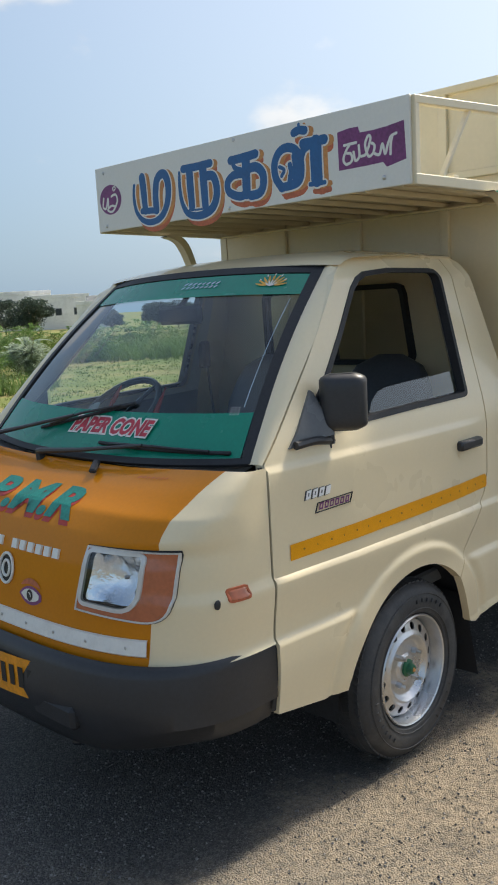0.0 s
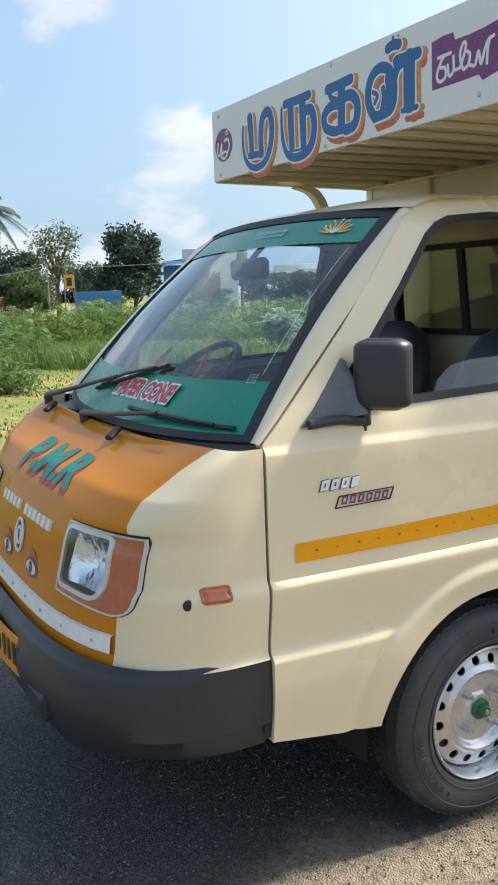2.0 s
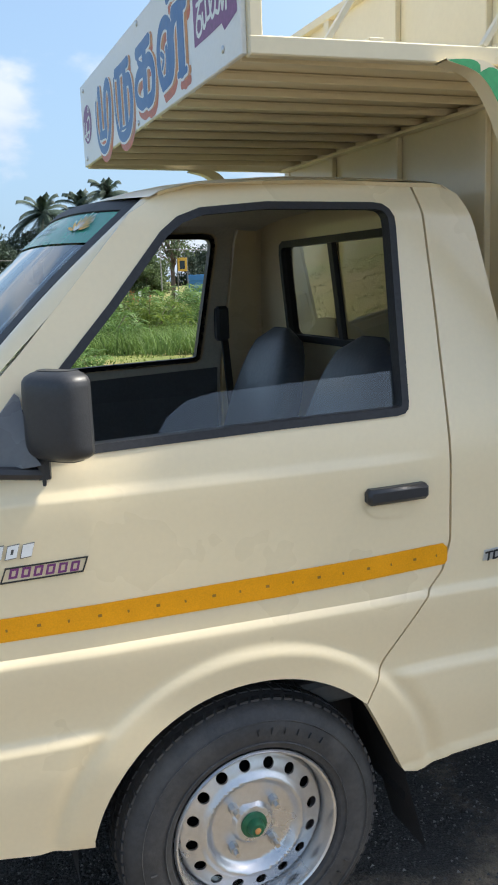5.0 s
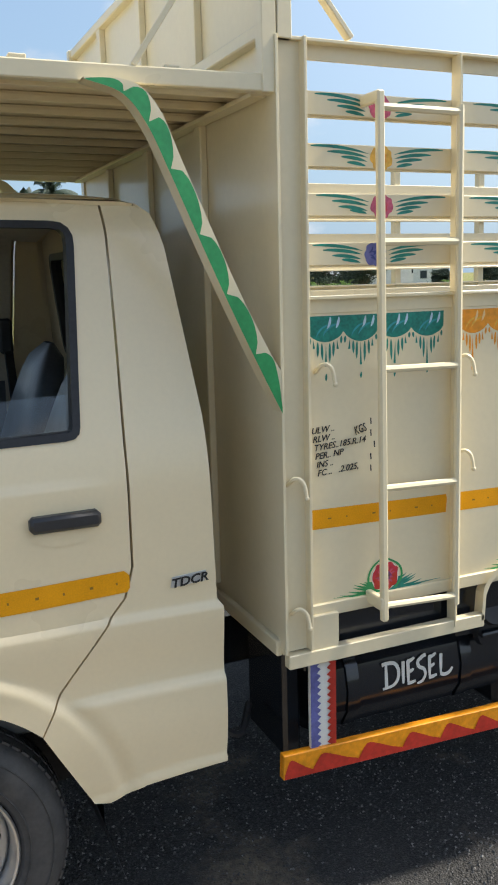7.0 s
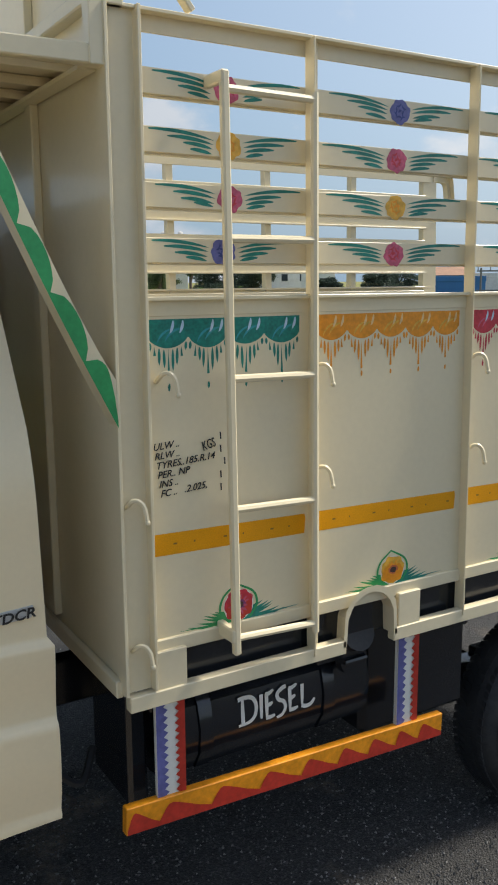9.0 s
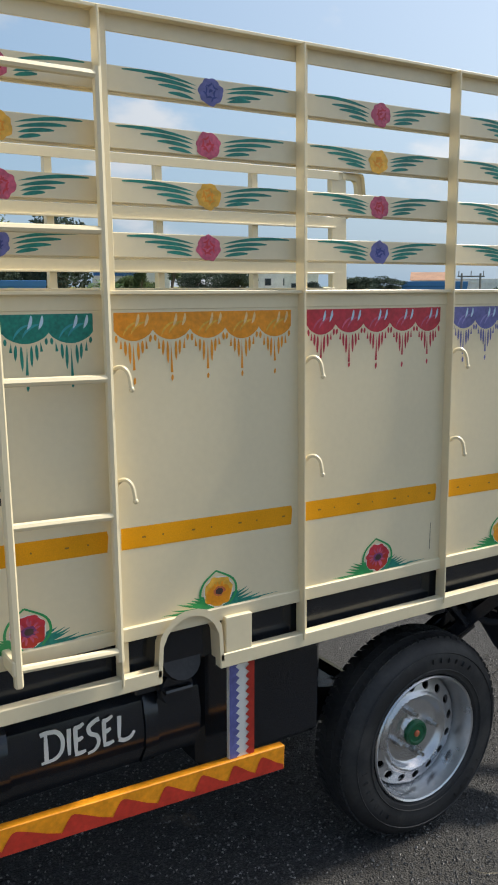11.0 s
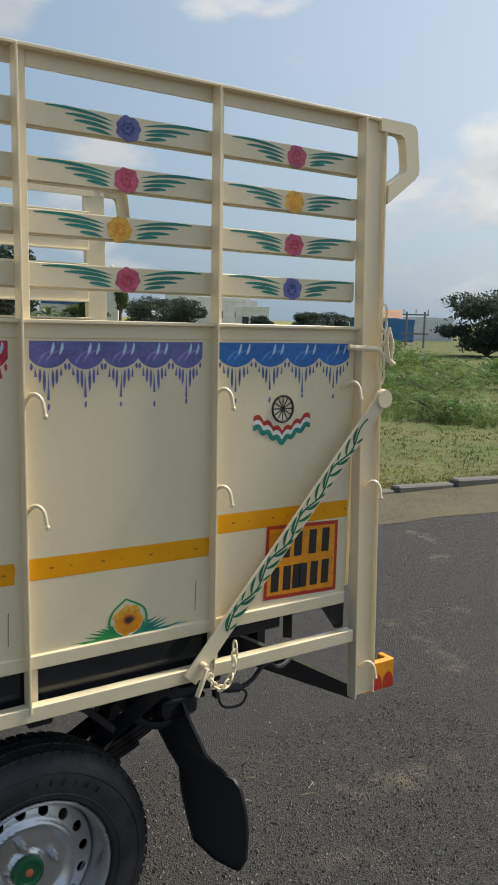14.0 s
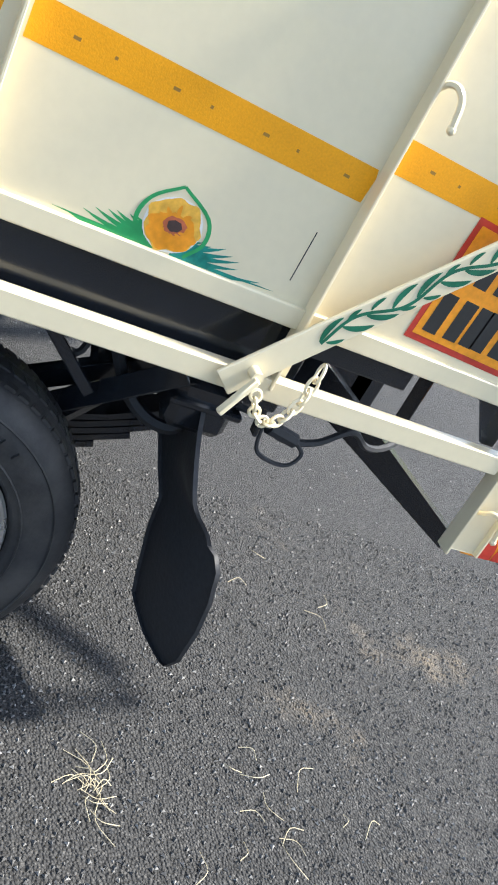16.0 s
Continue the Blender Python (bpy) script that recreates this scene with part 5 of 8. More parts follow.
# white strip above the bumper
bm = bmesh.new()
loft(bm, [[nose_at(-0.598 + 1.196 * k / 48, z, o) for k in range(49)] for z, o in ((0.846, 0.001), (0.843, 0.010), (0.802, 0.012), (0.796, 0.002))])
strip = tp("bumper_trim", bm, WHITE, None, "scuffed white trim strip", True, 60)
for k in range(9):
    bm = bmesh.new()
    p = nose_at(-0.54 + 0.135 * k, 0.822, 0.013)
    bmesh.ops.create_uvsphere(bm, u_segments=8, v_segments=5, radius=0.005, matrix=Matrix.Translation(p) @ Matrix.Diagonal((0.4, 1, 1, 1)))
    tp("rivet", bm, STEEL, strip)

# bumper: one moulded piece round the nose
BUMP = ((0.0, 0.770), (0.010, 0.778), (0.030, 0.772), (0.042, 0.745), (0.048, 0.66), (0.045, 0.60), (0.032, 0.535), (0.010, 0.490), (-0.04, 0.468))


def bump_pt(off, z, a):
    n = 3.1
    tuck = 0.02 * smooth01(0.62, 0.47, z) if z < 0.62 else 0.0
    c, s = abs(math.cos(a)) ** (2 / n), math.copysign(abs(math.sin(a)) ** (2 / n), math.sin(a))
    side_off = off * 0.22
    zz = z + (0.06 * smooth01(0.5, 1.0, abs(s)) if z < 0.56 else 0.0)
    return Vector((NOSE_BACK - (0.432 + off - tuck) * c, (0.757 + side_off - tuck) * s, zz))


bm = bmesh.new()
loft(bm, [[bump_pt(o, z, radians(-90 + 180 * k / 80)) for k in range(81)] for o, z in BUMP])
bumper = tp("front_bumper", bm, BLACK_PLASTIC, None, "matte black moulded front bumper", True, 50)
for sgn in (-1, 1):
    bm = bmesh.new()
    box(bm, (-1.172, -1.10), (sgn * 0.30 - 0.10, sgn * 0.30 + 0.10), (0.565, 0.635), 0.012)
    tp("fog_recess", bm, RUBBER, bumper)
for sgn in (-1, 1):
    bm = bmesh.new()
    tube(bm, [(-1.0, sgn * 0.30, 0.47), (-1.06, sgn * 0.30, 0.46), (-1.08, sgn * 0.27, 0.46), (-1.06, sgn * 0.24, 0.46), (-1.0, sgn * 0.24, 0.47)], 0.012)
    tp("tow_hook", bm, CHASSIS, bumper)

# front number plate: the number stands as plain bars
bm = bmesh.new()
loft(bm, [[Vector((-1.186 + 0.02 * (abs(y) / 0.25) ** 2, y, z)) for y in np.linspace(-0.25, 0.25, 11)] for z in (0.610, 0.735)])
plate = tp("number_plate", bm, ORANGE_PAINT, None, "yellow front number plate with black bars")
for k in range(10):
    bm = bmesh.new()
    y = -0.215 + 0.043 * k + (0.012 if k > 3 else 0)
    loft(bm, [[Vector((-1.1885 + 0.02 * (abs(v) / 0.25) ** 2, v, z)) for v in (y, y + 0.024)] for z in (0.640, 0.705)])
    tp("plate_bar", bm, INK, plate)

# ---- windscreen ----
def ws(u, v):
    """u across from -1 to 1, v from the foot to the roof."""
    half = 0.70 + (0.556 - 0.70) * v
    xc, xe = -0.800 + (-0.205 + 0.800) * v, -0.690 + (-0.128 + 0.690) * v
    zc, ze = 1.268 + (1.872 - 1.268) * v, 1.288 + (1.852 - 1.288) * v
    k = abs(u) ** 2.4
    belly = 0.025 * math.sin(math.pi * v)
    return Vector((xc + (xe - xc) * k - belly, half * u, zc + (ze - zc) * k + belly * 0.6))


def ws_out(u, v, d):
    a = (ws(u + 0.01, v) - ws(u - 0.01, v)).cross(ws(u, v + 0.01) - ws(u, v - 0.01)).normalized()
    if a.x > 0:
        a = -a
    return ws(u, v) + a * d


bm = bmesh.new()
loft(bm, [[ws(-0.97 + 1.94 * k / 30, 0.03 + 0.94 * i / 24) for k in range(31)] for i in range(25)])
windscreen = tp("windscreen", bm, WINDSHIELD, None, "raked windscreen with green sun bands", True)
windscreen.visible_shadow = False
bm = bmesh.new()
ring_o = [(-1, 0), (1, 0), (1, 1), (-1, 1)]
ring_i = [(-0.955, 0.026), (0.955, 0.026), (0.935, 0.960), (-0.935, 0.960)]
sheet(bm, ring_o, lambda u, v: ws_out(u, v, 0.006), 0.05, [ring_i], 0.012, (0.7, 0, -0.7))
tp("windscreen_rubber", bm, RUBBER, windscreen, "black rubber screen surround", True)


def film(name, v0, v1, mat, label):
    b = bmesh.new()
    loft(b, [[ws_out(-0.945 + 1.89 * k / 30, v0 + (v1 - v0) * i / 4, 0.003) for k in range(31)] for i in range(5)])
    return tp(name, b, mat, windscreen, label)


film("lower_band", 0.028, 0.225, GREEN_BAND, "green film along the foot of the screen")
film("upper_band", 0.832, 0.957, GREEN_BAND, "green film along the head of the screen")


def on_screen(u0, v0, d=0.006):
    """A frame of axes lying on the screen at u0, v0, for lettering."""
    p = ws_out(u0, v0, d)
    ex = (ws(u0 - 0.02, v0) - ws(u0 + 0.02, v0)).normalized()
    ez = (ws_out(u0, v0, 1) - ws(u0, v0)).normalized()
    ey = ez.cross(ex)
    return Matrix.Translation(p) @ Matrix((ex, ey, ez)).transposed().to_4x4()


lettering("PAPER CONE", 0.078, truck_inv @ on_screen(-0.13, 0.125, 0.0036), SIGN_WHITE, windscreen, "sticker_edge", "white sticker edge", 0.010, 0.3, 0.86, 0.0002)
lettering("PAPER CONE", 0.078, truck_inv @ on_screen(-0.13, 0.125, 0.0041), CRIMSON_PAINT, windscreen, "sticker_letters", "dark pink sticker letters", 0.0035, 0.3, 0.86, 0.0002)
bm = bmesh.new()
fl = on_screen(-0.72, 0.902, 0.006)
for k in range(9):
    a = radians(15 + 19 * k)
    leaf(bm, (0.018 * math.cos(a), -0.02 + 0.010 * math.sin(a)), (0.066 * math.cos(a), -0.02 + 0.060 * math.sin(a)), 0.0085, lambda p, q: fl @ Vector((p, q, 0)))
flower_ = tp("floral_sticker", bm, YELLOW_PAINT, windscreen, "yellow and white floral sticker")
for k in range(5):
    a = radians(30 + 30 * k)
    for p0, p1, wd in (((0, -0.022), (0.028 * math.cos(a), -0.02 + 0.034 * math.sin(a)), 0.006),
                       ((0.05 * math.cos(a), -0.016 + 0.05 * math.sin(a)), (0.062 * math.cos(a), -0.014 + 0.062 * math.sin(a)), 0.005)):
        tp("petal_highlight", leaf(bmesh.new(), p0, p1, wd, lambda p, q: fl @ Vector((p, q, 0.0012))), SIGN_WHITE, flower_)
for sg in (-1, 1):
    bm = bmesh.new()
    loft(bm, [[ws_out(sg * (0.888 + 0.0035 * i), 0.25 + 0.56 * k / 16, 0.003) for k in range(17)] for i in range(2)])
    tp("edge_stripe", bm, PALE_BLUE, windscreen, "thin pale stripe down the screen's edge")
bm = bmesh.new()
fl2 = on_screen(-0.18, 0.902, 0.006)
for k in range(8):
    for q in range(2):
        leaf(bm, (-0.09 + 0.023 * k, -0.018 + q * 0.018), (-0.075 + 0.023 * k, -0.004 + q * 0.02), 0.008, lambda p, r: fl2 @ Vector((p, r, 0)))
tp("script_sticker", bm, PALE_BLUE, windscreen, "faded script on the green band")
bm = bmesh.new()
fl3 = on_screen(-0.86, 0.215, 0.006)
for r in range(4):
    for k in range(3):
        leaf(bm, (-0.02 + 0.013 * k, 0.008 * r), (-0.012 + 0.013 * k, 0.008 * r + 0.003), 0.0025, lambda p, q: fl3 @ Vector((p, q, 0)))
tp("corner_sticker", bm, SIGN_WHITE, windscreen, "small white corner sticker")
# wipers: cranked arm on a pivot, and a bridged blade lying on the glass
for y0, u0, v0, u1, v1 in ((0.62, 0.42, 0.11, -0.25, 0.262), (0.19, -0.13, 0.075, -0.90, 0.045)):
    p0 = nose(0.02, y0) + Vector((-0.004, 0, 0.008))
    um, vm = u0 + (u1 - u0) * 0.42, v0 + (v1 - v0) * 0.42
    m0 = ws_out(um, vm, 0.030)
    q = p0.lerp(m0, 0.45) + Vector((-0.012, 0, 0.006))
    bm = tube(bmesh.new(), [p0 + Vector((0, 0, -0.02)), p0 + Vector((-0.004, 0, 0.016)), p0 + Vector((-0.010, -0.03, 0.020)), q, m0], (0.017, 0.016, 0.011, 0.0075, 0.0055))
    w = tp("wiper", bm, BLACK_PLASTIC, None, "black wiper arm", True)
    n_b = 8
    line = [(u0 + (u1 - u0) * t, v0 + (v1 - v0) * t) for t in np.linspace(0, 1, n_b + 1)]
    bm = bmesh.new()
    tube(bm, [ws_out(*a, 0.009) for a in line], 0.0065, 6)
    tp("wiper_blade", bm, RUBBER, w)
    bm = bmesh.new()
    tube(bm, [ws_out(*a, 0.017 + 0.013 * (1 - abs(k / 3.0 - 1))) for k, a in enumerate(line[1:-1])], 0.0048, 6)
    tp("wiper_bridge", bm, BLACK_PLASTIC, w)
for y in (0.49, -0.15):
    bm = bmesh.new()
    p = nose(0.05, y)
    bar(bm, p + Vector((-0.045, -0.030, 0.0)), p + Vector((0.006, 0.010, 0.022)), 0.024, 0.016, 0.005)
    tp("washer_jet", bm, RUBBER, None, "black washer jet on the scuttle")

# initials on the bonnet with a red drop shade
def on_nose(y, s, d):
    p = nose(s, y)
    ex = (nose(s, y - 0.02) - nose(s, y + 0.02)).normalized()
    ey = (nose(s - 0.02, y) - nose(s + 0.02, y)).normalized()
    ez = ex.cross(ey)
    return Matrix.Translation(p + ez * d) @ Matrix((ex, ey, ez)).transposed().to_4x4()


# initials painted on the bonnet: the letters follow its curve
S_MID = 0.375
S_LEN = (nose(S_MID + 0.02, 0) - nose(S_MID - 0.02, 0)).length / 0.04
for dx, dy, lift, mat, name, label in ((0.004, -0.052, 0.0012, RED_PAINT, "initials_shade", "red drop shade"), (0.0, -0.035, 0.0026, TEAL_PAINT, "monogram", "green painted initials")):
    ob = lettering("P.M.R", 0.17, Matrix.Translation((dx, dy, 0)), mat, bonnet, name, label, 0.0075, 0.12, 1.22, 0.0003)
    b = bmesh.new()
    b.from_mesh(ob.data)
    bmesh.ops.triangulate(b, faces=b.faces[:])
    for _ in range(3):
        long_ = [e for e in b.edges if e.calc_length() > 0.022]
        if long_:
            bmesh.ops.subdivide_edges(b, edges=long_, cuts=1)
            bmesh.ops.triangulate(b, faces=b.faces[:])
    for v in b.verts:
        s, y = S_MID - v.co.y / S_LEN, -v.co.x
        a_, b_ = nose(s + 0.02, y) - nose(s - 0.02, y), nose(s, y + 0.004) - nose(s, y - 0.004)
        nrm = a_.cross(b_).normalized()
        if nrm.x > 0:
            nrm = -nrm
        v.co = truck_inv @ (nose(s, y) + nrm * (lift + v.co.z))
    b.to_mesh(ob.data)
    b.free()
# maker's name as a row of raised plain bars, and its round mark as rings
for k in range(12):
    if k == 5:
        continue
    bm = bmesh.new()
    y = 0.235 - 0.043 * k
    a, b = nose_at(y, 1.032, 0.0), nose_at(y - 0.026, 1.032, 0.0)
    up = nose_at(y - 0.015, 1.060, 0.0) - nose_at(y - 0.015, 1.032, 0.0)
    o = Vector((-0.008, 0, 0.003))
    vs = [bm.verts.new(p) for p in (a, b, b + up, a + up, a + o, b + o, b + up + o, a + up + o)]
    for f in ((4, 5, 6, 7), (0, 1, 5, 4), (1, 2, 6, 5), (2, 3, 7, 6), (3, 0, 4, 7)):
        bm.faces.new([vs[i] for i in f])
    tp("name_bar", bm, SIGN_WHITE, bonnet, "raised pale name bar")
bm = bmesh.new()
for r, seg in ((0.046, 28), (0.024, 20)):
    tube(bm, [nose_at(r * 0.82 * math.cos(a), 0.966 + r * math.sin(a), 0.005) for a in np.linspace(0, 2 * math.pi, seg)], 0.0048, 6)
mark = tp("round_mark", bm, SIGN_WHITE, bonnet, "round pale maker's mark")
tp("mark_ground", blob(bmesh.new(), (0, 0.966), 0.036, 0.044, lambda p, q: nose_at(p, q, 0.0025), 24), INK, mark, "dark ground of the mark")
for y in (-0.135, 0.135):
    bm = bmesh.new()
    f3 = lambda p, q: nose_at(p, q, 0.003)
    leaf(bm, (y - 0.046, 0.905), (y + 0.046, 0.905), 0.038, f3)
    eye_ = tp("painted_oval", bm, SIGN_WHITE, bonnet, "painted almond-shaped ornament")
    bm = bmesh.new()
    leaf(bm, (y - 0.058, 0.904), (y + 0.058, 0.904), 0.056, lambda p, q: nose_at(p, q, 0.0018))
    tp("oval_rim", bm, PURPLE, eye_, "violet rim")
    bm = bmesh.new()
    blob(bm, (y, 0.905), 0.0155, 0.0175, lambda p, q: nose_at(p, q, 0.0042))
    tp("oval_dot", bm, INK, eye_, "dark dot")
    bm = bmesh.new()
    leaf(bm, (y - 0.006, 0.899), (y + 0.006, 0.912), 0.0045, lambda p, q: nose_at(p, q, 0.0054), 0.3)
    tp("dot_glint", bm, SIGN_WHITE, eye_)
    bm = bmesh.new()
    leaf(bm, (y - 0.050, 0.934), (y + 0.050, 0.930), 0.018, lambda p, q: nose_at(p, q, 0.003), 0.15)
    tp("oval_brow", bm, LETTER_SHADE, eye_, "red-brown stroke")
bm = bmesh.new()
for k in range(7):
    y = -0.50 + 0.02 * k
    p = on_nose(y, 0.10, 0.003)
    leaf(bm, (0, 0), (0.012, 0.014), 0.004, lambda a, b: p @ Vector((a, b, 0)))
tp("signature", bm, RED_PAINT, bonnet, "small red painted scribble")

# ---- roof, pillars, cab back ----
def roof(x, u):
    """u across from -1 to 1; the roof's skin."""
    zr = interp(x, (-0.21, -0.1, 0.05, 0.25, 0.48, 0.56, 0.60, 0.62), (1.872, 1.900, 1.924, 1.937, 1.934, 1.926, 1.912, 1.885))
    half = 0.615
    ze = interp(x, (-0.21, -0.05, 0.2, 0.56, 0.60, 0.62), (1.845, 1.882, 1.893, 1.890, 1.880, 1.862))
    k = abs(u)
    return Vector((x, half * u, zr + (ze - zr) * k ** 3.0))


bm = bmesh.new()
rows = []
for i in range(29):
    t = i / 28
    row = []
    for k in range(41):
        u = -1 + k / 20
        x0 = ws(u * 0.98, 1.0).x + 0.004
        row.append(roof(x0 + (0.62 - x0) * t, u))
        if i == 0:
            row[-1].z = ws(u * 0.98, 1.0).z + 0.004
    rows.append(row)
loft(bm, rows)
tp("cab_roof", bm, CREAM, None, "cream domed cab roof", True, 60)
for sgn in (-1, 1):
    # windscreen pillar, from the screen's edge round to the door
    bm = bmesh.new()
    rows = []
    for i in range(17):
        v = i / 16
        a = ws(sgn * 0.985, v)
        x, z = -0.702 + (-0.10 + 0.702) * v, 1.292 + (1.868 - 1.292) * v
        x += -0.02 * math.sin(math.pi * v) * 0.3
        b = Vector((x, -sgn * side_y(x, z), z)) if sgn > 0 else Vector((x, side_y(x, z), z))
        out = Vector((-0.35, sgn * 0.9, 0.2)) * 0.012
        rows.append([a] + [a.lerp(b, t) + out * (1.75 * math.sin(math.pi * t ** 0.62)) for t in (0.06, 0.14, 0.25, 0.4, 0.55, 0.7, 0.85, 0.94)] + [b])
    loft(bm, rows)
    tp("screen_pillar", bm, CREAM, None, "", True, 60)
    # rounded rail between roof and doors
    bm = bmesh.new()
    rows = []
    for i in range(25):
        x = -0.105 + 0.697 * i / 24
        a = roof(x, sgn)
        z = interp(x, (-0.105, -0.02, 0.275, 0.515, 0.59, 0.62), (1.864, 1.885, 1.891, 1.88, 1.880, 1.860)) - 0.002
        b = Vector((x, sgn * -side_y(x, z), z))
        rows.append([a - Vector((0, sgn * 0.03, -0.002)), a.lerp(b, 0.5) + Vector((0, sgn * 0.003, 0.003)), b])
    loft(bm, rows)
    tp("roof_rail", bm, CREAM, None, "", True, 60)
# back wall with its window
back_o = [(-0.80, 0.60), (0.80, 0.60), (0.80, 1.30), (0.595, 1.855), (0.3, 1.905), (-0.3, 1.905), (-0.595, 1.855), (-0.80, 1.30)]
back_w = [(-0.37, 1.465), (0.37, 1.465), (0.395, 1.475), (0.405, 1.50), (0.385, 1.755), (0.375, 1.782), (0.35, 1.792), (-0.35, 1.792), (-0.375, 1.782), (-0.385, 1.755), (-0.405, 1.50), (-0.395, 1.475)]
bx = lambda z: 0.672 - 0.065 * smooth01(1.2, 1.95, z)
bm = sheet(bmesh.new(), back_o, lambda y, z: (bx(z), y, z), 0.08, [back_w], -0.02, (1, 0, 0))
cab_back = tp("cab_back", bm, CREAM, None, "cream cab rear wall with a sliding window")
bm = sheet(bmesh.new(), shrink(back_w, -0.008), lambda y, z: (bx(z) - 0.028, y, z), 0.08, [shrink(back_w, 0.014)], 0.04, (1, 0, 0))
tp("rear_window_rubber", bm, RUBBER, cab_back)
bm = bmesh.new()
bar(bm, (bx(1.47) - 0.014, 0, 1.47), (bx(1.79) - 0.014, 0, 1.79), 0.032, 0.018)
tp("rear_window_bar", bm, RUBBER, cab_back)
bm = sheet(bmesh.new(), back_w, lambda y, z: (bx(z) - 0.01, y, z), 0.1)
ob = tp("rear_window_pane", bm, REAR_GLASS, cab_back, "rear window pane")
ob.visible_shadow = False
# headlining and floor pan
bm = bmesh.new()
loft(bm, [[roof(-0.17 + 0.76 * i / 6, -0.98 + 0.196 * k) - Vector((0, 0, 0.035)) for k in range(11)] for i in range(7)])
tp("headlining", bm, LINING, None, "beige headlining")
bm = bmesh.new()
box(bm, (-0.90, 0.64), (-0.70, 0.70), (0.66, 0.72), 0.01)
box(bm, (-0.92, -0.86), (-0.68, 0.68), (0.60, 1.20), 0.01)
box(bm, (-0.36, 0.40), (-0.60, 0.60), (0.72, 0.90), 0.02)
tp("cab_floor", bm, DASH, None, "dark cab floor and bulkhead")

# ---- inside the cab ----
bm = bmesh.new()
prof = [(-0.76, 1.255), (-0.60, 1.29), (-0.50, 1.285), (-0.45, 1.25), (-0.44, 1.12), (-0.50, 1.0), (-0.78, 0.98)]
rows = [[Vector((x, y, z)) for x, z in prof] for y in np.linspace(-0.68, 0.68, 9)]
loft(bm, rows)
tp("dashboard", bm, DASH, None, "dark grey dashboard", True)
wc = Vector((-0.34, 0.35, 1.345))
tilt = Matrix.Translation(wc) @ Euler((0, radians(-38), 0)).to_matrix().to_4x4()
bm = tube(bmesh.new(), [tilt @ Vector((0.19 * math.cos(a), 0.19 * math.sin(a), 0)) for a in np.linspace(0, 2 * math.pi, 33)], 0.014, 8, False)
sw = tp("steering_wheel", bm, BLACK_PLASTIC, None, "black steering wheel", True)
bm = bmesh.new()
for a in (90, 210, 330):
    q = tilt @ Vector((0.185 * math.cos(radians(a)), 0.185 * math.sin(radians(a)), 0))
    bar(bm, tilt @ Vector((0, 0, -0.02)), q, 0.03, 0.014)
tube(bm, [tilt @ Vector((0, 0, -0.01)), tilt @ Vector((0, 0, -0.30))], 0.03)
tp("steering_column", bm, BLACK_PLASTIC, sw)
for y in (-0.35, 0.29):
    bm = bmesh.new()
    box(bm, (-0.14, 0.36), (y - 0.24, y + 0.24), (0.90, 1.06), 0.04)
    seat = tp("seat", bm, SEAT, None, "black vinyl bucket seat", True, 60)
    bm = bmesh.new()
    rows = []
    for i in range(13):
        t = i / 12
        z = 0.98 + 0.53 * t
        w = interp(t, (0, 0.6, 0.8, 0.93, 1), (0.24, 0.235, 0.20, 0.15, 0.06))
        th = interp(t, (0, 0.5, 0.9, 1), (0.075, 0.065, 0.05, 0.01))
        x = 0.39 + 0.16 * t
        rows.append([Vector((x + th * math.copysign(abs(math.sin(a)) ** 0.7, math.sin(a)) * -1, y + w * math.copysign(abs(math.cos(a)) ** 0.6, math.cos(a)), z))
                     for a in np.linspace(0, 2 * math.pi, 25)])
    loft(bm, rows)
    tp("backrest", bm, SEAT, seat, "", True, 60)
bm = bmesh.new()
box(bm, (-0.318, -0.290), (-0.13, 0.10), (1.685, 1.752), 0.012)
bar(bm, (-0.300, 0, 1.735), (-0.165, 0, 1.868), 0.018, 0.014)
tp("rear_view_mirror", bm, BLACK_PLASTIC, None, "black interior mirror", True)
bm = bmesh.new()
box(bm, (0.44, 0.49), (0.65, 0.70), (1.45, 1.58), 0.01)
bar(bm, (0.47, 0.67, 1.5), (0.50, 0.63, 0.9), 0.045, 0.006)
tp("seat_belt", bm, BLACK_PLASTIC, None, "seat belt on the pillar")
# flag-like pennants on the dashboard
bm = bmesh.new()
for base_, tip_ in (((-0.591, -0.178, 1.404), (-0.523, -0.157, 1.480)), ((-0.622, 0.009, 1.440), (-0.565, 0.029, 1.486))):
    foot_ = Vector(base_) * 1.5 - Vector(tip_) * 0.5
    tube(bm, [(foot_.x, foot_.y, 1.27), foot_, base_, Vector(base_).lerp(Vector(tip_), 0.3), tip_], (0.002, 0.002, 0.009, 0.008, 0.002), 6)
pn = tp("pennant_stick", bm, RED_PAINT, None, "small red and white pennant on the dashboard")
bm = bmesh.new()
leaf(bm, (0, 0), (0.10, 0.055), 0.03, lambda p, q: (-0.52, 0.32 - p, 1.36 + q))
leaf(bm, (0, 0.01), (0.09, -0.02), 0.022, lambda p, q: (-0.515, 0.34 - p, 1.37 + q))
tp("pennant", bm, SIGN_WHITE, pn)

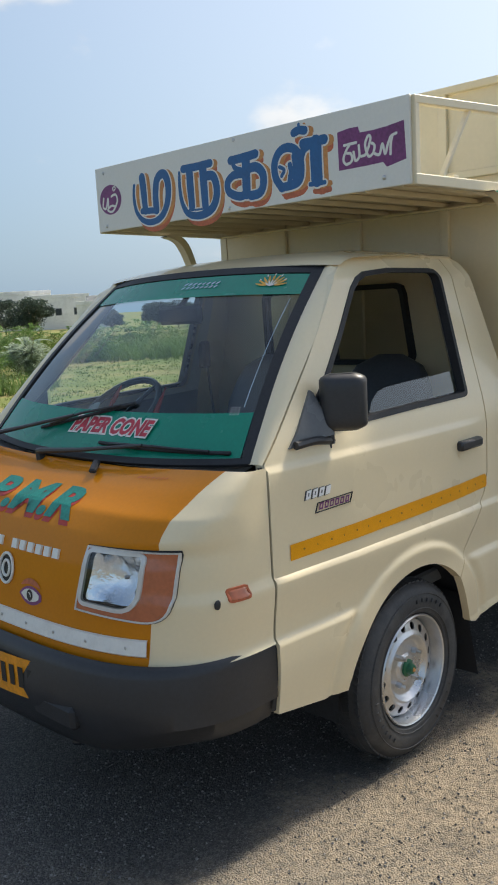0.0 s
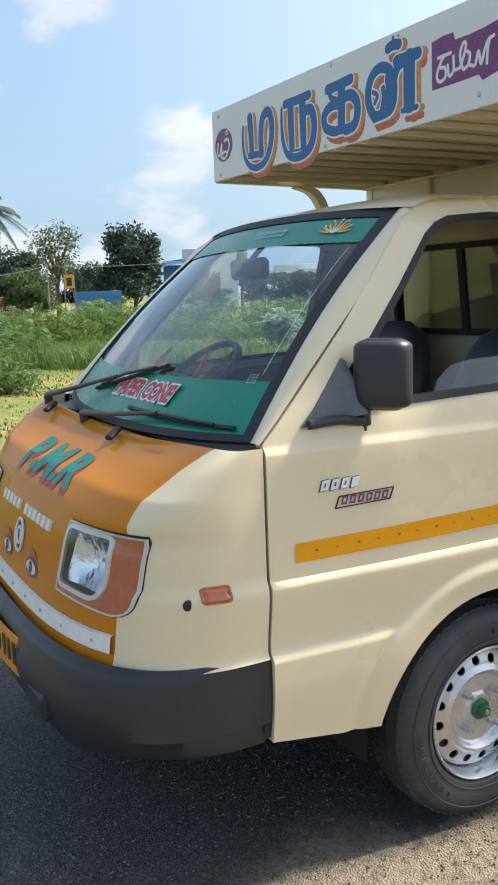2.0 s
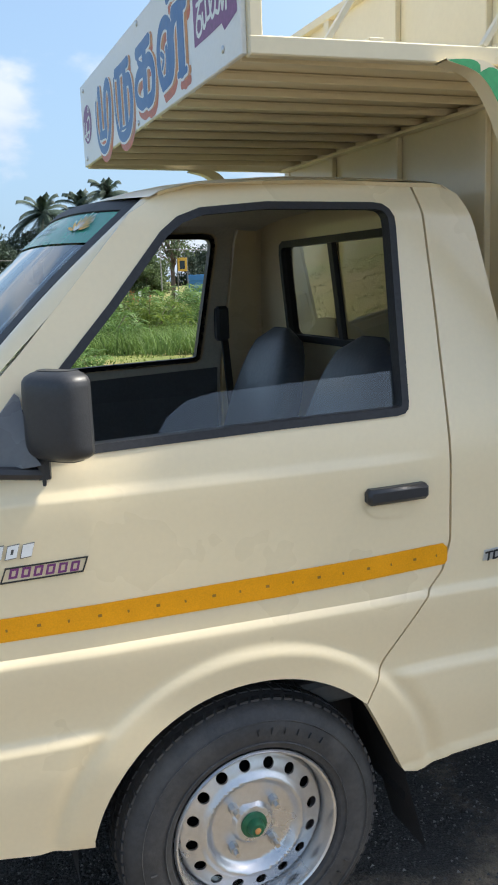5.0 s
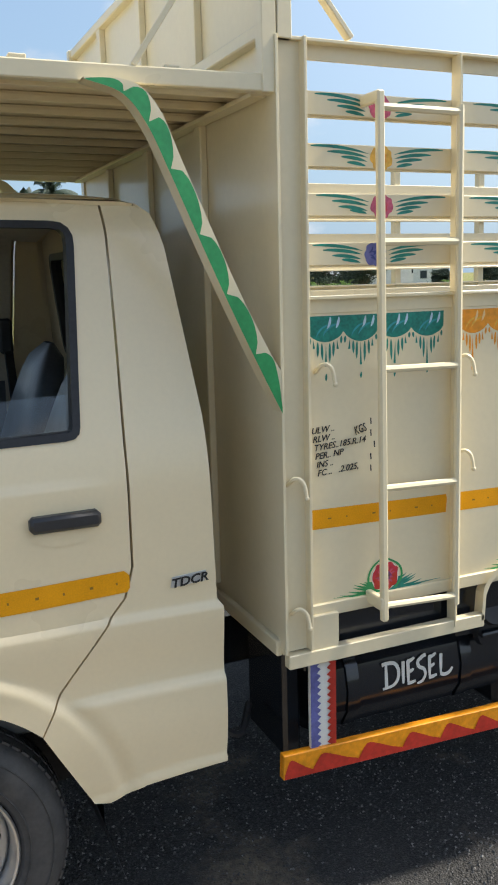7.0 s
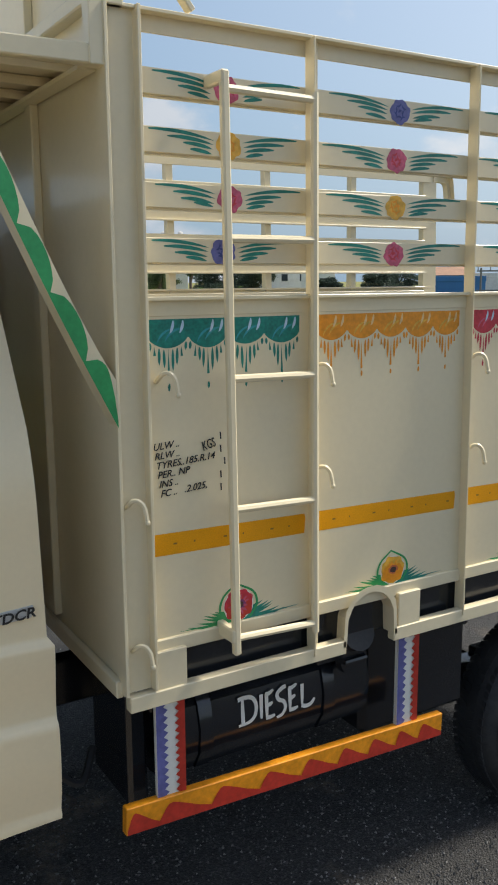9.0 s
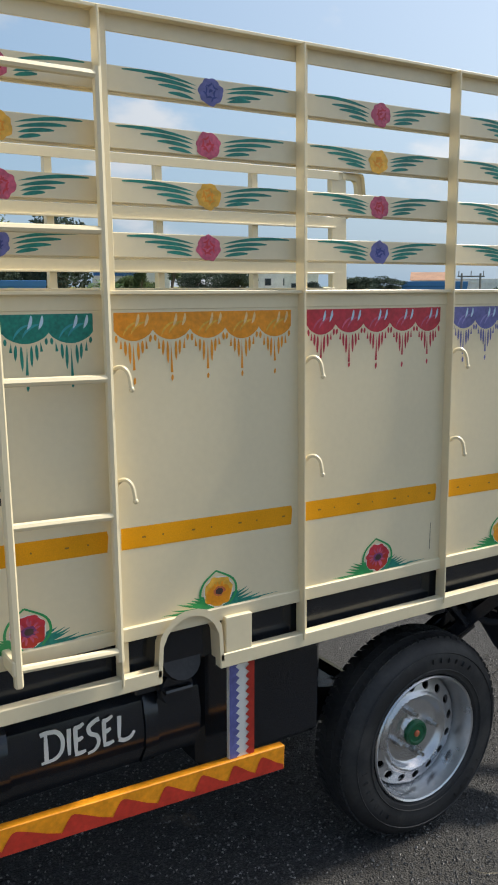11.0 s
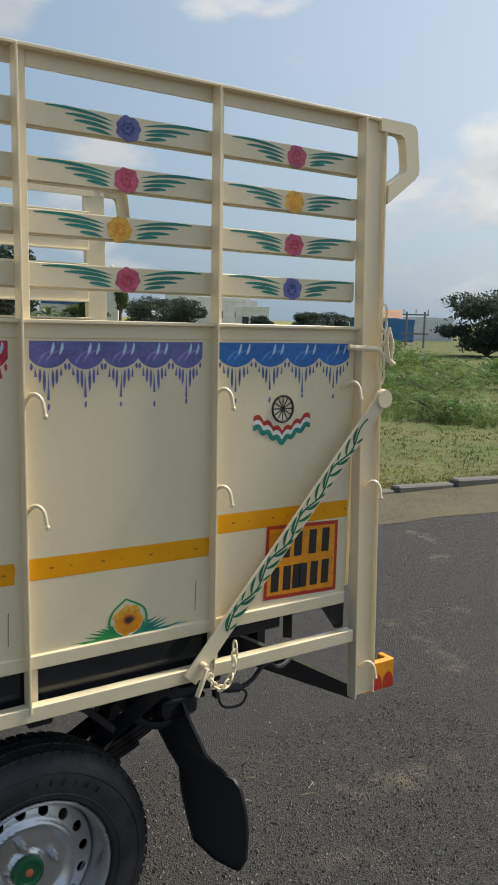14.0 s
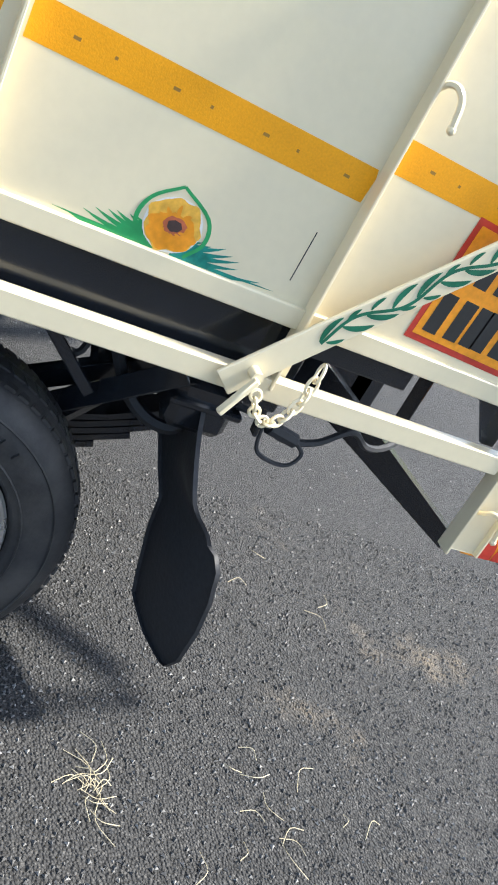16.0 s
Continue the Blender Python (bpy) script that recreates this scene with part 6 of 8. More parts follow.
# door mirror: a squarish shell swung back on its arm
for sgn in (-1, 1):
    across, ahead = Vector((0.63, sgn * 0.777, 0)), Vector((-0.777, sgn * 0.63, 0))
    hub_ = Vector((-0.372, sgn * 0.797, 0))

    def shell(a, fat, z):
        w_ = 0.0725 * math.copysign(abs(math.cos(a)) ** 0.42, math.cos(a)) * min(1, fat + 0.10)
        d_ = 0.050 * fat * max(0.0, math.sin(a)) - (0.010 if math.sin(a) < -0.2 else 0.0)
        return hub_ + across * w_ + ahead * d_ + Vector((0, 0, z))
    bm = bmesh.new()
    rows = []
    for i in range(19):
        t = 0.5 - 0.5 * math.cos(math.pi * i / 18)
        fat = max(0.5, (1 - abs(2 * t - 1) ** 6) ** 0.35)
        rows.append([shell(a, fat, 1.351 + 0.174 * t) for a in np.linspace(0, 2 * math.pi, 33)])
    loft(bm, rows)
    for rr in (rows[0], rows[-1]):
        bm.faces.new([bm.verts.new(p) for p in rr[:-1]])
    bmesh.ops.remove_doubles(bm, verts=bm.verts, dist=0.0005)
    mir = tp("door_mirror", bm, BLACK_PLASTIC, None, "square black plastic door mirror", True, 45)
    bm = bmesh.new()
    face = [hub_ - ahead * 0.0115 + across * (0.062 * u) + Vector((0, 0, 1.438 + 0.076 * v)) for u, v in rounded([(-1, -1), (1, -1), (1, 1), (-1, 1)], 0.15, 4)]
    bm.faces.new([bm.verts.new(p) for p in face])
    tp("mirror_glass", bm, CHROME, mir, "mirror glass")
    bm = bmesh.new()
    foot_ = hub_ - across * 0.045 + ahead * 0.012
    tube(bm, spline([(-0.575, sgn * 0.772, 1.330), (-0.50, sgn * 0.778, 1.334), (foot_.x - 0.05, sgn * 0.780, 1.330), (foot_.x, foot_.y, 1.322), (foot_.x + 0.012, foot_.y, 1.322)], 4), (0.013,) * 17, 8)
    tube(bm, [(foot_.x, foot_.y, 1.312), (foot_.x, foot_.y, 1.375)], 0.015)
    tube(bm, [(foot_.x, foot_.y, 1.298), (foot_.x, foot_.y, 1.314)], 0.005)
    tp("mirror_arm", bm, BLACK_PLASTIC, mir, "", True)


HUB_GREEN = material("hub_green", (0.01, 0.12, 0.05), 0.4, vary=0.2)

def wheel(c, sgn, front):
    """One wheel: tyre with tread blocks, pressed steel rim with round vents, nuts and hub."""
    c = Vector(c)
    rubber = TYRE_DUST_GLARE if front else TYRE
    R, W = 0.321, 0.135

    def turn(b):
        if sgn > 0:
            bmesh.ops.transform(b, matrix=Matrix.Diagonal((1, -1, 1, 1)), verts=b.verts)
        return b
    cc = Vector((c.x, -abs(c.y), c.z))
    prof = [(0.2005, -0.012), (0.2015, 0.004), (0.209, 0.0135), (0.235, 0.020), (0.258, 0.021), (0.279, 0.016), (0.295, 0.007), (0.307, -0.006),
            (0.3140, -0.020), (R - 0.001, -0.05), (R, -W / 2), (R - 0.001, -W + 0.05), (0.3140, -W + 0.020), (0.294, -W - 0.006), (0.262, -W - 0.02), (0.19, -W)]
    tyre = tp("tyre", turn(lathe(bmesh.new(), prof, cc, 72)), rubber, None, "black road tyre with worn tread", True, 30)
    # tread and shoulder blocks
    bm = bmesh.new()
    for k in range(72):
        a = 2 * math.pi * k / 72
        for d0, d1, r0, lean in ((-0.010, -0.036, 0.3100, 0.02), (-0.044, -0.070, 0.3165, -0.02), (-0.076, -0.102, 0.3165, 0.02), (-0.106, -0.128, 0.3100, -0.02)):
            a0, a1 = a + lean, a + 0.062 + lean
            q = []
            for r in (r0, r0 + 0.0055):
                for d, aa in ((d0, a0), (d1, a0 - lean * 1.5), (d1, a1 - lean * 1.5), (d0, a1)):
                    q.append(bm.verts.new(cc + Vector((r * math.cos(aa), -d, r * math.sin(aa)))))
            for f in ((4, 5, 6, 7), (0, 1, 5, 4), (1, 2, 6, 5), (2, 3, 7, 6), (3, 0, 4, 7)):
                bm.faces.new([q[i] for i in f])
    tp("tread", turn(bm), rubber, tyre)
    # raised sidewall marks: rings and unreadable raised bars
    bm = bmesh.new()
    for r in (0.222, 0.275):
        tube(bm, [cc + Vector((r * math.cos(a), -0.0185, r * math.sin(a))) for a in np.linspace(0, 2 * math.pi, 61)], 0.0022, 4, False)
    for k in list(range(6)) + list(range(18, 25)) + list(range(33, 38)):
        a = 2 * math.pi * k / 48 + 0.9
        p = cc + Vector((0.252 * math.cos(a), -0.0215, 0.252 * math.sin(a)))
        bar(bm, p - Vector((math.cos(a), 0, math.sin(a))) * 0.007, p + Vector((math.cos(a), 0, math.sin(a))) * 0.007, 0.010, 0.002, 0)
    tp("sidewall_relief", turn(bm), rubber, tyre, "raised sidewall ribs and bars")
    # rim barrel and lip
    bm = lathe(bmesh.new(), [(0.198, 0.0), (0.200, 0.008), (0.196, 0.013), (0.191, 0.010), (0.188, 0.0), (0.185, -0.014), (0.183, -0.024), (0.182, -0.052), (0.178, -0.15)], cc, 64)
    rim = tp("rim", turn(bm), SILVER, tyre, "silver steel wheel rim", True, 35)
    # disc with sixteen vent holes
    holes = [arc(0.150 * math.cos(t), 0.150 * math.sin(t), 0.0138, 0, 330, 11) for t in (2 * math.pi * (k + 0.25) / 16 for k in range(16))]
    dish = 0.0 if front else 0.022
    ring = arc(0, 0, 0.1825, 0, 354, 59)

    def disc(u, v):
        r = math.hypot(u, v)
        d = -0.031 + 0.010 * smooth01(0.052, 0.044, r) + 0.021 * smooth01(0.098, 0.119, r) - 0.010 * smooth01(0.121, 0.133, r) - 0.011 * smooth01(0.130, 0.174, r) - 0.016 * smooth01(0.172, 0.183, r)
        return cc + Vector((u, -d + dish, v))
    bm = sheet(bmesh.new(), ring, disc, 0.0062, holes, 0.006, (0, 1, 0))
    tp("wheel_disc", turn(bm), SILVER, tyre, "", True, 40)
    bm = lathe(bmesh.new(), [(0.176, -0.085), (0.0, -0.085)], cc, 32)
    tp("brake_drum", turn(bm), CHASSIS, tyre)
    for k in range(4):
        bm = bmesh.new()
        a = 2 * math.pi * k / 4 + (0.75 if front else 0.2)
        p = cc + Vector((0.070 * math.cos(a), 0.031 + dish, 0.070 * math.sin(a)))
        bmesh.ops.create_cone(bm, cap_ends=True, segments=6, radius1=0.012, radius2=0.011, depth=0.022, matrix=Matrix.Translation(p + Vector((0, -0.011, 0))) @ pose(0, 0, 0, 90))
        bmesh.ops.create_cone(bm, cap_ends=True, segments=8, radius1=0.006, radius2=0.006, depth=0.018, matrix=Matrix.Translation(p + Vector((0, -0.03, 0))) @ pose(0, 0, 0, 90))
        tp("wheel_nut", turn(bm), STEEL, tyre, "bare wheel nut", True)
    if front:
        bm = lathe(bmesh.new(), [(0.033, -0.03), (0.031, -0.016), (0.021, -0.012), (0.019, 0.000), (0.015, 0.006), (0.0, 0.008)], cc, 24)
        tp("hub_cap", turn(bm), HUB_GREEN, tyre, "green-painted hub cap", True, 30)
        bm = bmesh.new()
        bmesh.ops.create_uvsphere(bm, u_segments=10, v_segments=6, radius=0.008, matrix=Matrix.Translation(cc + Vector((0, -0.007, 0))) @ Matrix.Diagonal((1, 0.6, 1, 1)))
        tp("hub_stud", turn(bm), LETTER_SHADE_ORANGE, tyre)
    else:
        bm = lathe(bmesh.new(), [(0.042, -0.07), (0.040, -0.032), (0.036, -0.026), (0.030, -0.026), (0.026, -0.031), (0.0, -0.032)], cc, 28)
        tp("hub_cap", turn(bm), HUB_GREEN, tyre, "green-painted hub flange", True, 30)
        bm = bmesh.new()
        bmesh.ops.create_uvsphere(bm, u_segments=10, v_segments=6, radius=0.011, matrix=Matrix.Translation(cc + Vector((0, 0.030, 0))) @ Matrix.Diagonal((1, 0.5, 1, 1)))
        tp("hub_stud", turn(bm), LETTER_SHADE, tyre, "rusty hub stud", True)


for sgn in (-1, 1):
    wheel((HUB_F.x, sgn * 0.776, HUB_F.z), sgn, True)
    wheel((HUB_R.x, sgn * 0.791, HUB_R.z - 0.004), sgn, False)
    # dark inner wheel arch
    bm = bmesh.new()
    loft(bm, [[Vector((ARCH_C[0] + (ARCH_R + 0.03) * math.cos(a), sgn * y, ARCH_C[1] + (ARCH_R + 0.03) * math.sin(a))) for a in np.linspace(math.radians(-8), math.radians(188), 30)]
              for y in (0.755, 0.48)])
    bm.faces.new([bm.verts.new(Vector((ARCH_C[0] + (ARCH_R + 0.03) * math.cos(a), sgn * 0.48, ARCH_C[1] + (ARCH_R + 0.03) * math.sin(a)))) for a in np.linspace(math.radians(-8), math.radians(188), 30)])
    tp("wheel_arch_liner", bm, RUBBER, None, "black wheel arch liner", True)
    bm = bmesh.new()
    rows = [[Vector((0.345 + 0.10 * t, sgn * y, 0.62 - 0.36 * t)) for y in (0.62, 0.79)] for t in (0, 0.3, 0.6, 1)]
    loft(bm, rows)
    tp("front_mudflap", bm, RUBBER, None, "black front mud flap")
# axles, springs and chassis rails
bm = bmesh.new()
for sgn in (-1, 1):
    box(bm, (-0.95, 3.28), (sgn * 0.42 - 0.03, sgn * 0.42 + 0.03), (0.60, 0.725), 0.006)
    for x in np.arange(0.95, 2.9, 0.47):
        box(bm, (x - 0.03, x + 0.03), (sgn * 0.42, sgn * 0.82), (0.72, 0.885), 0.004)
box(bm, (0.9, 2.9), (-0.40, 0.40), (0.73, 0.885), 0.004)
box(bm, (3.20, 3.25), (-0.45, 0.45), (0.61, 0.72), 0.006)
chassis = tp("chassis_frame", bm, CHASSIS, None, "black ladder chassis frame")
bm = tube(bmesh.new(), [(2.35, -0.62, 0.322), (2.35, 0.62, 0.322)], 0.05)
bmesh.ops.create_uvsphere(bm, u_segments=16, v_segments=10, radius=0.13, matrix=Matrix.Translation((2.35, 0, 0.322)))
tube(bm, [(0.0, -0.60, 0.40), (0.0, 0.60, 0.40)], 0.04)
tp("axle", bm, CHASSIS, chassis, "", True)
for sgn in (-1, 1):
    bm = bmesh.new()
    for k in range(7):
        l = 0.60 - 0.06 * k
        pts = [(2.35 + l * t, sgn * 0.50, 0.40 + 0.17 * (l * t / 0.58) ** 2 - 0.0165 * k) for t in np.linspace(-1, 1, 11)]
        for a, b in zip(pts, pts[1:]):
            bar(bm, a, b, 0.065, 0.0125, 0)
    box(bm, (2.30, 2.40), (sgn * 0.455, sgn * 0.545), (0.31, 0.43), 0.006)
    bar(bm, (2.93, sgn * 0.50, 0.57), (2.95, sgn * 0.47, 0.72), 0.05, 0.02)
    tp("leaf_spring", bm, CHASSIS, chassis, "black leaf spring")
    bm = bmesh.new()
    bar(bm, (2.72, sgn * 0.78, 0.73), (2.58, sgn * 0.60, 0.50), 0.04, 0.04)
    bar(bm, (2.90, sgn * 0.62, 0.75), (2.45, sgn * 0.56, 0.47), 0.035, 0.035)
    tube(bm, [(2.62, sgn * 0.55, 0.70), (2.66, sgn * 0.58, 0.55), (2.55, sgn * 0.56, 0.40)], 0.03)
    tp("damper", bm, CHASSIS, chassis, "", True)
# rear lower structure: flared bumper brackets, junction box, cables
for sgn in (-1, 1):
    bm = bmesh.new()
    quad = [(3.06, 0.445, 0.735), (3.06, 0.445, 0.645), (3.40, 0.735, 0.520), (3.40, 0.735, 0.560)]
    bot = [bm.verts.new((x, sgn * y, z)) for x, y, z in quad]
    top = [bm.verts.new((x - 0.035, sgn * (y + 0.05), z + 0.012)) for x, y, z in quad]
    bm.faces.new(bot)
    bm.faces.new(top)
    for k in range(4):
        bm.faces.new((bot[k], bot[(k + 1) % 4], top[(k + 1) % 4], top[k]))
    tp("bumper_bracket", bm, CHASSIS, chassis, "flared black bumper bracket")
    bm = sheet(bmesh.new(), [(3.165, 0.893), (3.262, 0.893), (3.262, 0.800), (3.235, 0.800)], lambda u, v: (u, sgn * 0.842, v), 0.1, (), 0.008, (0, -sgn, 0))
    tp("corner_gusset", bm, CHASSIS, chassis, "black corner gusset")
    bm = bar(bmesh.new(), (3.20, sgn * 0.66, 0.89), (3.235, sgn * 0.62, 0.70), 0.028, 0.010)
    tp("floor_stay", bm, CHASSIS, chassis)
bm = bmesh.new()
box(bm, (2.715, 2.825), (-0.775, -0.66), (0.615, 0.715), 0.014)
box(bm, (2.705, 2.835), (-0.785, -0.66), (0.665, 0.680), 0.004)
tp("junction_box", bm, CHASSIS, chassis, "black plastic junction box")
bm = bar(bmesh.new(), (2.845, -0.80, 0.755), (2.855, -0.80, 0.665), 0.022, 0.008)
tp("cable_tab", bm, CHASSIS, chassis)
bm = tube(bmesh.new(), spline([(2.80, -0.74, 0.68), (2.86, -0.78, 0.690), (2.92, -0.78, 0.662), (2.99, -0.77, 0.668), (3.05, -0.76, 0.705), (3.10, -0.75, 0.68), (3.16, -0.72, 0.675), (3.24, -0.66, 0.69)], 6), 0.007, 6)
tp("wiring", bm, RUBBER, chassis, "loose black wiring", True)
bm = tube(bmesh.new(), spline([(2.87, -0.785, 0.685), (2.885, -0.79, 0.630), (2.945, -0.79, 0.618), (2.968, -0.785, 0.645), (2.945, -0.78, 0.665)], 6), 0.004, 6)
tp("wiring", bm, RUBBER, chassis, "", True)
bm = tube(bmesh.new(), [(2.885, -0.782, 0.678), (2.945, -0.778, 0.664)], 0.014, 8)
tp("cable_plug", bm, RUBBER, chassis, "", True)
bm = tube(bmesh.new(), spline([(0.62, -0.66, 0.62), (0.72, -0.62, 0.56), (0.80, -0.66, 0.50), (0.86, -0.6, 0.55)], 6), 0.010, 6)
tp("wiring", bm, RUBBER, chassis, "", True)
bm = tube(bmesh.new(), spline([(2.60, -0.66, 0.72), (2.68, -0.68, 0.60), (2.76, -0.70, 0.575), (2.80, -0.70, 0.64)], 6), 0.012, 6)
tp("brake_hose", bm, RUBBER, chassis, "", True)
bm = tube(bmesh.new(), spline([(2.42, -0.60, 0.74), (2.50, -0.66, 0.68), (2.57, -0.66, 0.64), (2.60, -0.64, 0.71), (2.66, -0.66, 0.74)], 6), 0.007, 6)
tp("brake_hose", bm, RUBBER, chassis, "", True)
bm = bar(bmesh.new(), (2.44, -0.72, 0.76), (2.60, -0.70, 0.60), 0.03, 0.02)
tp("guard_stay", bm, CHASSIS, chassis)

# rear mud flap: a narrow arm that widens to a leaf-shaped blade, turned outwards
FLAP = [(-0.125, 0.735), (-0.150, 0.605), (-0.108, 0.530), (-0.064, 0.460), (-0.030, 0.420), (-0.034, 0.344), (-0.020, 0.261), (-0.006, 0.203), (0.077, 0.182), (0.150, 0.180), (0.165, 0.184),
        (0.188, 0.224), (0.203, 0.312), (0.206, 0.385), (0.198, 0.447), (0.178, 0.467), (0.152, 0.466), (0.120, 0.530), (0.088, 0.585), (0.045, 0.645), (0.005, 0.735)]
for sgn in (-1, 1):
    def flap(s, z):
        curl = 0.075 * smooth01(-0.06, 0.10, s) * smooth01(0.46, 0.56, z)
        bow = 0.012 * (1 - ((s - 0.08) / 0.12) ** 2) * smooth01(0.48, 0.34, z)
        return (2.867 - 0.16 * (z - 0.2) + 0.26 * s - 0.65 * curl - bow, sgn * (0.712 + 0.966 * s + 0.75 * curl), z)
    bm = sheet(bmesh.new(), FLAP, flap, 0.02, (), 0.012, (-0.7, 0.0, 0.0))
    tp("rear_mudflap", bm, RUBBER, None, "black rear mud flap", True, 50)
    bm = bar(bmesh.new(), flap(-0.125, 0.76), flap(-0.05, 0.56), 0.02, 0.045, 0.006)
    tp("flap_arm", bm, CHASSIS, chassis, "flat steel flap carrier", True)

# fuel tank, filler, guard rail
bm = bmesh.new()
sec = [(-0.55, 0.50), (-0.70, 0.50), (-0.765, 0.52), (-0.795, 0.57), (-0.80, 0.63), (-0.785, 0.69), (-0.74, 0.735), (-0.66, 0.75), (-0.55, 0.75)]
loft(bm, [[Vector((x, y, z)) for y, z in sec] for x in (0.97, 0.985, 1.1, 1.25, 1.4, 1.56, 1.575)])
for x in (0.972, 1.573):
    bm.faces.new([bm.verts.new((x, y, z)) for y, z in sec])
tank = tp("fuel_tank", bm, CHASSIS, None, "glossy black fuel tank with white lettering", True, 30)
for x in (1.075, 1.44):
    bm = bmesh.new()
    loft(bm, [[Vector((xx, y - 0.006 * (1 if y < -0.6 else 0), z + (0.005 if z > 0.7 else 0))) for y, z in sec] for xx in (x - 0.018, x + 0.018)])
    tp("tank_strap", bm, CHASSIS, tank, "", True)
# DIESEL, brushed by hand: each letter as strokes on the tank's face
f_tank = lambda u, v: (u, -0.8022 + (v - 0.612) * 0.12, v)
DIESEL = (([(1.177, 0.613), (1.178, 0.645), (1.179, 0.676)], [(1.166, 0.676), (1.182, 0.678), (1.205, 0.674), (1.217, 0.655), (1.214, 0.630), (1.198, 0.615), (1.165, 0.611)]),
          ([(1.234, 0.674), (1.232, 0.645), (1.231, 0.613)],),
          ([(1.249, 0.672), (1.248, 0.640), (1.247, 0.613)], [(1.246, 0.671), (1.258, 0.672), (1.270, 0.678)], [(1.248, 0.643), (1.257, 0.643), (1.266, 0.647)], [(1.244, 0.612), (1.256, 0.611), (1.271, 0.613)]),
          ([(1.308, 0.678), (1.296, 0.675), (1.281, 0.664), (1.284, 0.649), (1.299, 0.640), (1.303, 0.624), (1.293, 0.609), (1.275, 0.604)],),
          ([(1.319, 0.669), (1.318, 0.640), (1.317, 0.616)], [(1.316, 0.669), (1.328, 0.670), (1.341, 0.676)], [(1.318, 0.643), (1.326, 0.644), (1.335, 0.648)], [(1.314, 0.614), (1.326, 0.613), (1.341, 0.616)]),
          ([(1.358, 0.671), (1.356, 0.645), (1.354, 0.618)], [(1.352, 0.616), (1.366, 0.611), (1.382, 0.614), (1.394, 0.626)]))
for letter in DIESEL:
    bm = bmesh.new()
    for stroke in letter:
        line = spline(stroke, 6)
        m_ = len(line) - 1
        ribbon(bm, line, [0.0105 - 0.004 * (k / m_) ** 3 for k in range(m_ + 1)], f_tank)
    tp("painted_letter", bm, SIGN_WHITE, tank, "white painted letter")
bm = bmesh.new()
tube(bm, [(1.50, -0.70, 0.72), (1.50, -0.80, 0.78), (1.50, -0.845, 0.80)], 0.05, 16)
tp("filler_neck", bm, RUBBER, tank, "", True)
bm = bmesh.new()
bmesh.ops.create_cone(bm, cap_ends=True, segments=20, radius1=0.046, radius2=0.042, depth=0.02, matrix=Matrix.Translation((1.49, -0.83, 0.725)) @ pose(0, 0, 0, 90))
tube(bm, [(1.455, -0.845, 0.725), (1.525, -0.845, 0.725)], 0.008)
tp("filler_cap", bm, CHASSIS, tank, "", True)
bm = bmesh.new()
box(bm, (0.88, 0.93), (-0.78, -0.55), (0.47, 0.80), 0.01)
tp("tank_end_plate", bm, CHASSIS, None, "black plate ahead of the tank")
bm = bmesh.new()
box(bm, (1.60, 2.0), (-0.74, -0.50), (0.42, 0.80), 0.02)
tp("battery_box", bm, CHASSIS, None, "black box under the load bed")

f_guard = lambda u, v: (u, -0.8735, v)
bm = bmesh.new()
bar(bm, (0.832, -0.86, 0.506), (1.780, -0.86, 0.472), 0.024, 0.066)
guard = tp("side_guard", bm, ORANGE_PAINT, None, "orange side guard rail with red painted waves")
WAVES = (0.834, 0.912, 1.046, 1.180, 1.302, 1.416, 1.515, 1.609, 1.689, 1.776)
for a, b in zip(WAVES, WAVES[1:]):
    bm = bmesh.new()
    crest = lambda t: 0.009 + 0.041 * (math.sin(math.pi / 2 * t / 0.26) ** 1.1 if t < 0.26 else 1 - 0.95 * smooth01(-0.25, 1.15, (t - 0.26) / 0.74) * 1.02 + 0.06 * (1 - t))
    top = [(a + (b - a) * t, 0.506 - 0.0359 * (a + (b - a) * t - 0.832) - 0.0295 + crest(t)) for t in (0, 0.06, 0.12, 0.19, 0.26, 0.36, 0.52, 0.75, 1)]
    bot = [(p[0], 0.506 - 0.0359 * (p[0] - 0.832) - 0.0305) for p in top]
    vs_t, vs_b = [bm.verts.new(f_guard(*p)) for p in top], [bm.verts.new(f_guard(*p)) for p in bot]
    for i in range(8):
        bm.faces.new((vs_t[i], vs_t[i + 1], vs_b[i + 1], vs_b[i]))
    tp("painted_wave", bm, RED_PAINT, guard, "red painted wave")
for x0 in (0.914, 1.620):
    zb = 0.53 if x0 < 1 else 0.505
    bm = bmesh.new()
    box(bm, (x0, x0 + 0.072), (-0.862, -0.85), (zb, 0.775), 0.001)
    br = tp("guard_bracket", bm, SIGN_WHITE, guard, "flat bracket painted blue, white and red")
    for name, u0, u1, mat, flipx in (("blue_edge", 0.0, 0.022, VIOLET_PAINT, 1), ("red_edge", 0.072, 0.053, RED_PAINT, -1)):
        bm = bmesh.new()
        n = 13
        for k in range(n):
            z0, z1 = zb + 0.004 + (0.768 - zb) * k / n, zb + 0.004 + (0.768 - zb) * (k + 1) / n
            tip = x0 + u1 + flipx * 0.007
            vs = [bm.verts.new((p, -0.8645, q)) for p, q in ((x0 + u0, z0), (x0 + u1 - flipx * 0.004, z0), (tip, (z0 + z1) / 2), (x0 + u1 - flipx * 0.004, z1), (x0 + u0, z1))]
            bm.faces.new(vs)
        tp(name, bm, mat, br)

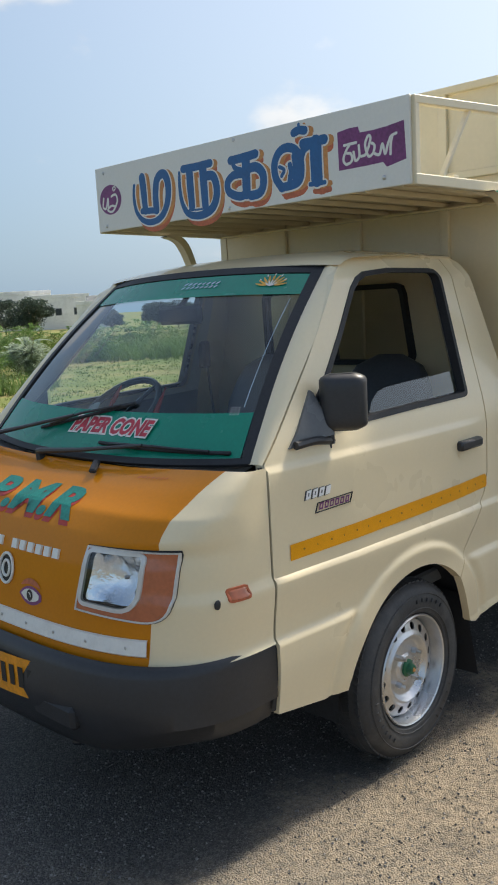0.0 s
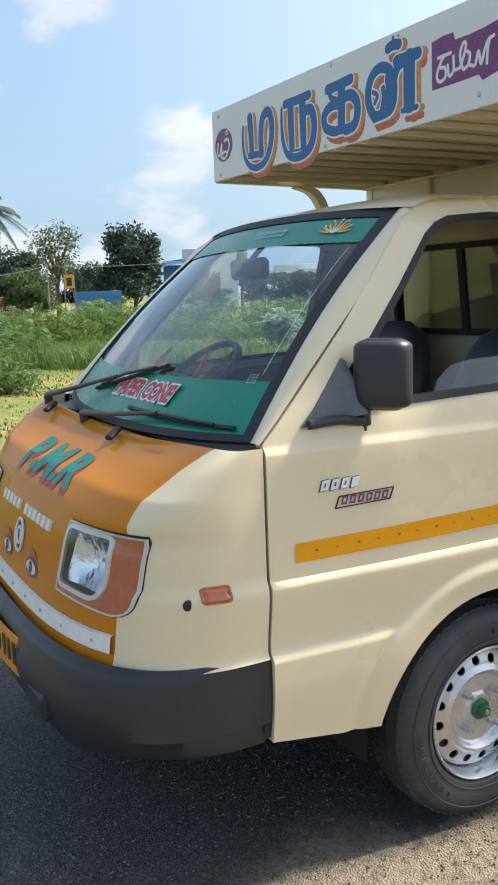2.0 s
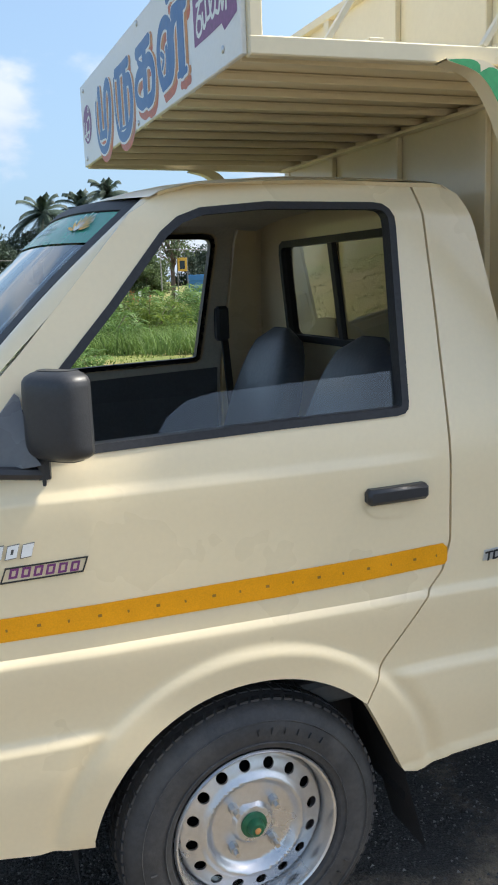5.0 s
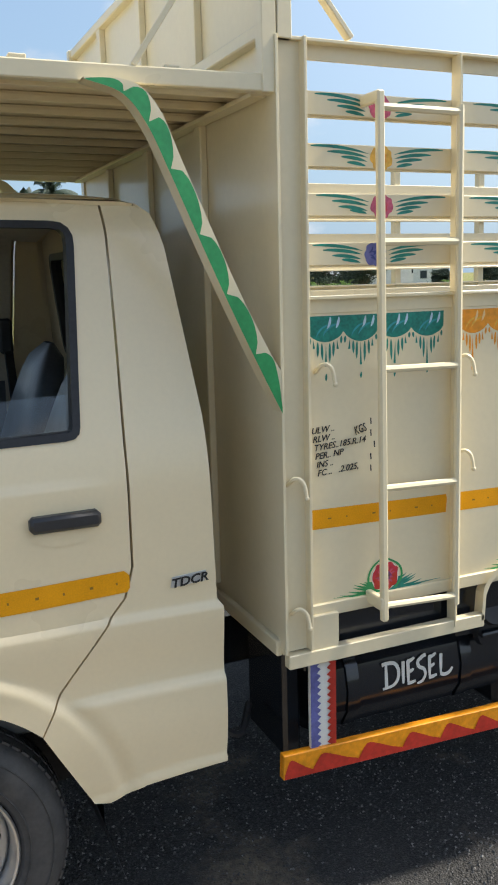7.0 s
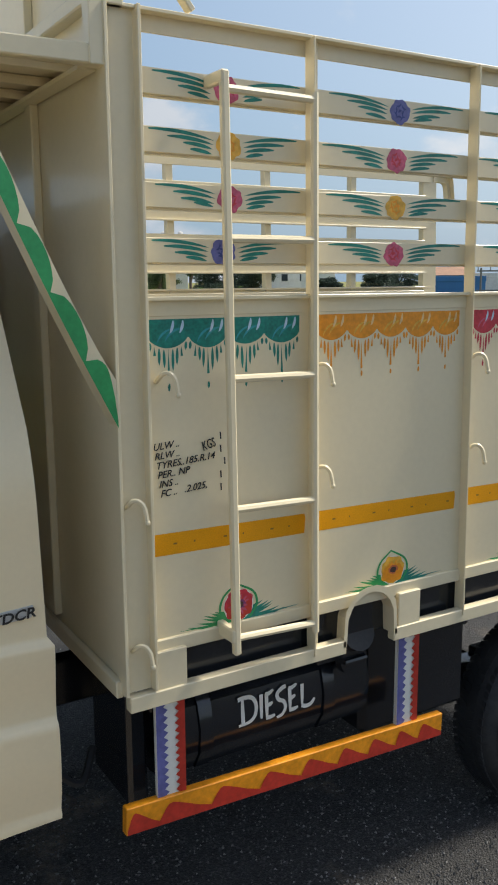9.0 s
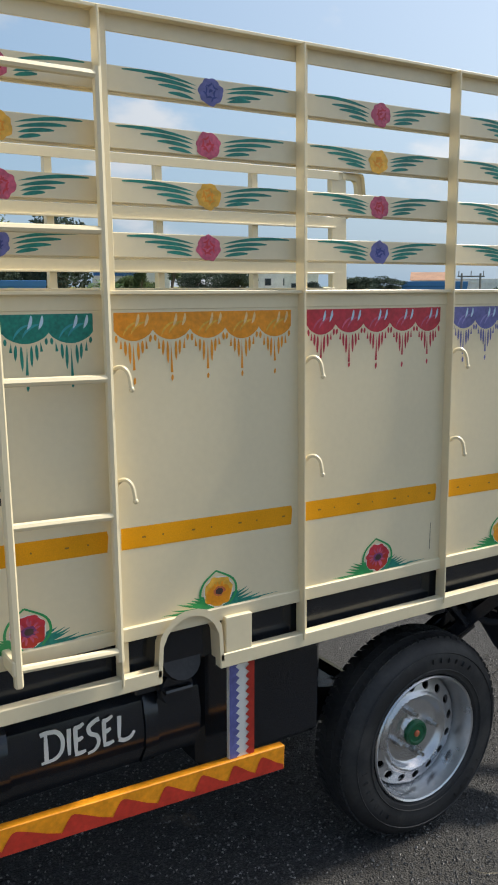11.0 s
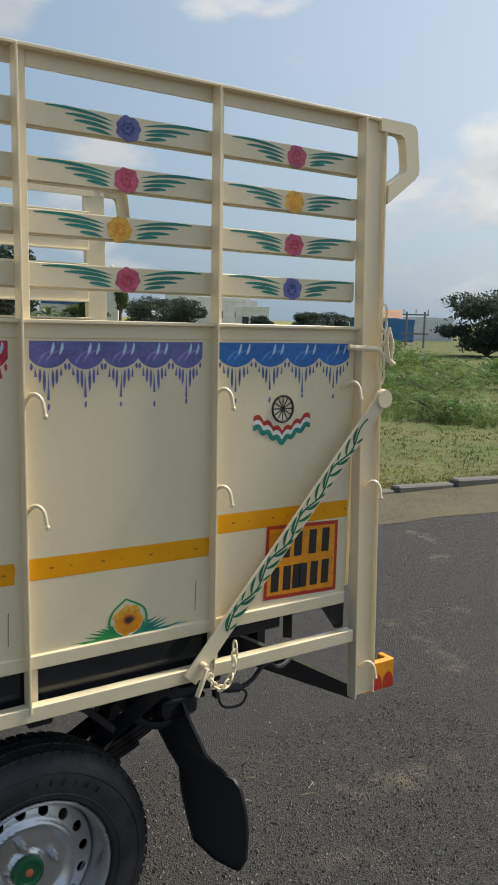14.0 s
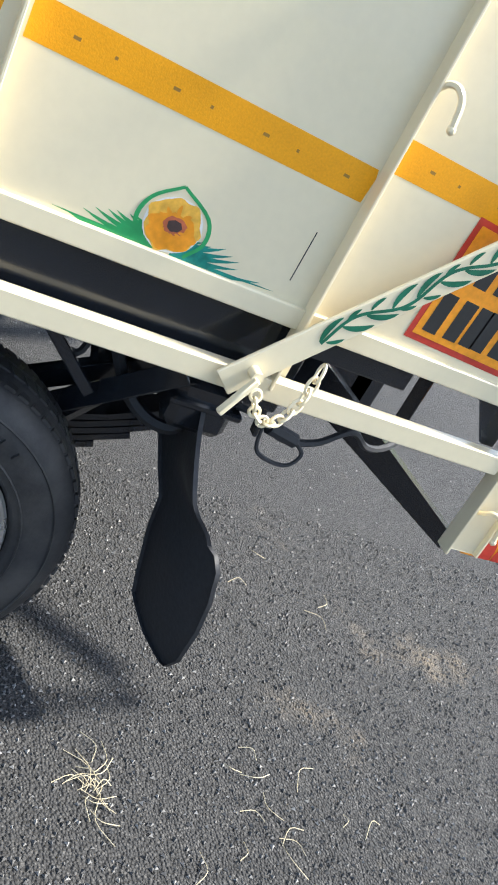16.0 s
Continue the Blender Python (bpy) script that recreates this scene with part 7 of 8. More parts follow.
HEART = material("dark_heart", (0.06, 0.035, 0.03), 0.5, vary=0.3)
BLUE_DARK = material("dark_blue_paint", (0.03, 0.05, 0.22), 0.44, vary=0.2, scale=25)
VIOLET_SHEEN = material("violet_sheen", (0.24, 0.22, 0.50), 0.44, vary=0.2, scale=25)
TEAL_SHEEN = material("teal_sheen", (0.03, 0.30, 0.34), 0.44, vary=0.2, scale=25)
SWAG_PALE = material("pale_orange_paint", (0.80, 0.55, 0.25), 0.44, vary=0.2, scale=25)
BLUE_SHEEN = material("blue_sheen", (0.05, 0.27, 0.58), 0.44, vary=0.2, scale=25)
# ---- cargo body ----
Y0 = 0.885
POSTS = [1.318, 1.815, 2.298, 2.775]
TAPES = [(0.916, 1.312, 1.156, 1.147), (1.345, 1.798, 1.147, 1.138), (1.830, 2.283, 1.141, 1.134), (2.314, 2.781, 1.138, 1.131), (2.800, 3.236, 1.184, 1.182)]
BAYS = [(0.912, 1.300), (1.336, 1.797), (1.833, 2.280), (2.316, 2.757), (2.793, 3.225)]
SLATS = [(2.055, 2.105), (1.945, 1.995), (1.838, 1.888), (1.728, 1.779)]
FRINGE_BLUE = material("slate_blue_fringe_paint", (0.055, 0.13, 0.26), 0.45, vary=0.35, scale=40, fine=160)
SWAG = [TEAL_PAINT, ORANGE_PAINT, CRIMSON_PAINT, VIOLET_PAINT, BLUE_PAINT]
FLOWERS = [(PINK_PAINT, YELLOW_PAINT, PINK_PAINT, VIOLET_PAINT), (VIOLET_PAINT, PINK_PAINT, YELLOW_PAINT, PINK_PAINT),
           (PINK_PAINT, YELLOW_PAINT, PINK_PAINT, VIOLET_PAINT), (VIOLET_PAINT, PINK_PAINT, YELLOW_PAINT, PINK_PAINT), (PINK_PAINT, YELLOW_PAINT, PINK_PAINT, VIOLET_PAINT)]
LOW = [CRIMSON_PAINT, YELLOW_PAINT, CRIMSON_PAINT, YELLOW_PAINT, None]
# load floor and headboard
bm = bmesh.new()
box(bm, (0.866, 3.25), (-0.844, 0.844), (0.886, 0.93), 0.004)
tp("load_floor", bm, CHASSIS, None, "black steel load floor")
bm = bmesh.new()
box(bm, (0.842, 0.862), (-0.862, 0.862), (0.80, 2.215), 0.002)
head = tp("headboard", bm, CREAM_BODY, None, "cream sheet-steel headboard")
bm = bmesh.new()
for y in (-0.45, 0.0, 0.45):
    box(bm, (0.822, 0.842), (y - 0.02, y + 0.02), (0.86, 2.09), 0.003)
box(bm, (0.825, 0.842), (-0.86, 0.86), (0.80, 0.84), 0.003)
tp("headboard_ribs", bm, CREAM_BODY, head)
# upper headboard above the rack, on posts with diagonal stays
bm = bmesh.new()
box(bm, (0.838, 0.852), (-0.845, 0.845), (2.225, 2.555), 0.002)
upper = tp("upper_headboard", bm, CREAM_BODY, None, "cream sheet panel above the roof rack")
bm = bmesh.new()
for y in (-0.45, 0.0, 0.45):
    box(bm, (0.818, 0.838), (y - 0.02, y + 0.02), (2.235, 2.55), 0.002)
box(bm, (0.815, 0.856), (-0.85, 0.85), (2.205, 2.235), 0.003)
box(bm, (0.815, 0.856), (-0.85, 0.85), (2.545, 2.575), 0.003)
tp("upper_headboard_ribs", bm, CREAM_BODY, upper)
for sgn in (-1, 1):
    tp("headboard_post", bar(bmesh.new(), (0.825, sgn * 0.868, 2.09), (0.825, sgn * 0.868, 2.575), 0.034, 0.034), CREAM_BODY, upper)
    tp("headboard_post", bar(bmesh.new(), (0.862, sgn * 0.868, 2.20), (0.862, sgn * 0.868, 2.575), 0.034, 0.034), CREAM_BODY, upper)
    tp("headboard_stay", bar(bmesh.new(), (1.03, sgn * 0.868, 2.215), (0.87, sgn * 0.868, 2.40), 0.026, 0.012), CREAM_BODY, upper)

# leaf-and-flower brushwork for one slat
def slat_art(bay, row, y):
    x0, x1 = bay
    z0, z1 = SLATS[row]
    rnd = random.Random(int(x0 * 100) * 7 + row)
    cx, cz = (x0 + x1) / 2 + rnd.uniform(-0.015, 0.01) + 0.012, (z0 + z1) / 2
    half = (x1 - x0) * 0.405
    f = lambda u, v: (u, y - 0.00036, v)
    g = bmesh.new()
    for s in (-1, 1):
        for k in range(4):
            ze = cz + 0.017 - 0.0105 * k + rnd.uniform(-0.0015, 0.0015)
            far = half * (1.0, 0.74, 0.58, 0.44)[k] * rnd.uniform(0.93, 1.05)
            a = (cx + s * (0.034 + 0.002 * k), ze - 0.006 - 0.0015 * (3 - k))
            b = (cx + s * (0.02 + far), ze + (0.0015 if k else 0.003))
            leaf(g, b, a, 0.0078 if k else 0.0070, f, -s * 0.035)
    f2 = lambda u, v: (u, y - 0.00064, v)
    h = bmesh.new()
    blob(h, (cx, cz - 0.002), 0.030, 0.0275, f2, 36, 0.10, rnd.random())
    p = bmesh.new()
    f3_ = lambda u, v: (u, y - 0.00092, v)
    for k in range(7):
        an = 2 * math.pi * k / 7 + rnd.uniform(-0.3, 0.3)
        rr = rnd.uniform(0.010, 0.018)
        q = Vector((cx + rr * math.cos(an), cz - 0.002 + rr * math.sin(an)))
        tn = Vector((-math.sin(an), math.cos(an))) * 0.0085
        leaf(p, q - tn, q + tn, 0.0042, f3_, 0.22)
    leaf(p, (cx - 0.005, cz - 0.004), (cx + 0.005, cz + 0.001), 0.006, f3_, 0.2)
    return g, h, p


for sgn in (-1, 1):
    yy = -sgn
    # lower sheet with its folded edges: the root of this side
    bm = bmesh.new()
    box(bm, (0.90, 3.24), (sgn * 0.846, sgn * 0.866), (0.905, 1.64), 0.002)
    side_root = tp("cargo_side", bm, CREAM_BODY, None, "cream sheet-steel cargo side with painted swags and flowers" if sgn < 0 else "cream sheet-steel cargo side")
    # corner post: a folded channel
    def channel(name, prof, foot, head, label=""):
        """A folded section extruded from foot to head."""
        b = bmesh.new()
        ends = [[b.verts.new((x + px_, sgn * py_, z)) for px_, py_ in prof] for x, z in (foot, head)]
        n_ = len(prof)
        for q in range(n_):
            b.faces.new((ends[0][q], ends[0][(q + 1) % n_], ends[1][(q + 1) % n_], ends[1][q]))
        b.faces.new(ends[0])
        b.faces.new(ends[1])
        bmesh.ops.bevel(b, geom=b.edges[:], offset=0.0012, segments=1, affect="EDGES", clamp_overlap=True)
        return tp(name, b, CREAM_BODY, side_root, label)
    channel("corner_post", [(0.836, 0.846), (0.836, 0.890), (0.843, 0.890), (0.843, 0.869), (0.903, 0.869), (0.903, 0.893), (0.910, 0.893), (0.910, 0.861), (0.846, 0.861), (0.846, 0.846)], (0, 0.812), (0, 2.207), "cream folded-channel corner post")
    for x, foot_x, head_x in zip(POSTS, (0.010, 0.008, 0.009, 0.014), (-0.006, -0.0105, -0.010, -0.004)):
        channel("post", [(0, 0.857), (0, 0.8925), (0.005, 0.8925), (0.005, 0.862), (0.031, 0.862), (0.031, 0.857)], (x + foot_x, 0.79), (x + head_x, 2.203), "cream angle-iron post")
    # rear post: a broad folded channel
    channel("rear_post", [(0, 0.857), (0, 0.8925), (0.006, 0.8925), (0.006, 0.868), (0.081, 0.868), (0.081, 0.880), (0.087, 0.880), (0.087, 0.857)], (3.277, 0.592), (3.222, 2.203), "broad folded-channel rear corner post")
    bm = bmesh.new()
    o = [(3.285, 2.207), (3.394, 2.207), (3.410, 2.203), (3.419, 2.190), (3.433, 2.092), (3.431, 2.078), (3.420, 2.064), (3.321, 1.990), (3.321, 2.040), (3.381, 2.080), (3.386, 2.090), (3.376, 2.152), (3.370, 2.166), (3.358, 2.173), (3.286, 2.175)]
    sheet(bm, o, lambda u, v: (u, sgn * 0.882, v), 0.04, (), 0.03, (0, -sgn, 0))
    tp("rear_hoop", bm, CREAM_BODY, side_root, "bent rear hoop at the top corner")
    # rails
    bm = bmesh.new()
    box(bm, (0.836, 3.285), (sgn * 0.850, sgn * 0.882), (2.200, 2.207), 0.001)
    box(bm, (0.905, 3.26), (sgn * 0.850, sgn * 0.856), (2.168, 2.202), 0.001)
    tp("top_rail", bm, CREAM_BODY, side_root, "top angle rail")
    bm = bmesh.new()
    box(bm, (0.905, 3.25), (sgn * 0.848, sgn * 0.882), (1.652, 1.660), 0.001)
    box(bm, (0.905, 3.25), (sgn * 0.862, sgn * 0.868), (1.620, 1.654), 0.001)
    tp("middle_rail", bm, CREAM_BODY, side_root, "middle angle rail")
    for z0, z1 in SLATS:
        bm = bmesh.new()
        box(bm, (0.905, 3.235), (sgn * 0.846, sgn * 0.858), (z0, z1), 0.0015)
        box(bm, (0.905, 3.235), (sgn * 0.838, sgn * 0.850), (z0 - 0.004, z0 + 0.004), 0.001)
        tp("slat", bm, CREAM_BODY, side_root)
    # lower lip and bottom rail with its notch round the filler
    bm = bmesh.new()
    box(bm, (0.905, 3.235), (sgn * 0.862, sgn * 0.874), (0.885, 0.918), 0.002)
    tp("sheet_lip", bm, CREAM_BODY, side_root)
    bm = bmesh.new()
    if sgn < 0:
        box(bm, (0.845, 1.428), (-0.889, -0.862), (0.772, 0.808), 0.002)
        box(bm, (1.582, 3.262), (-0.889, -0.862), (0.770, 0.806), 0.002)
        pts = [(1.428, 0.790), (1.432, 0.86)] + [(1.505 - 0.073 * math.cos(a), 0.845 + 0.075 * math.sin(a)) for a in np.linspace(0.3, math.pi - 0.3, 10)] + [(1.578, 0.86), (1.582, 0.790)]
        rows = [[Vector((p[0], y, p[1])) for p in pts] for y in (-0.889, -0.845)]
        loft(bm, rows)
        o = pts + [(p[0] + (0.010 if p[0] > 1.505 else -0.010) * (1 if p[1] < 0.87 else 0.6), p[1] + (0.016 if p[1] > 0.86 else 0)) for p in reversed(pts)]
        sheet(bm, o, lambda u, v: (u, -0.889, v), 0.05)
        box(bm, (0.912, 0.985), (-0.884, -0.862), (0.800, 0.895), 0.002)
        box(bm, (1.598, 1.672), (-0.886, -0.862), (0.800, 0.895), 0.002)
    else:
        box(bm, (0.845, 3.262), (0.889, 0.862), (0.770, 0.806), 0.002)
    tp("bottom_rail", bm, CREAM_BODY, side_root, "cream bottom rail")
    # rope hooks
    if sgn < 0:
        for x, z in [(0.935, 1.505)] + [(p + 0.012, 1.502) for p in POSTS] + [(p + 0.015, 1.262) for p in POSTS] + [(0.858, 1.245), (0.862, 0.925), (3.200, 1.512), (3.292, 1.232), (3.306, 0.70)]:
            bm = tube(bmesh.new(), spline([(x - 0.001, -0.866, z - 0.020), (x, -0.884, z - 0.008), (x + 0.005, -0.892, z), (x + 0.015, -0.901, z), (x + 0.024, -0.908, z - 0.014), (x + 0.028, -0.912, z - 0.044)], 5), 0.0050, 6)
            bmesh.ops.create_uvsphere(bm, u_segments=8, v_segments=6, radius=0.0066, matrix=Matrix.Translation((x + 0.028, -0.912, z - 0.045)))
            tp("rope_hook", bm, CREAM_BODY, side_root, "", True)
    # floor edge: black cross members behind the rail
    bm = bmesh.new()
    box(bm, (0.95, 2.80), (sgn * 0.80, sgn * 0.845), (0.79, 0.884), 0.003)
    box(bm, (2.79, 3.04), (sgn * 0.79, sgn * 0.835), (0.838, 0.884), 0.003)
    tp("floor_edge_beam", bm, CHASSIS, side_root, "black floor edge beam")
    if sgn > 0:
        continue
    yp = -0.866
    fp = lambda u, v: (u, yp - 0.00036, v)
    fp2 = lambda u, v: (u, yp - 0.00068, v)
    fp3 = lambda u, v: (u, yp - 0.00052, v)
    for bi, (x0, x1) in enumerate(BAYS):
        # swag: scallops with fringe
        n = 4 if bi in (0, 4) else 5
        scallops, h, strokes = [], bmesh.new(), []
        rnd = random.Random(40 + bi)
        a0, a1 = x0 + 0.005, x1 - 0.005
        for k in range(n):
            b0, b1 = a0 + (a1 - a0) * k / n, a0 + (a1 - a0) * (k + 1) / n
            dip = rnd.uniform(0.021, 0.026)
            top = [(b0 + (b1 - b0) * t, 1.614) for t in np.linspace(0, 1, 13)]
            bot = [(b0 + (b1 - b0) * t, 1.614 - 0.037 - dip * math.sin(math.pi * t) ** 0.7) for t in np.linspace(0, 1, 13)]
            g = bmesh.new()
            scallops.append(g)
            vt, vb = [g.verts.new(fp(*p)) for p in top], [g.verts.new(fp(*p)) for p in bot]
            for i in range(12):
                g.faces.new((vt[i], vt[i + 1], vb[i + 1], vb[i]))
            for q in (0.60, 0.84):
                strokes.append(("swag_highlight", leaf(bmesh.new(), (b0 + (b1 - b0) * (q + 0.03), 1.611), (b0 + (b1 - b0) * (q - 0.06), 1.584), 0.0068, fp2, 0.08)))
            for q, w in ((0.60, 0.005), (0.80, 0.006)):
                strokes.append(("swag_sheen", leaf(bmesh.new(), (b0 + (b1 - b0) * q, 1.594), (b0 + (b1 - b0) * (q - 0.38), 1.563 + 0.004 * (q > 0.7)), w, fp3, -0.14)))
        for k in range(n):
            b0, b1 = a0 + (a1 - a0) * k / n, a0 + (a1 - a0) * (k + 1) / n
            for j in range(9):
                t = (j + 0.5) / 9
                xs = b0 + (b1 - b0) * t
                z0 = 1.614 - 0.041 - 0.023 * math.sin(math.pi * t) ** 0.7
                ln = (0.014 + 0.046 * (1 - abs(t - 0.5) * 2) ** 1.6) * rnd.uniform(0.85, 1.12)
                blade(h, (xs, z0 - ln), (xs + rnd.uniform(-0.002, 0.002), z0), -0.0064, fp) if j % 3 == 1 else leaf(h, (xs, z0), (xs + rnd.uniform(-0.002, 0.002), z0 - ln), 0.0066, fp)
            xm = (b0 + b1) / 2 + 0.001
            z1 = 1.614 - 0.125 - rnd.uniform(0.004, 0.014)
            leaf(h, (xm, z1), (xm - 0.001, z1 - rnd.uniform(0.012, 0.018)), 0.0058, fp)
        sw_ = [tp("painted_scallop", g, SWAG[bi], side_root, "scallop of a painted swag") for g in scallops][0]
        tp("swag_fringe", h, SWAG[bi] if bi < 4 else FRINGE_BLUE, sw_, "painted drip fringe")
        for name, stroke in strokes:
            if name == "swag_highlight":
                tp(name, stroke, PALE_BLUE if bi != 1 else SWAG_PALE, sw_, "pale brush highlight")
            else:
                tp(name, stroke, (TEAL_SHEEN, YELLOW_PAINT, PINK_PAINT, VIOLET_SHEEN, BLUE_SHEEN)[bi], sw_, "lighter brush sweep")
        # slat flowers
        for r in range(4):
            g, h, p_ = slat_art((x0, x1), r, -0.858)
            tp("painted_leaves", g, TEAL_PAINT, side_root)
            bloom_ = tp("painted_flower", h, FLOWERS[bi][r], side_root)
            tp("flower_petals", p_, {PINK_PAINT: CRIMSON_PAINT, YELLOW_PAINT: ORANGE_PAINT, VIOLET_PAINT: BLUE_DARK}[FLOWERS[bi][r]], bloom_, "darker petal strokes")
        # reflective tape, lapped over the sheet
        t0, t1, zl, zr = TAPES[bi]
        zt = (zl + zr) / 2 - 0.024
        bm = sheet(bmesh.new(), [(t0, zl - 0.049), (t1, zr - 0.048), (t1 + 0.003, zr - 0.012), (t1, zr), (t0, zl)], fp, 0.08)
        tape_ = tp("reflective_tape", bm, TAPE, side_root, "yellow reflective tape strip")
        for k in range(4):
            for dx, w in ((0, 0.009), (0.05, 0.004)):
                u = t0 + 0.05 + k * 0.125 + dx
                if u + w < t1:
                    zm = zl + (zr - zl) * (u - t0) / (t1 - t0) - 0.025
                    tp("tape_mark", ribbon(bmesh.new(), [(u, zm), (u + w, zm - 0.0003)], 0.004, fp2), TAPE_MARK, tape_)
        if bi in (2, 3):
            bm = bmesh.new()
            ribbon(bm, [(x1 - 0.012, 0.948), (x1 - 0.011, 1.024)], 0.0017, fp)
            tp("panel_slit", bm, INK, side_root, "dark slit beside the post")
        # low flower between leaves
        if LOW[bi]:
            cx = (x0 + x1) / 2 + 0.0228
            g, g2 = bmesh.new(), bmesh.new()
            rnd = random.Random(70 + bi)
            for s, b_ in ((-1, g), (1, g2)):
                for k in range(8):
                    an = radians(4 + 8.5 * k + rnd.uniform(-2, 2))
                    ln = (0.125, 0.105, 0.095, 0.088, 0.080, 0.072, 0.062, 0.050)[k] * rnd.uniform(0.88, 1.08)
                    blade(b_, (cx + s * 0.012, 0.9205 + 0.003 * k), (cx + s * (0.014 + ln * math.cos(an)), 0.9205 + ln * 0.62 * math.sin(an)), 0.0125, fp, -s * 0.05)
                blade(b_, (cx + s * 0.02, 0.9195), (cx + s * (0.17 if s > 0 else 0.15), 0.924), 0.006, fp)
            for q in (1, -1):
                line = spline([(cx + q * 0.030, 0.922), (cx + q * 0.049, 0.949), (cx + q * 0.040, 0.982), (cx - 0.006, 1.009)], 5)
                ribbon(g, line, [0.0062 - 0.0035 * abs(i / (len(line) - 1) - 0.4) for i in range(len(line))], lambda u, v: (u, yp - 0.00080, v))
            halo = bmesh.new()
            blob(halo, (cx, 0.957), 0.0405, 0.038, lambda u, v: (u, yp - 0.00096, v), 26, 0.03, bi)
            fl_ = tp("painted_foliage", g, GREEN_PAINT, side_root, "painted green foliage")
            tp("painted_foliage", g2, TEAL_PAINT, fl_, "darker teal leaf blades")
            tp("bloom_halo", halo, SIGN_WHITE, fl_)
            g = bmesh.new()
            blob(g, (cx, 0.957), 0.0385, 0.0365, lambda u, v: (u, yp - 0.00124, v), 44, 0.10, bi)
            tp("painted_bloom", g, LOW[bi], fl_, "painted bloom")
            g = bmesh.new()
            blob(g, (cx + 0.001, 0.948), 0.0345, 0.0255, lambda u, v: (u, yp - 0.00150, v), 40, 0.12, bi)
            tp("bloom_shade", g, ORANGE_PAINT if LOW[bi] is YELLOW_PAINT else RED_PAINT, fl_, "deeper lower petals")
            g = bmesh.new()
            for k in range(13):
                a = 2 * math.pi * k / 13 + rnd.uniform(-0.15, 0.15)
                leaf(g, (cx + 0.013 * math.cos(a), 0.957 + 0.011 * math.sin(a)), (cx + rnd.uniform(0.024, 0.034) * math.cos(a + 0.2), 0.957 + rnd.uniform(0.022, 0.032) * math.sin(a + 0.2)), 0.0055, lambda u, v: (u, yp - 0.00165, v), 0.1)
            tp("bloom_petals", g, ORANGE_PAINT if LOW[bi] is YELLOW_PAINT else PINK_PAINT, fl_, "petal strokes")
            g = bmesh.new()
            blob(g, (cx + 0.002, 0.957), 0.0165, 0.0125, lambda u, v: (u, yp - 0.00178, v), 18, 0.10, bi + 3)
            tp("bloom_ring", g, LETTER_SHADE if LOW[bi] is YELLOW_PAINT else PURPLE, fl_, "rusty ring round the heart")
            g = bmesh.new()
            blob(g, (cx + 0.002, 0.957), 0.0105, 0.008, lambda u, v: (u, yp - 0.00190, v), 14, 0.1, bi)
            tp("bloom_heart", g, HEART, fl_, "dark bloom heart")
    # load data in hand lettering
    for row, txt in enumerate(("ULW ..", "RLW ..", "TYRES..185.R.14", "PER.. NP", "INS ..", "FC ..   .2.025,")):
        mm = Matrix.Translation((0.922 + 0.003 * row, -0.8685, 1.340 - 0.0205 * row)) @ pose(0, 0, 0, 90, -4, 0)
        lettering(txt, 0.0215, truck_inv @ mm, INK, side_root, "load_lettering", "black hand-painted load figures", 0.0001, 0.3, 0.98, 0.0006, "LEFT")
    lettering("KGS", 0.030, truck_inv @ Matrix.Translation((1.042, -0.8685, 1.328)) @ pose(0, 0, 0, 90, -14, 0), INK, side_root, "unit_lettering", "black hand-painted unit letters", 0.0001, 0.0, 0.6, 0.0006, "LEFT")
    bm = bmesh.new()
    for k in range(5):
        ribbon(bm, [(1.086 + 0.010 * (k == 2), 1.366 - 0.029 * k), (1.087 + 0.010 * (k == 2), 1.350 - 0.029 * k)], 0.0035, fp)
    tp("lettering_rule", bm, INK, side_root)
    # wheel emblem over a three-coloured ribbon
    g = tube(bmesh.new(), [(3.000 + 0.033 * math.cos(a), yp - 0.00060, 1.445 + 0.034 * math.sin(a)) for a in np.linspace(0, 2 * math.pi, 33)], 0.0032, 6, False)
    for k in range(12):
        a = 2 * math.pi * k / 12
        ribbon(g, [(3.0, 1.445), (3.0 + 0.031 * math.cos(a), 1.445 + 0.032 * math.sin(a))], 0.0032, fp2)
    em = tp("wheel_emblem", g, INK, side_root, "black spoked wheel emblem over a tricolour ribbon")
    for nm, off, mat in (("red_band", 0.0, RED_PAINT), ("white_band", -0.0125, SIGN_WHITE), ("green_band", -0.024, TEAL_PAINT)):
        g = bmesh.new()
        pts = [(3.0 + 0.092 * t, 1.428 + off - 0.044 * (1 - abs(t)) + 0.005 * math.sin(abs(t) * 18.8 - 1.57)) for t in np.linspace(-1, 1, 49)]
        ribbon(g, pts, [0.0128] * 49, lambda u, v, o=off: (u, yp - 0.00040 + o * 0.02, v))
        tp(nm, g, mat, em)
    # number panel: bars stand for the number
    bm = sheet(bmesh.new(), [(2.956, 0.936), (3.206, 0.928), (3.205, 1.128), (2.960, 1.137)], lambda u, v: (u, yp - 0.00084, v), 0.1)
    pl = tp("number_panel", bm, RED_PAINT, side_root, "orange number panel with red border and black bars")
    bm = sheet(bmesh.new(), [(2.966, 0.946), (3.196, 0.938), (3.195, 1.118), (2.970, 1.127)], lambda u, v: (u, yp - 0.00112, v), 0.1)
    tp("number_field", bm, ORANGE_PAINT, pl)
    f4 = lambda u, v: (u, yp - 0.00140, v)
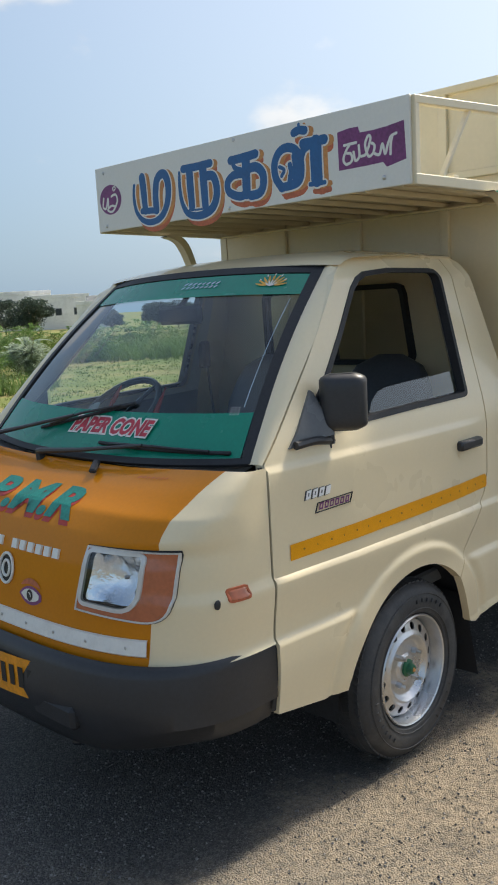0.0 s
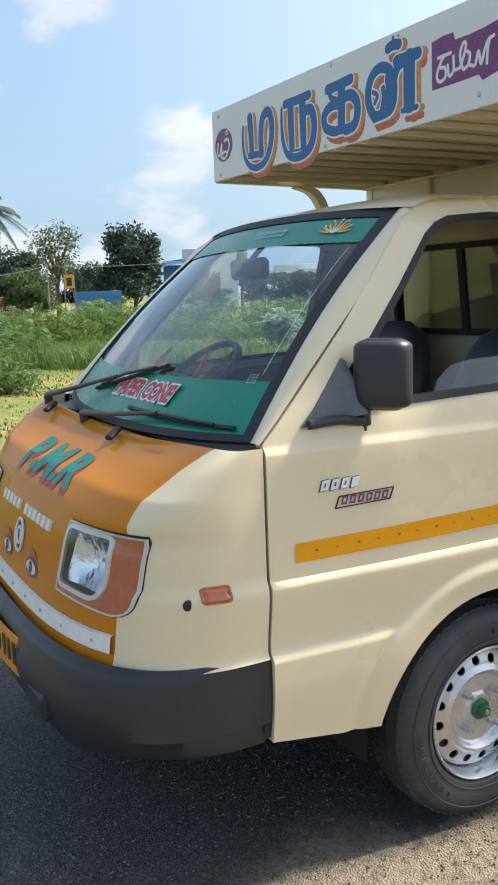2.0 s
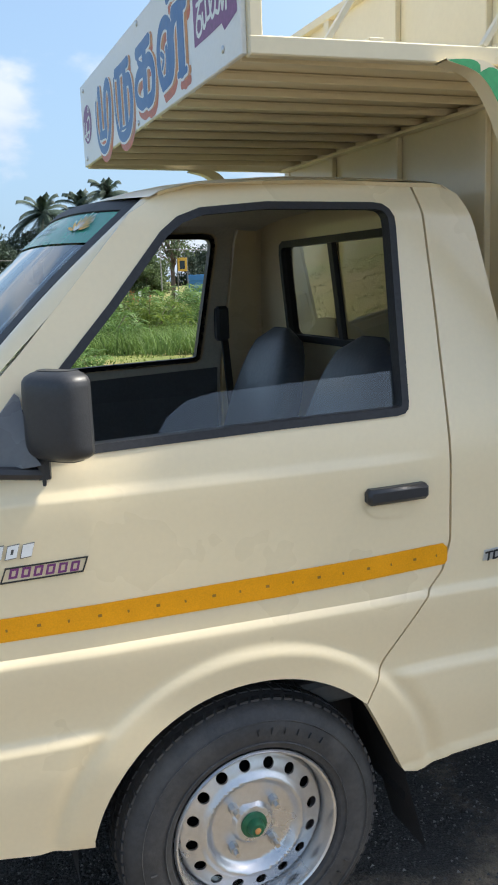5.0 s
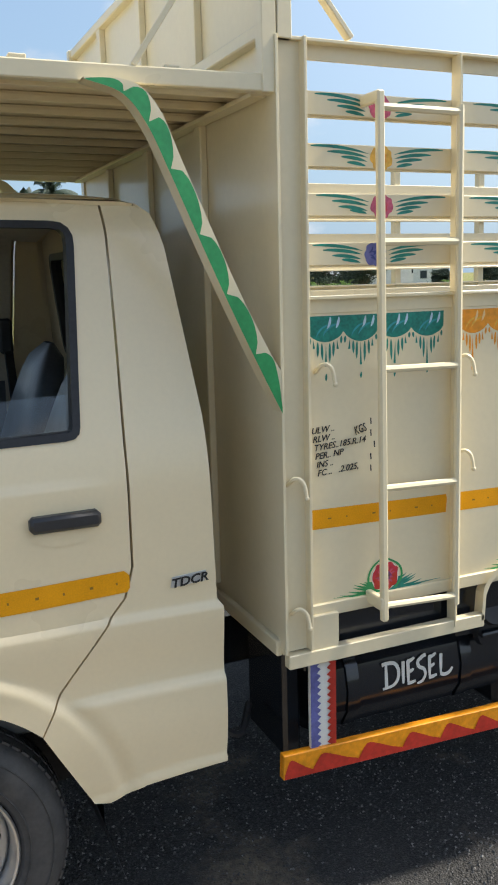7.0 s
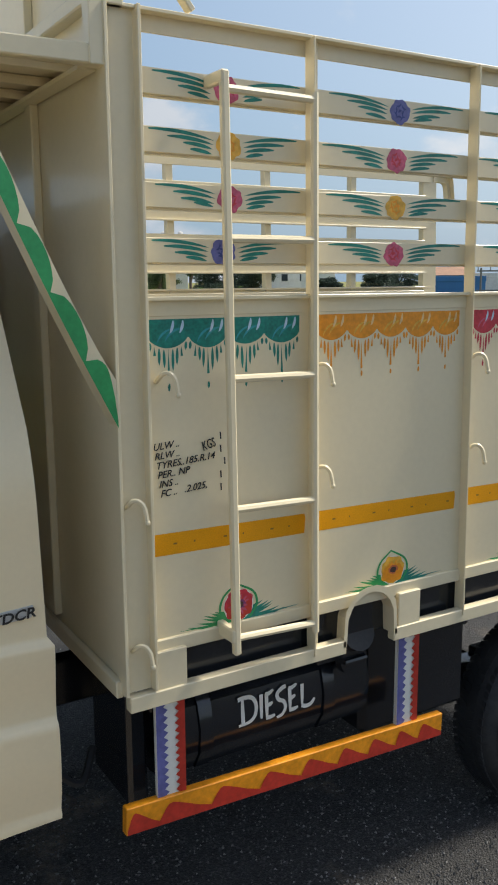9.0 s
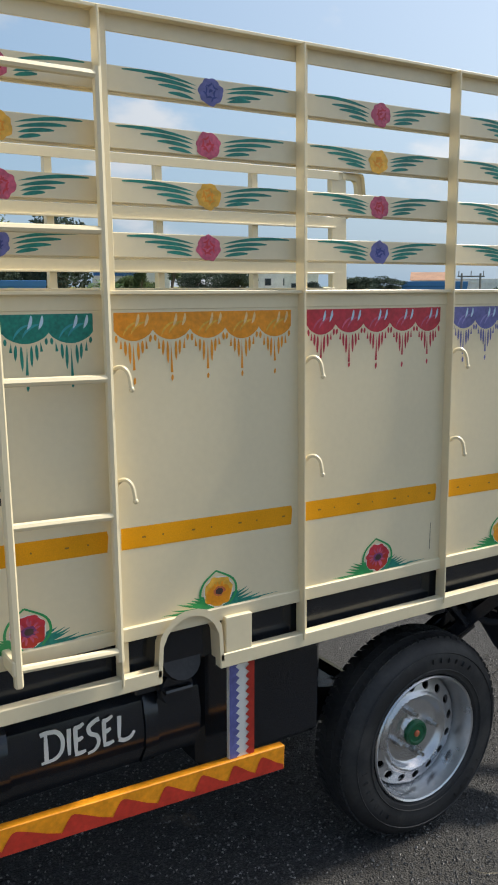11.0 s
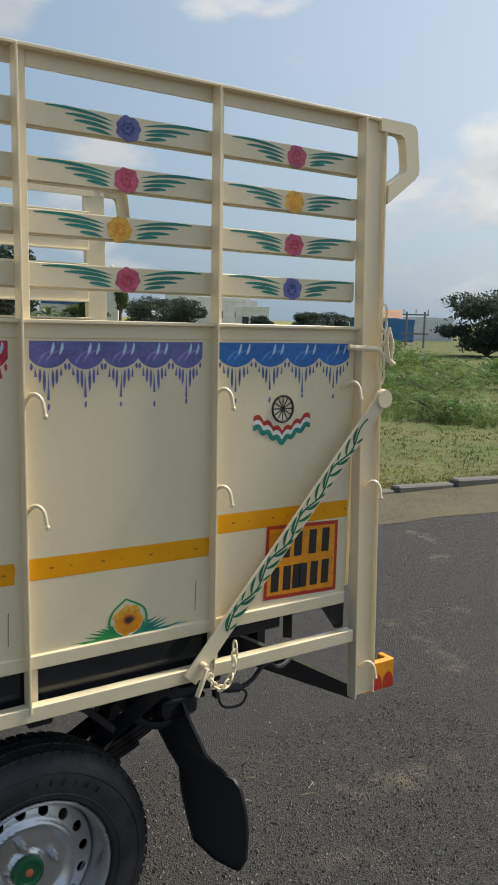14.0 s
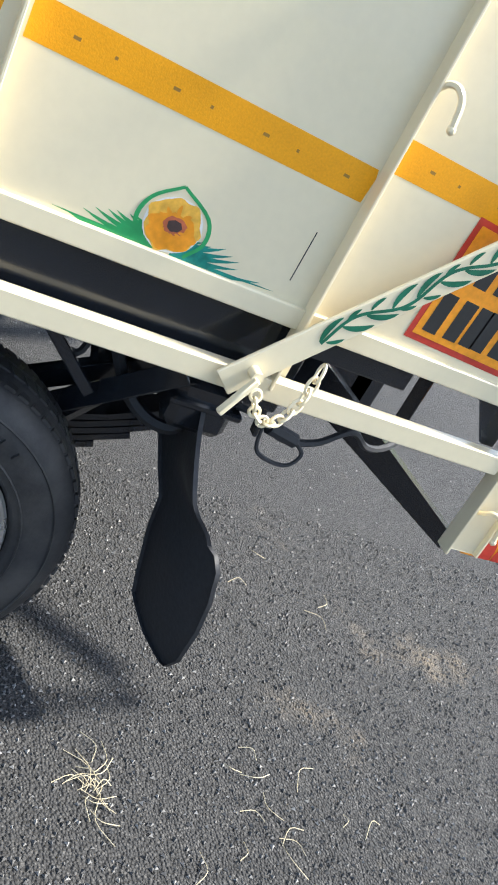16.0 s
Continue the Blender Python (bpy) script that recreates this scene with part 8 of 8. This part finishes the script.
    for z, us in ((1.045, (0.045, 0.085, 0.135, 0.180)), (0.955, (0.010, 0.050, 0.082, 0.105, 0.143, 0.182))):
        for u in us:
            o = [(2.968 + u, z), (2.994 + u, z - 0.001), (2.996 + u, z + 0.066), (2.970 + u, z + 0.067)]
            tp("number_bar", sheet(bmesh.new(), o, f4, 0.1), INK, pl)
    # ladder
    bm = bmesh.new()
    bar(bm, (1.086, -0.930, 0.868), (1.068, -0.930, 2.10), 0.018, 0.018, 0.004)
    box(bm, (1.058, 1.076), (-0.938, -0.862), (2.076, 2.10), 0.003)
    box(bm, (1.072, 1.090), (-0.938, -0.862), (0.897, 0.930), 0.003)
    ladder = tp("ladder", bm, CREAM_BODY, side_root, "cream welded access ladder")
    for z, zl in ((2.070, 2.066), (1.778, 1.776), (1.482, 1.488), (1.190, 1.203), (0.885, 0.907)):
        bm = tube(bmesh.new(), [(1.085 - 0.012 * (z - 0.9), -0.928, zl), (1.312 - 0.012 * (z - 0.9), -0.905, z)], 0.0088, 8)
        tp("rung", bm, CREAM_BODY, ladder, "", True)
    tp("ladder_stile", tube(bmesh.new(), [(1.319, -0.905, 0.862), (1.304, -0.905, 2.085)], 0.0095, 8), CREAM_BODY, ladder, "round ladder stile welded to the post", True)
    # tailgate arm painted with a vine, its disc, pin and chain
    a, b = Vector((2.722, -0.906, 0.800)), Vector((3.304, -0.912, 1.462))
    bm = bmesh.new()
    bar(bm, a - (b - a).normalized() * 0.02, b, 0.008, 0.044, 0.002)
    arm = tp("tailgate_arm", bm, CREAM_BODY, side_root, "pale tailgate arm painted with a green vine")
    bm = bmesh.new()
    bmesh.ops.create_cone(bm, cap_ends=True, segments=20, radius1=0.027, radius2=0.025, depth=0.016, matrix=Matrix.Translation(b + Vector((0.004, -0.004, 0.004))) @ pose(0, 0, 0, 90))
    tp("arm_pivot", bm, CREAM_BODY, arm, "", True)
    bm = bmesh.new()
    bmesh.ops.create_cone(bm, cap_ends=True, segments=12, radius1=0.009, radius2=0.009, depth=0.03, matrix=Matrix.Translation(a + Vector((0.02, -0.012, 0.02))) @ pose(0, 0, 0, 90))
    bar(bm, a + Vector((0.02, -0.03, 0.02)), a + Vector((-0.012, -0.034, -0.045)), 0.012, 0.010)
    tp("arm_pin", bm, CREAM_BODY, arm, "", True)
    d = (b - a).normalized()
    nv = Vector((-d.z, 0, d.x))
    f5 = lambda u, v: a + d * u + nv * v + Vector((0, -0.0046, 0))
    g = bmesh.new()
    ln = (b - a).length
    v0, v1, wave = 0.13, ln - 0.07, 0.150
    ribbon(g, [(v0 + (v1 - v0) * k / 90, 0.0095 * math.sin(2 * math.pi * (v0 + (v1 - v0) * k / 90) / wave)) for k in range(91)], [0.0052] * 91, f5)
    u = v0
    while u < v1 - 0.05:
        s = math.sin(2 * math.pi * u / wave)
        sg = -1 if s > 0 else 1
        leaf(g, (u, 0.0095 * s + sg * 0.003), (u + 0.044, sg * 0.0165), 0.0090, f5, 0.10 * sg)
        leaf(g, (u + 0.008, 0.0095 * s - sg * 0.002), (u + 0.034, 0.0095 * s - sg * 0.010), 0.0062, f5, -0.08 * sg)
        u += 0.0375
    tp("painted_vine", g, VINE_GREEN, arm, "green painted vine")
    # chain from the arm's foot
    pts = spline([(2.752, -0.930, 0.80), (2.764, -0.938, 0.768), (2.796, -0.938, 0.764), (2.826, -0.925, 0.802), (2.836, -0.915, 0.862)], 6)
    for k in range(0, len(pts) - 2, 2):
        p, q = Vector(pts[k]), Vector(pts[min(k + 2, len(pts) - 1)])
        dd = (q - p)
        up = Vector((0, -1, 0)) if (k // 2) % 2 else dd.normalized().cross(Vector((0, -1, 0)))
        bm = tube(bmesh.new(), [p.lerp(q, 0.5) + dd * 0.72 * math.cos(t) + up * 0.0085 * math.sin(t) for t in np.linspace(0, 2 * math.pi, 13)], 0.0028, 5, False)
        tp("chain_link", bm, CREAM_BODY, arm, "", True)
    # chain and pin on the rear post
    for k in range(6):
        p = Vector((3.302 + 0.004 * (k % 2), -0.905, 1.70 - 0.034 * k))
        up = Vector((1, 0, 0)) if k % 2 else Vector((0.5, -0.8, 0))
        bm = tube(bmesh.new(), [p + Vector((0, 0, 0.023 * math.cos(t))) + up * 0.010 * math.sin(t) for t in np.linspace(0, 2 * math.pi, 13)], 0.0034, 5, False)
        tp("chain_link", bm, CREAM_BODY, side_root, "", True)
    bm = tube(bmesh.new(), [(3.20, -0.885, 1.605), (3.29, -0.900, 1.600), (3.345, -0.91, 1.56)], 0.008, 8)
    tube(bm, spline([(3.32, -0.91, 1.66), (3.338, -0.91, 1.61), (3.328, -0.91, 1.57), (3.316, -0.91, 1.62), (3.32, -0.91, 1.66)], 5), 0.005, 6, False)
    tp("tailgate_pin", bm, CREAM_BODY, side_root, "tailgate pin with keeper ring", True)

# tailgate and rear under-run bar
bm = bmesh.new()
box(bm, (3.262, 3.280), (-0.84, 0.84), (0.92, 1.62), 0.003)
tp("tailgate", bm, CREAM_BODY, None, "cream sheet tailgate")
bm = bmesh.new()
box(bm, (3.345, 3.465), (-0.856, -0.836), (0.578, 0.668), 0.003)
box(bm, (3.445, 3.465), (-0.838, -0.800), (0.578, 0.668), 0.003)
rb = tp("rear_bumper", bm, ORANGE_PAINT, None, "orange rear bumper end box with red painted waves")
for k in range(2):
    bm = bmesh.new()
    blob(bm, (3.395 + 0.046 * k, 0.588), 0.022, 0.042, lambda u, v: (u, -0.8568, max(0.580, v)), 20)
    tp("painted_wave", bm, RED_PAINT, rb)
bm = bmesh.new()
box(bm, (3.345, 3.465), (0.742, 0.856), (0.578, 0.668), 0.003)
tp("bumper_end", bm, ORANGE_PAINT, rb)

# ---- rack over the cab ----
bm = bmesh.new()
box(bm, (0.022, 0.034), (-0.803, 0.850), (2.102, 2.380), 0.002)
sign = tp("sign_board", bm, SIGN_WHITE, None, "white board with painted script across the rack's front")
bm = bmesh.new()
box(bm, (0.036, 0.860), (-0.80, 0.84), (2.119, 2.125), 0.001)
rack = tp("roof_rack", bm, CREAM_BODY, None, "cream welded rack over the cab")
for sgn, y in ((-1, -0.803), (1, 0.850)):
    def yx(x):
        return y + (sgn * 0.872 - y) * smooth01(0.0, 0.9, x)
    for nm, p0, p1, w, h in (("rack_lower_rail", (0.034, y, 2.117), (0.84, sgn * 0.868, 2.109), 0.030, 0.036), ("rack_upper_rail", (0.034, y, 2.365), (0.84, sgn * 0.868, 2.392), 0.028, 0.028),
                             ("rack_corner_post", (0.048, y, 2.105), (0.048, y, 2.378), 0.028, 0.028)):
        tp(nm, bar(bmesh.new(), p0, p1, w, h, 0.003), CREAM_BODY, rack)
    for x in (0.196, 0.536):
        tp("rack_strut", bar(bmesh.new(), (x, yx(x), 2.13), (x + 0.165, yx(x + 0.16), 2.372), 0.022, 0.012, 0.002), CREAM_BODY, rack)
n_sl = 11
for k in range(n_sl):
    y = -0.74 + 1.50 * k / (n_sl - 1)
    bm = bmesh.new()
    bar(bm, (0.035, y, 2.112), (0.84, y, 2.112), 0.050, 0.012, 0.002)
    box(bm, (0.035, 0.84), (y - 0.027, y - 0.021), (2.098, 2.112), 0.001)
    tp("rack_slat", bm, CREAM_BODY, rack)
for x in (0.30, 0.62):
    tp("rack_cross_bar", box(bmesh.new(), (x, x + 0.035), (-0.80, 0.84), (2.126, 2.15), 0.002), CREAM_BODY, rack)
tp("rack_rear_angle", box(bmesh.new(), (0.800, 0.837), (-0.84, 0.84), (2.088, 2.0975), 0.001), CREAM_BODY, rack)
# curved brace from the rack down to the corner post, painted green and white
BR_O = spline([(0.425, 2.0945), (0.52, 2.092), (0.575, 2.045), (0.62, 1.945), (0.68, 1.81), (0.737, 1.684), (0.80, 1.560), (0.838, 1.495)], 6)
BR_I = spline([(0.425, 2.0905), (0.50, 2.068), (0.548, 2.012), (0.59, 1.925), (0.648, 1.795), (0.705, 1.67), (0.77, 1.535), (0.838, 1.400)], 6)
for sgn in (-1, 1):
    bm = bmesh.new()
    rows = [[Vector((p[0], sgn * yb, p[1])) for p in line] for line, yb in ((BR_O, 0.845), (BR_O, 0.889), (BR_I, 0.889), (BR_I, 0.845), (BR_O, 0.845))]
    loft(bm, rows)
    brace = tp("rack_brace", bm, CREAM_BODY, None, "curved brace painted with green scallops" if sgn < 0 else "cream curved brace")
    if sgn < 0:
        n = 7
        m_ = len(BR_O) - 1
        for k in range(n):
            g = bmesh.new()
            i0, i1 = k / n * m_, (k + 1) / n * m_
            top, bot = [], []
            for t in np.linspace(0, 1, 9):
                q = i0 + (i1 - i0) * t
                o = Vector((interp(q, range(m_ + 1), [p[0] for p in BR_O]), interp(q, range(m_ + 1), [p[1] for p in BR_O])))
                i = Vector((interp(q, range(m_ + 1), [p[0] for p in BR_I]), interp(q, range(m_ + 1), [p[1] for p in BR_I])))
                w = 0.15 + 0.80 * math.sin(math.pi * t ** 0.8) ** 0.55
                bot.append(g.verts.new((i.x, -0.8908, i.y)))
                e = i.lerp(o, w)
                top.append(g.verts.new((e.x, -0.8908, e.y)))
            for j in range(8):
                g.faces.new((top[j], top[j + 1], bot[j + 1], bot[j]))
            tp("green_scallop", g, GREEN_PAINT, brace, "green painted scallop")


# ---- painted script on the sign board: brush letters with a pale edge and a coloured drop shade ----
def on_board(d):
    return lambda y, z: (0.022 - d, y, z)


def brush(strokes, grow, dy, dz):
    """Convex pieces that together cover round-ended brush strokes of (width, taper, points)."""
    out = []
    for w, taper, pts in strokes:
        line = spline([(p[0] + dy, p[1] + dz) for p in pts], 6)
        n = len(line) - 1
        wd = [(w * ((1.0 - taper * max(0.0, i / n - 0.4) / 0.6)) + grow) / 2 for i in range(n + 1)]
        for i, p in enumerate(line):
            out.append([(p[0] + wd[i] * math.cos(a), p[1] + wd[i] * math.sin(a)) for a in (2 * math.pi * (k + 0.5) / 12 for k in range(12))])
            if i < n:
                d = (Vector(line[i + 1]) - Vector(p)).normalized()
                o = Vector((-d.y, d.x))
                q = [Vector(p) + o * wd[i], Vector(line[i + 1]) + o * wd[i + 1], Vector(line[i + 1]) - o * wd[i + 1], Vector(p) - o * wd[i]]
                out.append([tuple(v) for v in q])
    return out


def union(bm, pieces, to3d):
    """One flat sheet that covers all the 2D pieces, with no overlaps."""
    from mathutils.geometry import delaunay_2d_cdt
    pts, edges = [], []
    for p in pieces:
        k = len(pts)
        pts += [Vector(q) for q in p]
        edges += [(k + i, k + (i + 1) % len(p)) for i in range(len(p))]
    vv, _, ff, *_ = delaunay_2d_cdt(pts, edges, [], 0, 1e-5)
    cen = np.array([np.mean([tuple(vv[i]) for i in f], axis=0) for f in ff])
    ok = np.zeros(len(cen), bool)
    for p in pieces:
        ok |= inside(p, cen)
    bv = [bm.verts.new(to3d(v[0], v[1])) for v in vv]
    for f, o in zip(ff, ok):
        if o:
            bm.faces.new([bv[i] for i in f])
    bmesh.ops.delete(bm, geom=[v for v in bm.verts if not v.link_faces], context="VERTS")
    return bm


def glyph(strokes):
    """One brush letter in four coats: red underside, orange flank, pale edge, blue face."""
    for name, grow, dy, dz, lift, mat, label in (("letter_underside", 0.004, -0.021, -0.026, 0.0004, LETTER_SHADE, "rust-red drop shade"), ("letter_flank", 0.004, -0.024, -0.006, 0.0007, LETTER_SHADE_ORANGE, "orange drop shade"),
                                                 ("letter_edge", 0.011, -0.001, -0.001, 0.0010, SIGN_WHITE, "pale letter edge"), ("letter", 0.0, 0, 0, 0.0013, LETTER_BLUE, "blue painted script letter")):
        tp(name, union(bmesh.new(), brush(strokes, grow, dy, dz), on_board(lift)), mat, sign, label)


glyph([(0.040, 0.15, [(0.528, 2.300), (0.523, 2.244), (0.519, 2.163)]), (0.026, 0, [(0.540, 2.163), (0.459, 2.158)]),
       (0.037, 0.6, [(0.447, 2.158), (0.448, 2.213), (0.437, 2.272), (0.409, 2.298), (0.382, 2.292), (0.367, 2.259), (0.368, 2.209), (0.388, 2.160), (0.428, 2.123), (0.489, 2.112), (0.546, 2.130), (0.580, 2.172), (0.589, 2.230), (0.583, 2.275)])])
glyph([(0.031, 0, [(0.270, 2.299), (0.187, 2.298), (0.113, 2.300)]), (0.040, 0.1, [(0.233, 2.292), (0.232, 2.223), (0.229, 2.146)]), (0.042, 0.1, [(0.155, 2.291), (0.154, 2.226), (0.152, 2.140)]),
       (0.008, 0, [(0.245, 2.137), (0.200, 2.132), (0.145, 2.131)]), (0.036, 0.6, [(0.140, 2.255), (0.099, 2.248), (0.083, 2.201), (0.094, 2.151), (0.130, 2.119), (0.196, 2.108), (0.256, 2.124), (0.286, 2.170), (0.295, 2.228), (0.293, 2.288)])])
glyph([(0.033, 0, [(0.000, 2.292), (-0.067, 2.294), (-0.130, 2.298)]), (0.042, 0, [(-0.080, 2.290), (-0.078, 2.226), (-0.076, 2.160)]), (0.020, 0, [(-0.008, 2.288), (-0.022, 2.262), (-0.065, 2.246)]),
       (0.032, 0, [(-0.065, 2.236), (-0.012, 2.236), (0.022, 2.212), (0.014, 2.176), (-0.038, 2.155), (-0.079, 2.160)]), (0.035, 0, [(-0.073, 2.247), (-0.128, 2.251), (-0.162, 2.223), (-0.162, 2.180), (-0.142, 2.155), (-0.099, 2.150)])])
glyph([(0.032, 0, [(-0.254, 2.158), (-0.226, 2.198), (-0.223, 2.248), (-0.247, 2.285), (-0.287, 2.296), (-0.326, 2.280), (-0.346, 2.244), (-0.346, 2.194), (-0.330, 2.169), (-0.297, 2.162), (-0.257, 2.160)]),
       (0.026, 0, [(-0.318, 2.262), (-0.322, 2.225), (-0.318, 2.180)]), (0.022, 0, [(-0.296, 2.234), (-0.300, 2.210), (-0.292, 2.178)]), (0.014, 0, [(-0.246, 2.234), (-0.268, 2.220), (-0.254, 2.200)]),
       (0.034, 0, [(-0.360, 2.297), (-0.417, 2.296), (-0.456, 2.297)]), (0.052, 0, [(-0.418, 2.293), (-0.417, 2.231), (-0.418, 2.166)]), (0.030, 0, [(-0.346, 2.244), (-0.362, 2.276), (-0.394, 2.290)]), (0.016, 0, [(-0.386, 2.154), (-0.420, 2.152), (-0.452, 2.153)])])
glyph([(0.030, 0, [(-0.320, 2.341), (-0.345, 2.346), (-0.370, 2.341)]), (0.012, 0, [(-0.345, 2.350), (-0.344, 2.366)])])
# purple pennant with white script, and the round medallion at the other end
bm = sheet(bmesh.new(), [(-0.513, 2.309), (-0.560, 2.315), (-0.600, 2.314), (-0.608, 2.294), (-0.660, 2.293), (-0.716, 2.296), (-0.782, 2.304), (-0.788, 2.183), (-0.713, 2.168), (-0.698, 2.185), (-0.640, 2.183), (-0.516, 2.182)], on_board(0.0004), 0.06)
pennant_ = tp("purple_pennant", bm, PURPLE, sign, "purple painted pennant")
bm = bmesh.new()
script = [(0.0095, 0, pts) for pts in ([(-0.541, 2.262), (-0.591, 2.264)], [(-0.567, 2.264), (-0.548, 2.243), (-0.536, 2.216), (-0.548, 2.199), (-0.571, 2.207), (-0.569, 2.230), (-0.552, 2.235)],
          [(-0.580, 2.235), (-0.586, 2.206), (-0.603, 2.217), (-0.602, 2.253)], [(-0.611, 2.216), (-0.631, 2.222), (-0.650, 2.266), (-0.641, 2.278), (-0.628, 2.250), (-0.640, 2.213), (-0.659, 2.219), (-0.666, 2.242), (-0.656, 2.252)],
          [(-0.666, 2.216), (-0.685, 2.212), (-0.697, 2.243), (-0.707, 2.210), (-0.719, 2.240), (-0.732, 2.262), (-0.752, 2.268)], [(-0.737, 2.264), (-0.730, 2.239), (-0.728, 2.206)])]
union(bm, brush(script, 0.0, 0, 0), on_board(0.0009))
tp("pennant_script", bm, SIGN_WHITE, pennant_, "white painted script")
bm = bmesh.new()
blob(bm, (0.752, 2.236), 0.076, 0.064, on_board(0.0004), 32)
medal = tp("medallion", bm, PURPLE, sign, "round purple medallion")
bm = bmesh.new()
for w, pts in ((0.010, [(0.799, 2.251), (0.807, 2.211), (0.787, 2.202), (0.769, 2.243), (0.771, 2.202)]), (0.010, [(0.749, 2.249), (0.714, 2.254), (0.706, 2.222), (0.742, 2.185), (0.776, 2.193), (0.749, 2.209), (0.717, 2.203)]),
               (0.006, [(0.734, 2.279), (0.724, 2.289), (0.713, 2.282), (0.723, 2.272), (0.734, 2.279)])):
    line = spline(pts, 6)
    ribbon(bm, line, [w] * len(line), on_board(0.0009))
tp("medallion_script", bm, SIGN_WHITE, medal, "pale painted script")
for y, z in ((0.79, 2.125), (0.79, 2.355), (-0.70, 2.135), (-0.02, 2.365), (0.02, 2.117)):
    bm = bmesh.new()
    bmesh.ops.create_uvsphere(bm, u_segments=8, v_segments=6, radius=0.008, matrix=Matrix.Translation((0.021, y, z)) @ Matrix.Diagonal((0.4, 1, 1, 1)))
    tp("board_bolt", bm, STEEL, sign, "", True)
